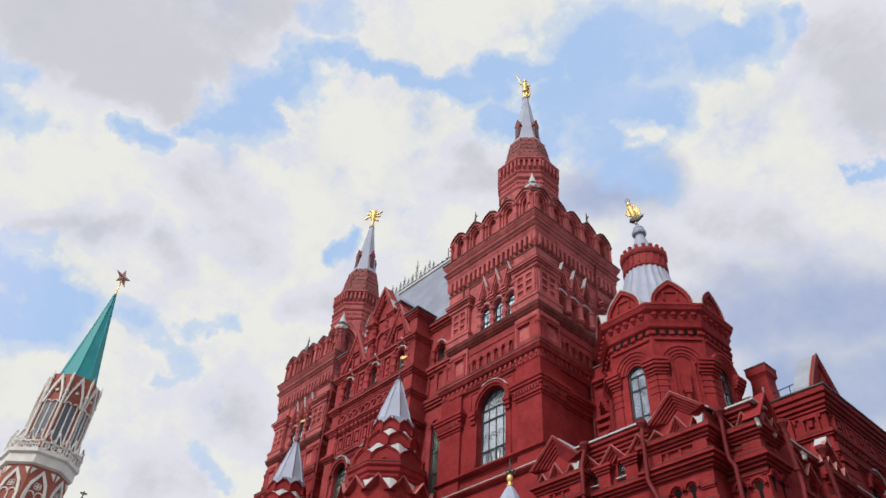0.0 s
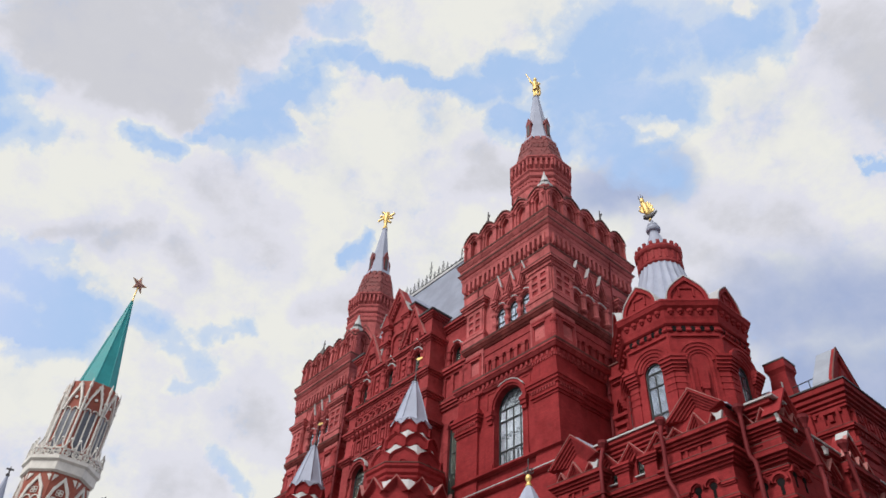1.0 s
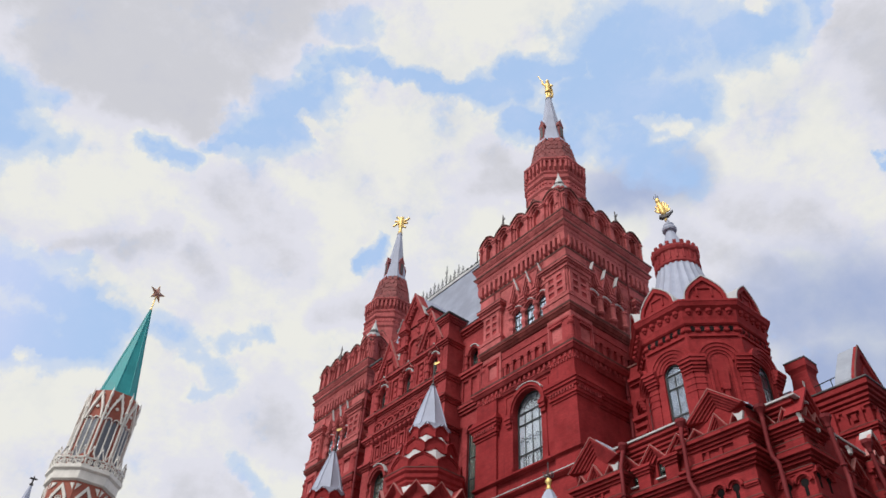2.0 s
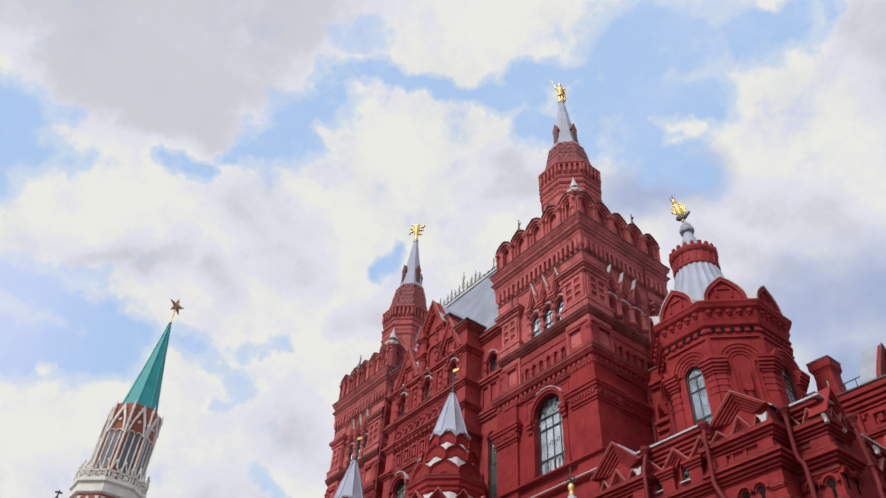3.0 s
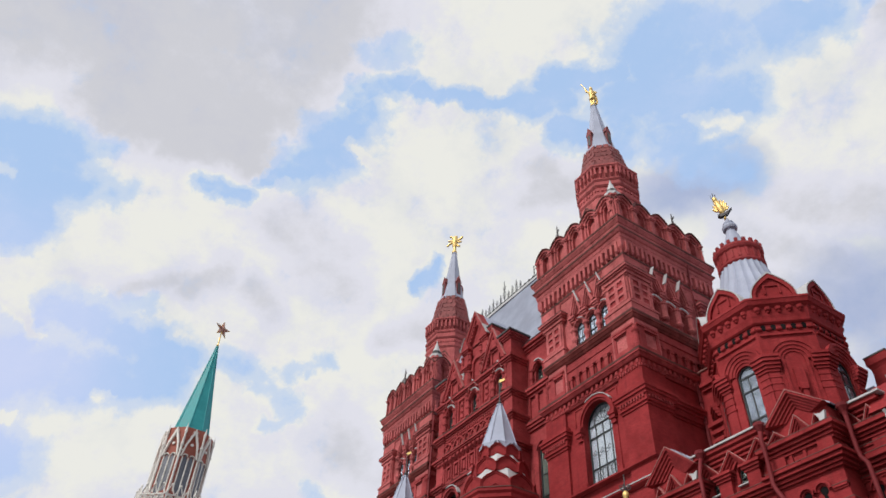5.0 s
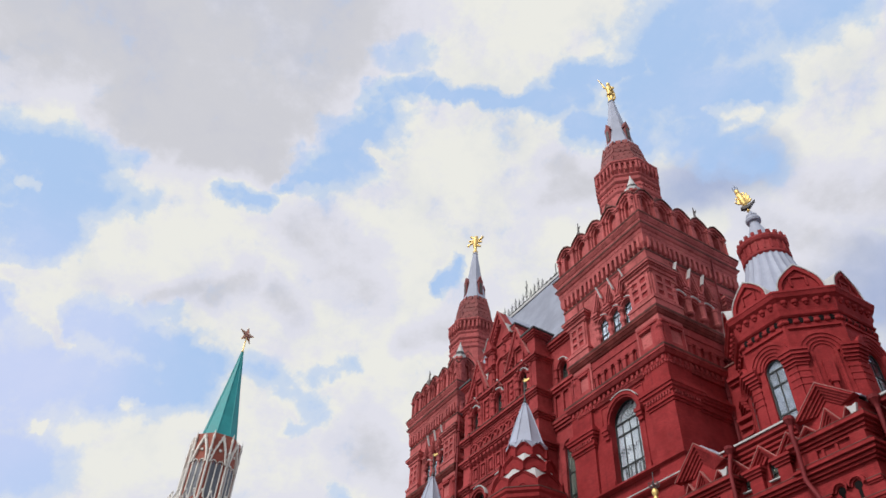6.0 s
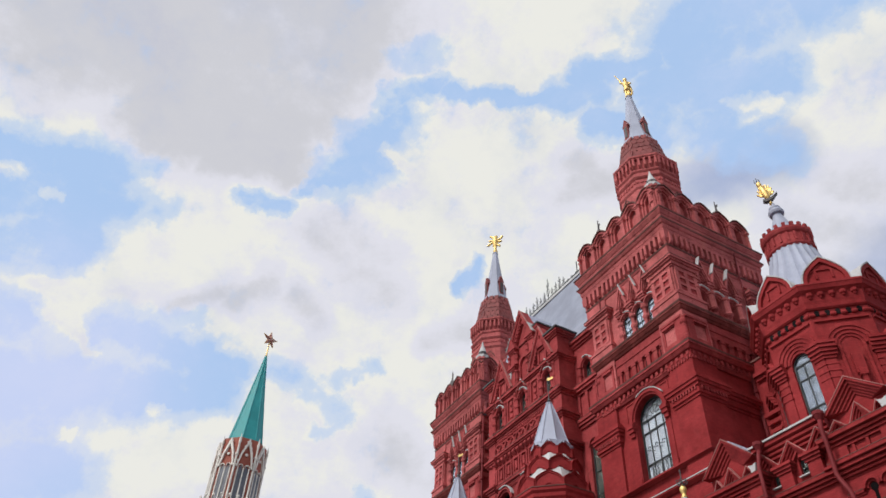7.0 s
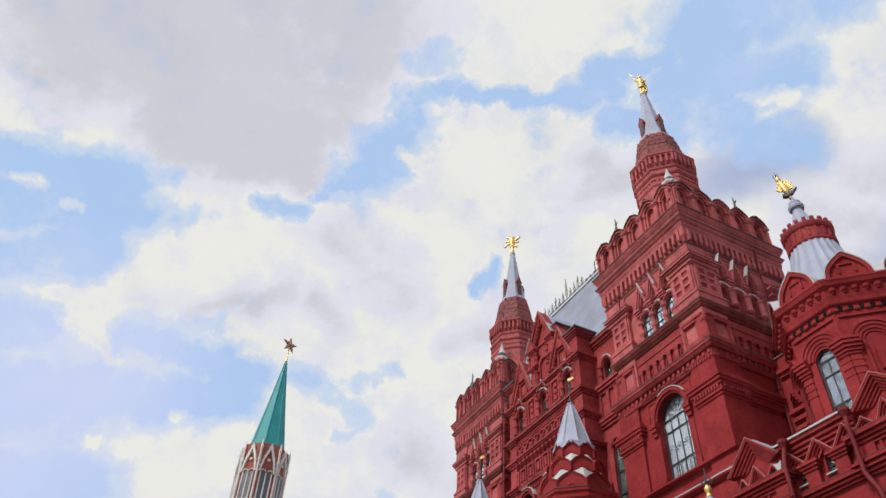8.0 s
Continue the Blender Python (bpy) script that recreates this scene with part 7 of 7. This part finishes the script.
fortress_tower((-74.35, -6.10, 0))
bm = bmesh.new()
m = face_frame(0, 0, 112)
pts = [((1.45 if k % 2 == 0 else 0.58) * math.sin(k * math.pi / 5), (1.45 if k % 2 == 0 else 0.58) * math.cos(k * math.pi / 5)) for k in range(10)]
front, rear = bm.verts.new(m @ Vector((0, 0.32, 0))), bm.verts.new(m @ Vector((0, -0.32, 0)))
ring = [bm.verts.new(m @ Vector((u, 0, z))) for u, z in pts]
for k in range(10):
    bm.faces.new((ring[k], ring[(k + 1) % 10], front))
    bm.faces.new((ring[(k + 1) % 10], ring[k], rear))
star = mesh_thing("tower_star", bm, STAR, "faceted ruby star on the spire of the fortress tower", "star", at=(-74.35, -6.10, 68.72))
bm = bmesh.new()
for k in range(10):
    tube(bm, [m @ Vector((pts[k][0], 0, pts[k][1])), m @ Vector((pts[(k + 1) % 10][0], 0, pts[(k + 1) % 10][1]))], 0.03, 5)
part("gilt_edge", bm, GOLD, star, "gilded edge")


def far_spire(at, h):
    t = thing("far_spire", at, "slender pale grey spire with a small cross far behind", "spire", "far spires")
    bm = bmesh.new()
    lathe(bm, I4, [(1.6, 0), (1.6, h - 9), (1.75, h - 8.9), (1.3, h - 7), (0.18, h - 0.9)], 8)
    part("cone", bm, ZINC, t)
    bm = bmesh.new()
    lathe(bm, I4, [(0.12, h - 1.0), (0.3, h - 0.7), (0.12, h - 0.4), (0.1, h + 0.5), (0, h + 0.6)], 6)
    part("knob", bm, DARK, t)
    bm = bmesh.new()
    m = face_frame(0, 0, 80)
    box(bm, m, -0.5, 0.5, -0.08, 0.08, h + 0.05, h + 0.28)
    part("cross_bar", bm, DARK, t)
    return t


far_spire((-96.7, -8.3, 0), 46.0)
far_spire((-94.0, 5.1, 0), 45.0)

# ---- plain walls out of sight, added to cut sky light on the low wings ----
STONE = material("pale stone of the unseen blocks", (0.34, 0.31, 0.27), rough=0.85)
bm = bmesh.new()
box(bm, I4, 19.5, 33.0, 7.0, 20.0, 0.0, 30.0)
mesh_thing("wall_north", bm, RED, "unseen red brick block that shades the side wing", "wall", kind="structure")
bm = bmesh.new()
box(bm, I4, 33.0, 45.0, -8.0, 90.0, 0.0, 24.0)
mesh_thing("wall_east", bm, STONE, "unseen pale stone block that cuts the eastern sky light", "wall", kind="structure")
bm = bmesh.new()
box(bm, I4, 62.0, 80.0, -160.0, -30.0, 0.0, 26.0)
mesh_thing("wall_southeast", bm, STONE, "unseen pale stone block that cuts low sky light", "wall", kind="structure")
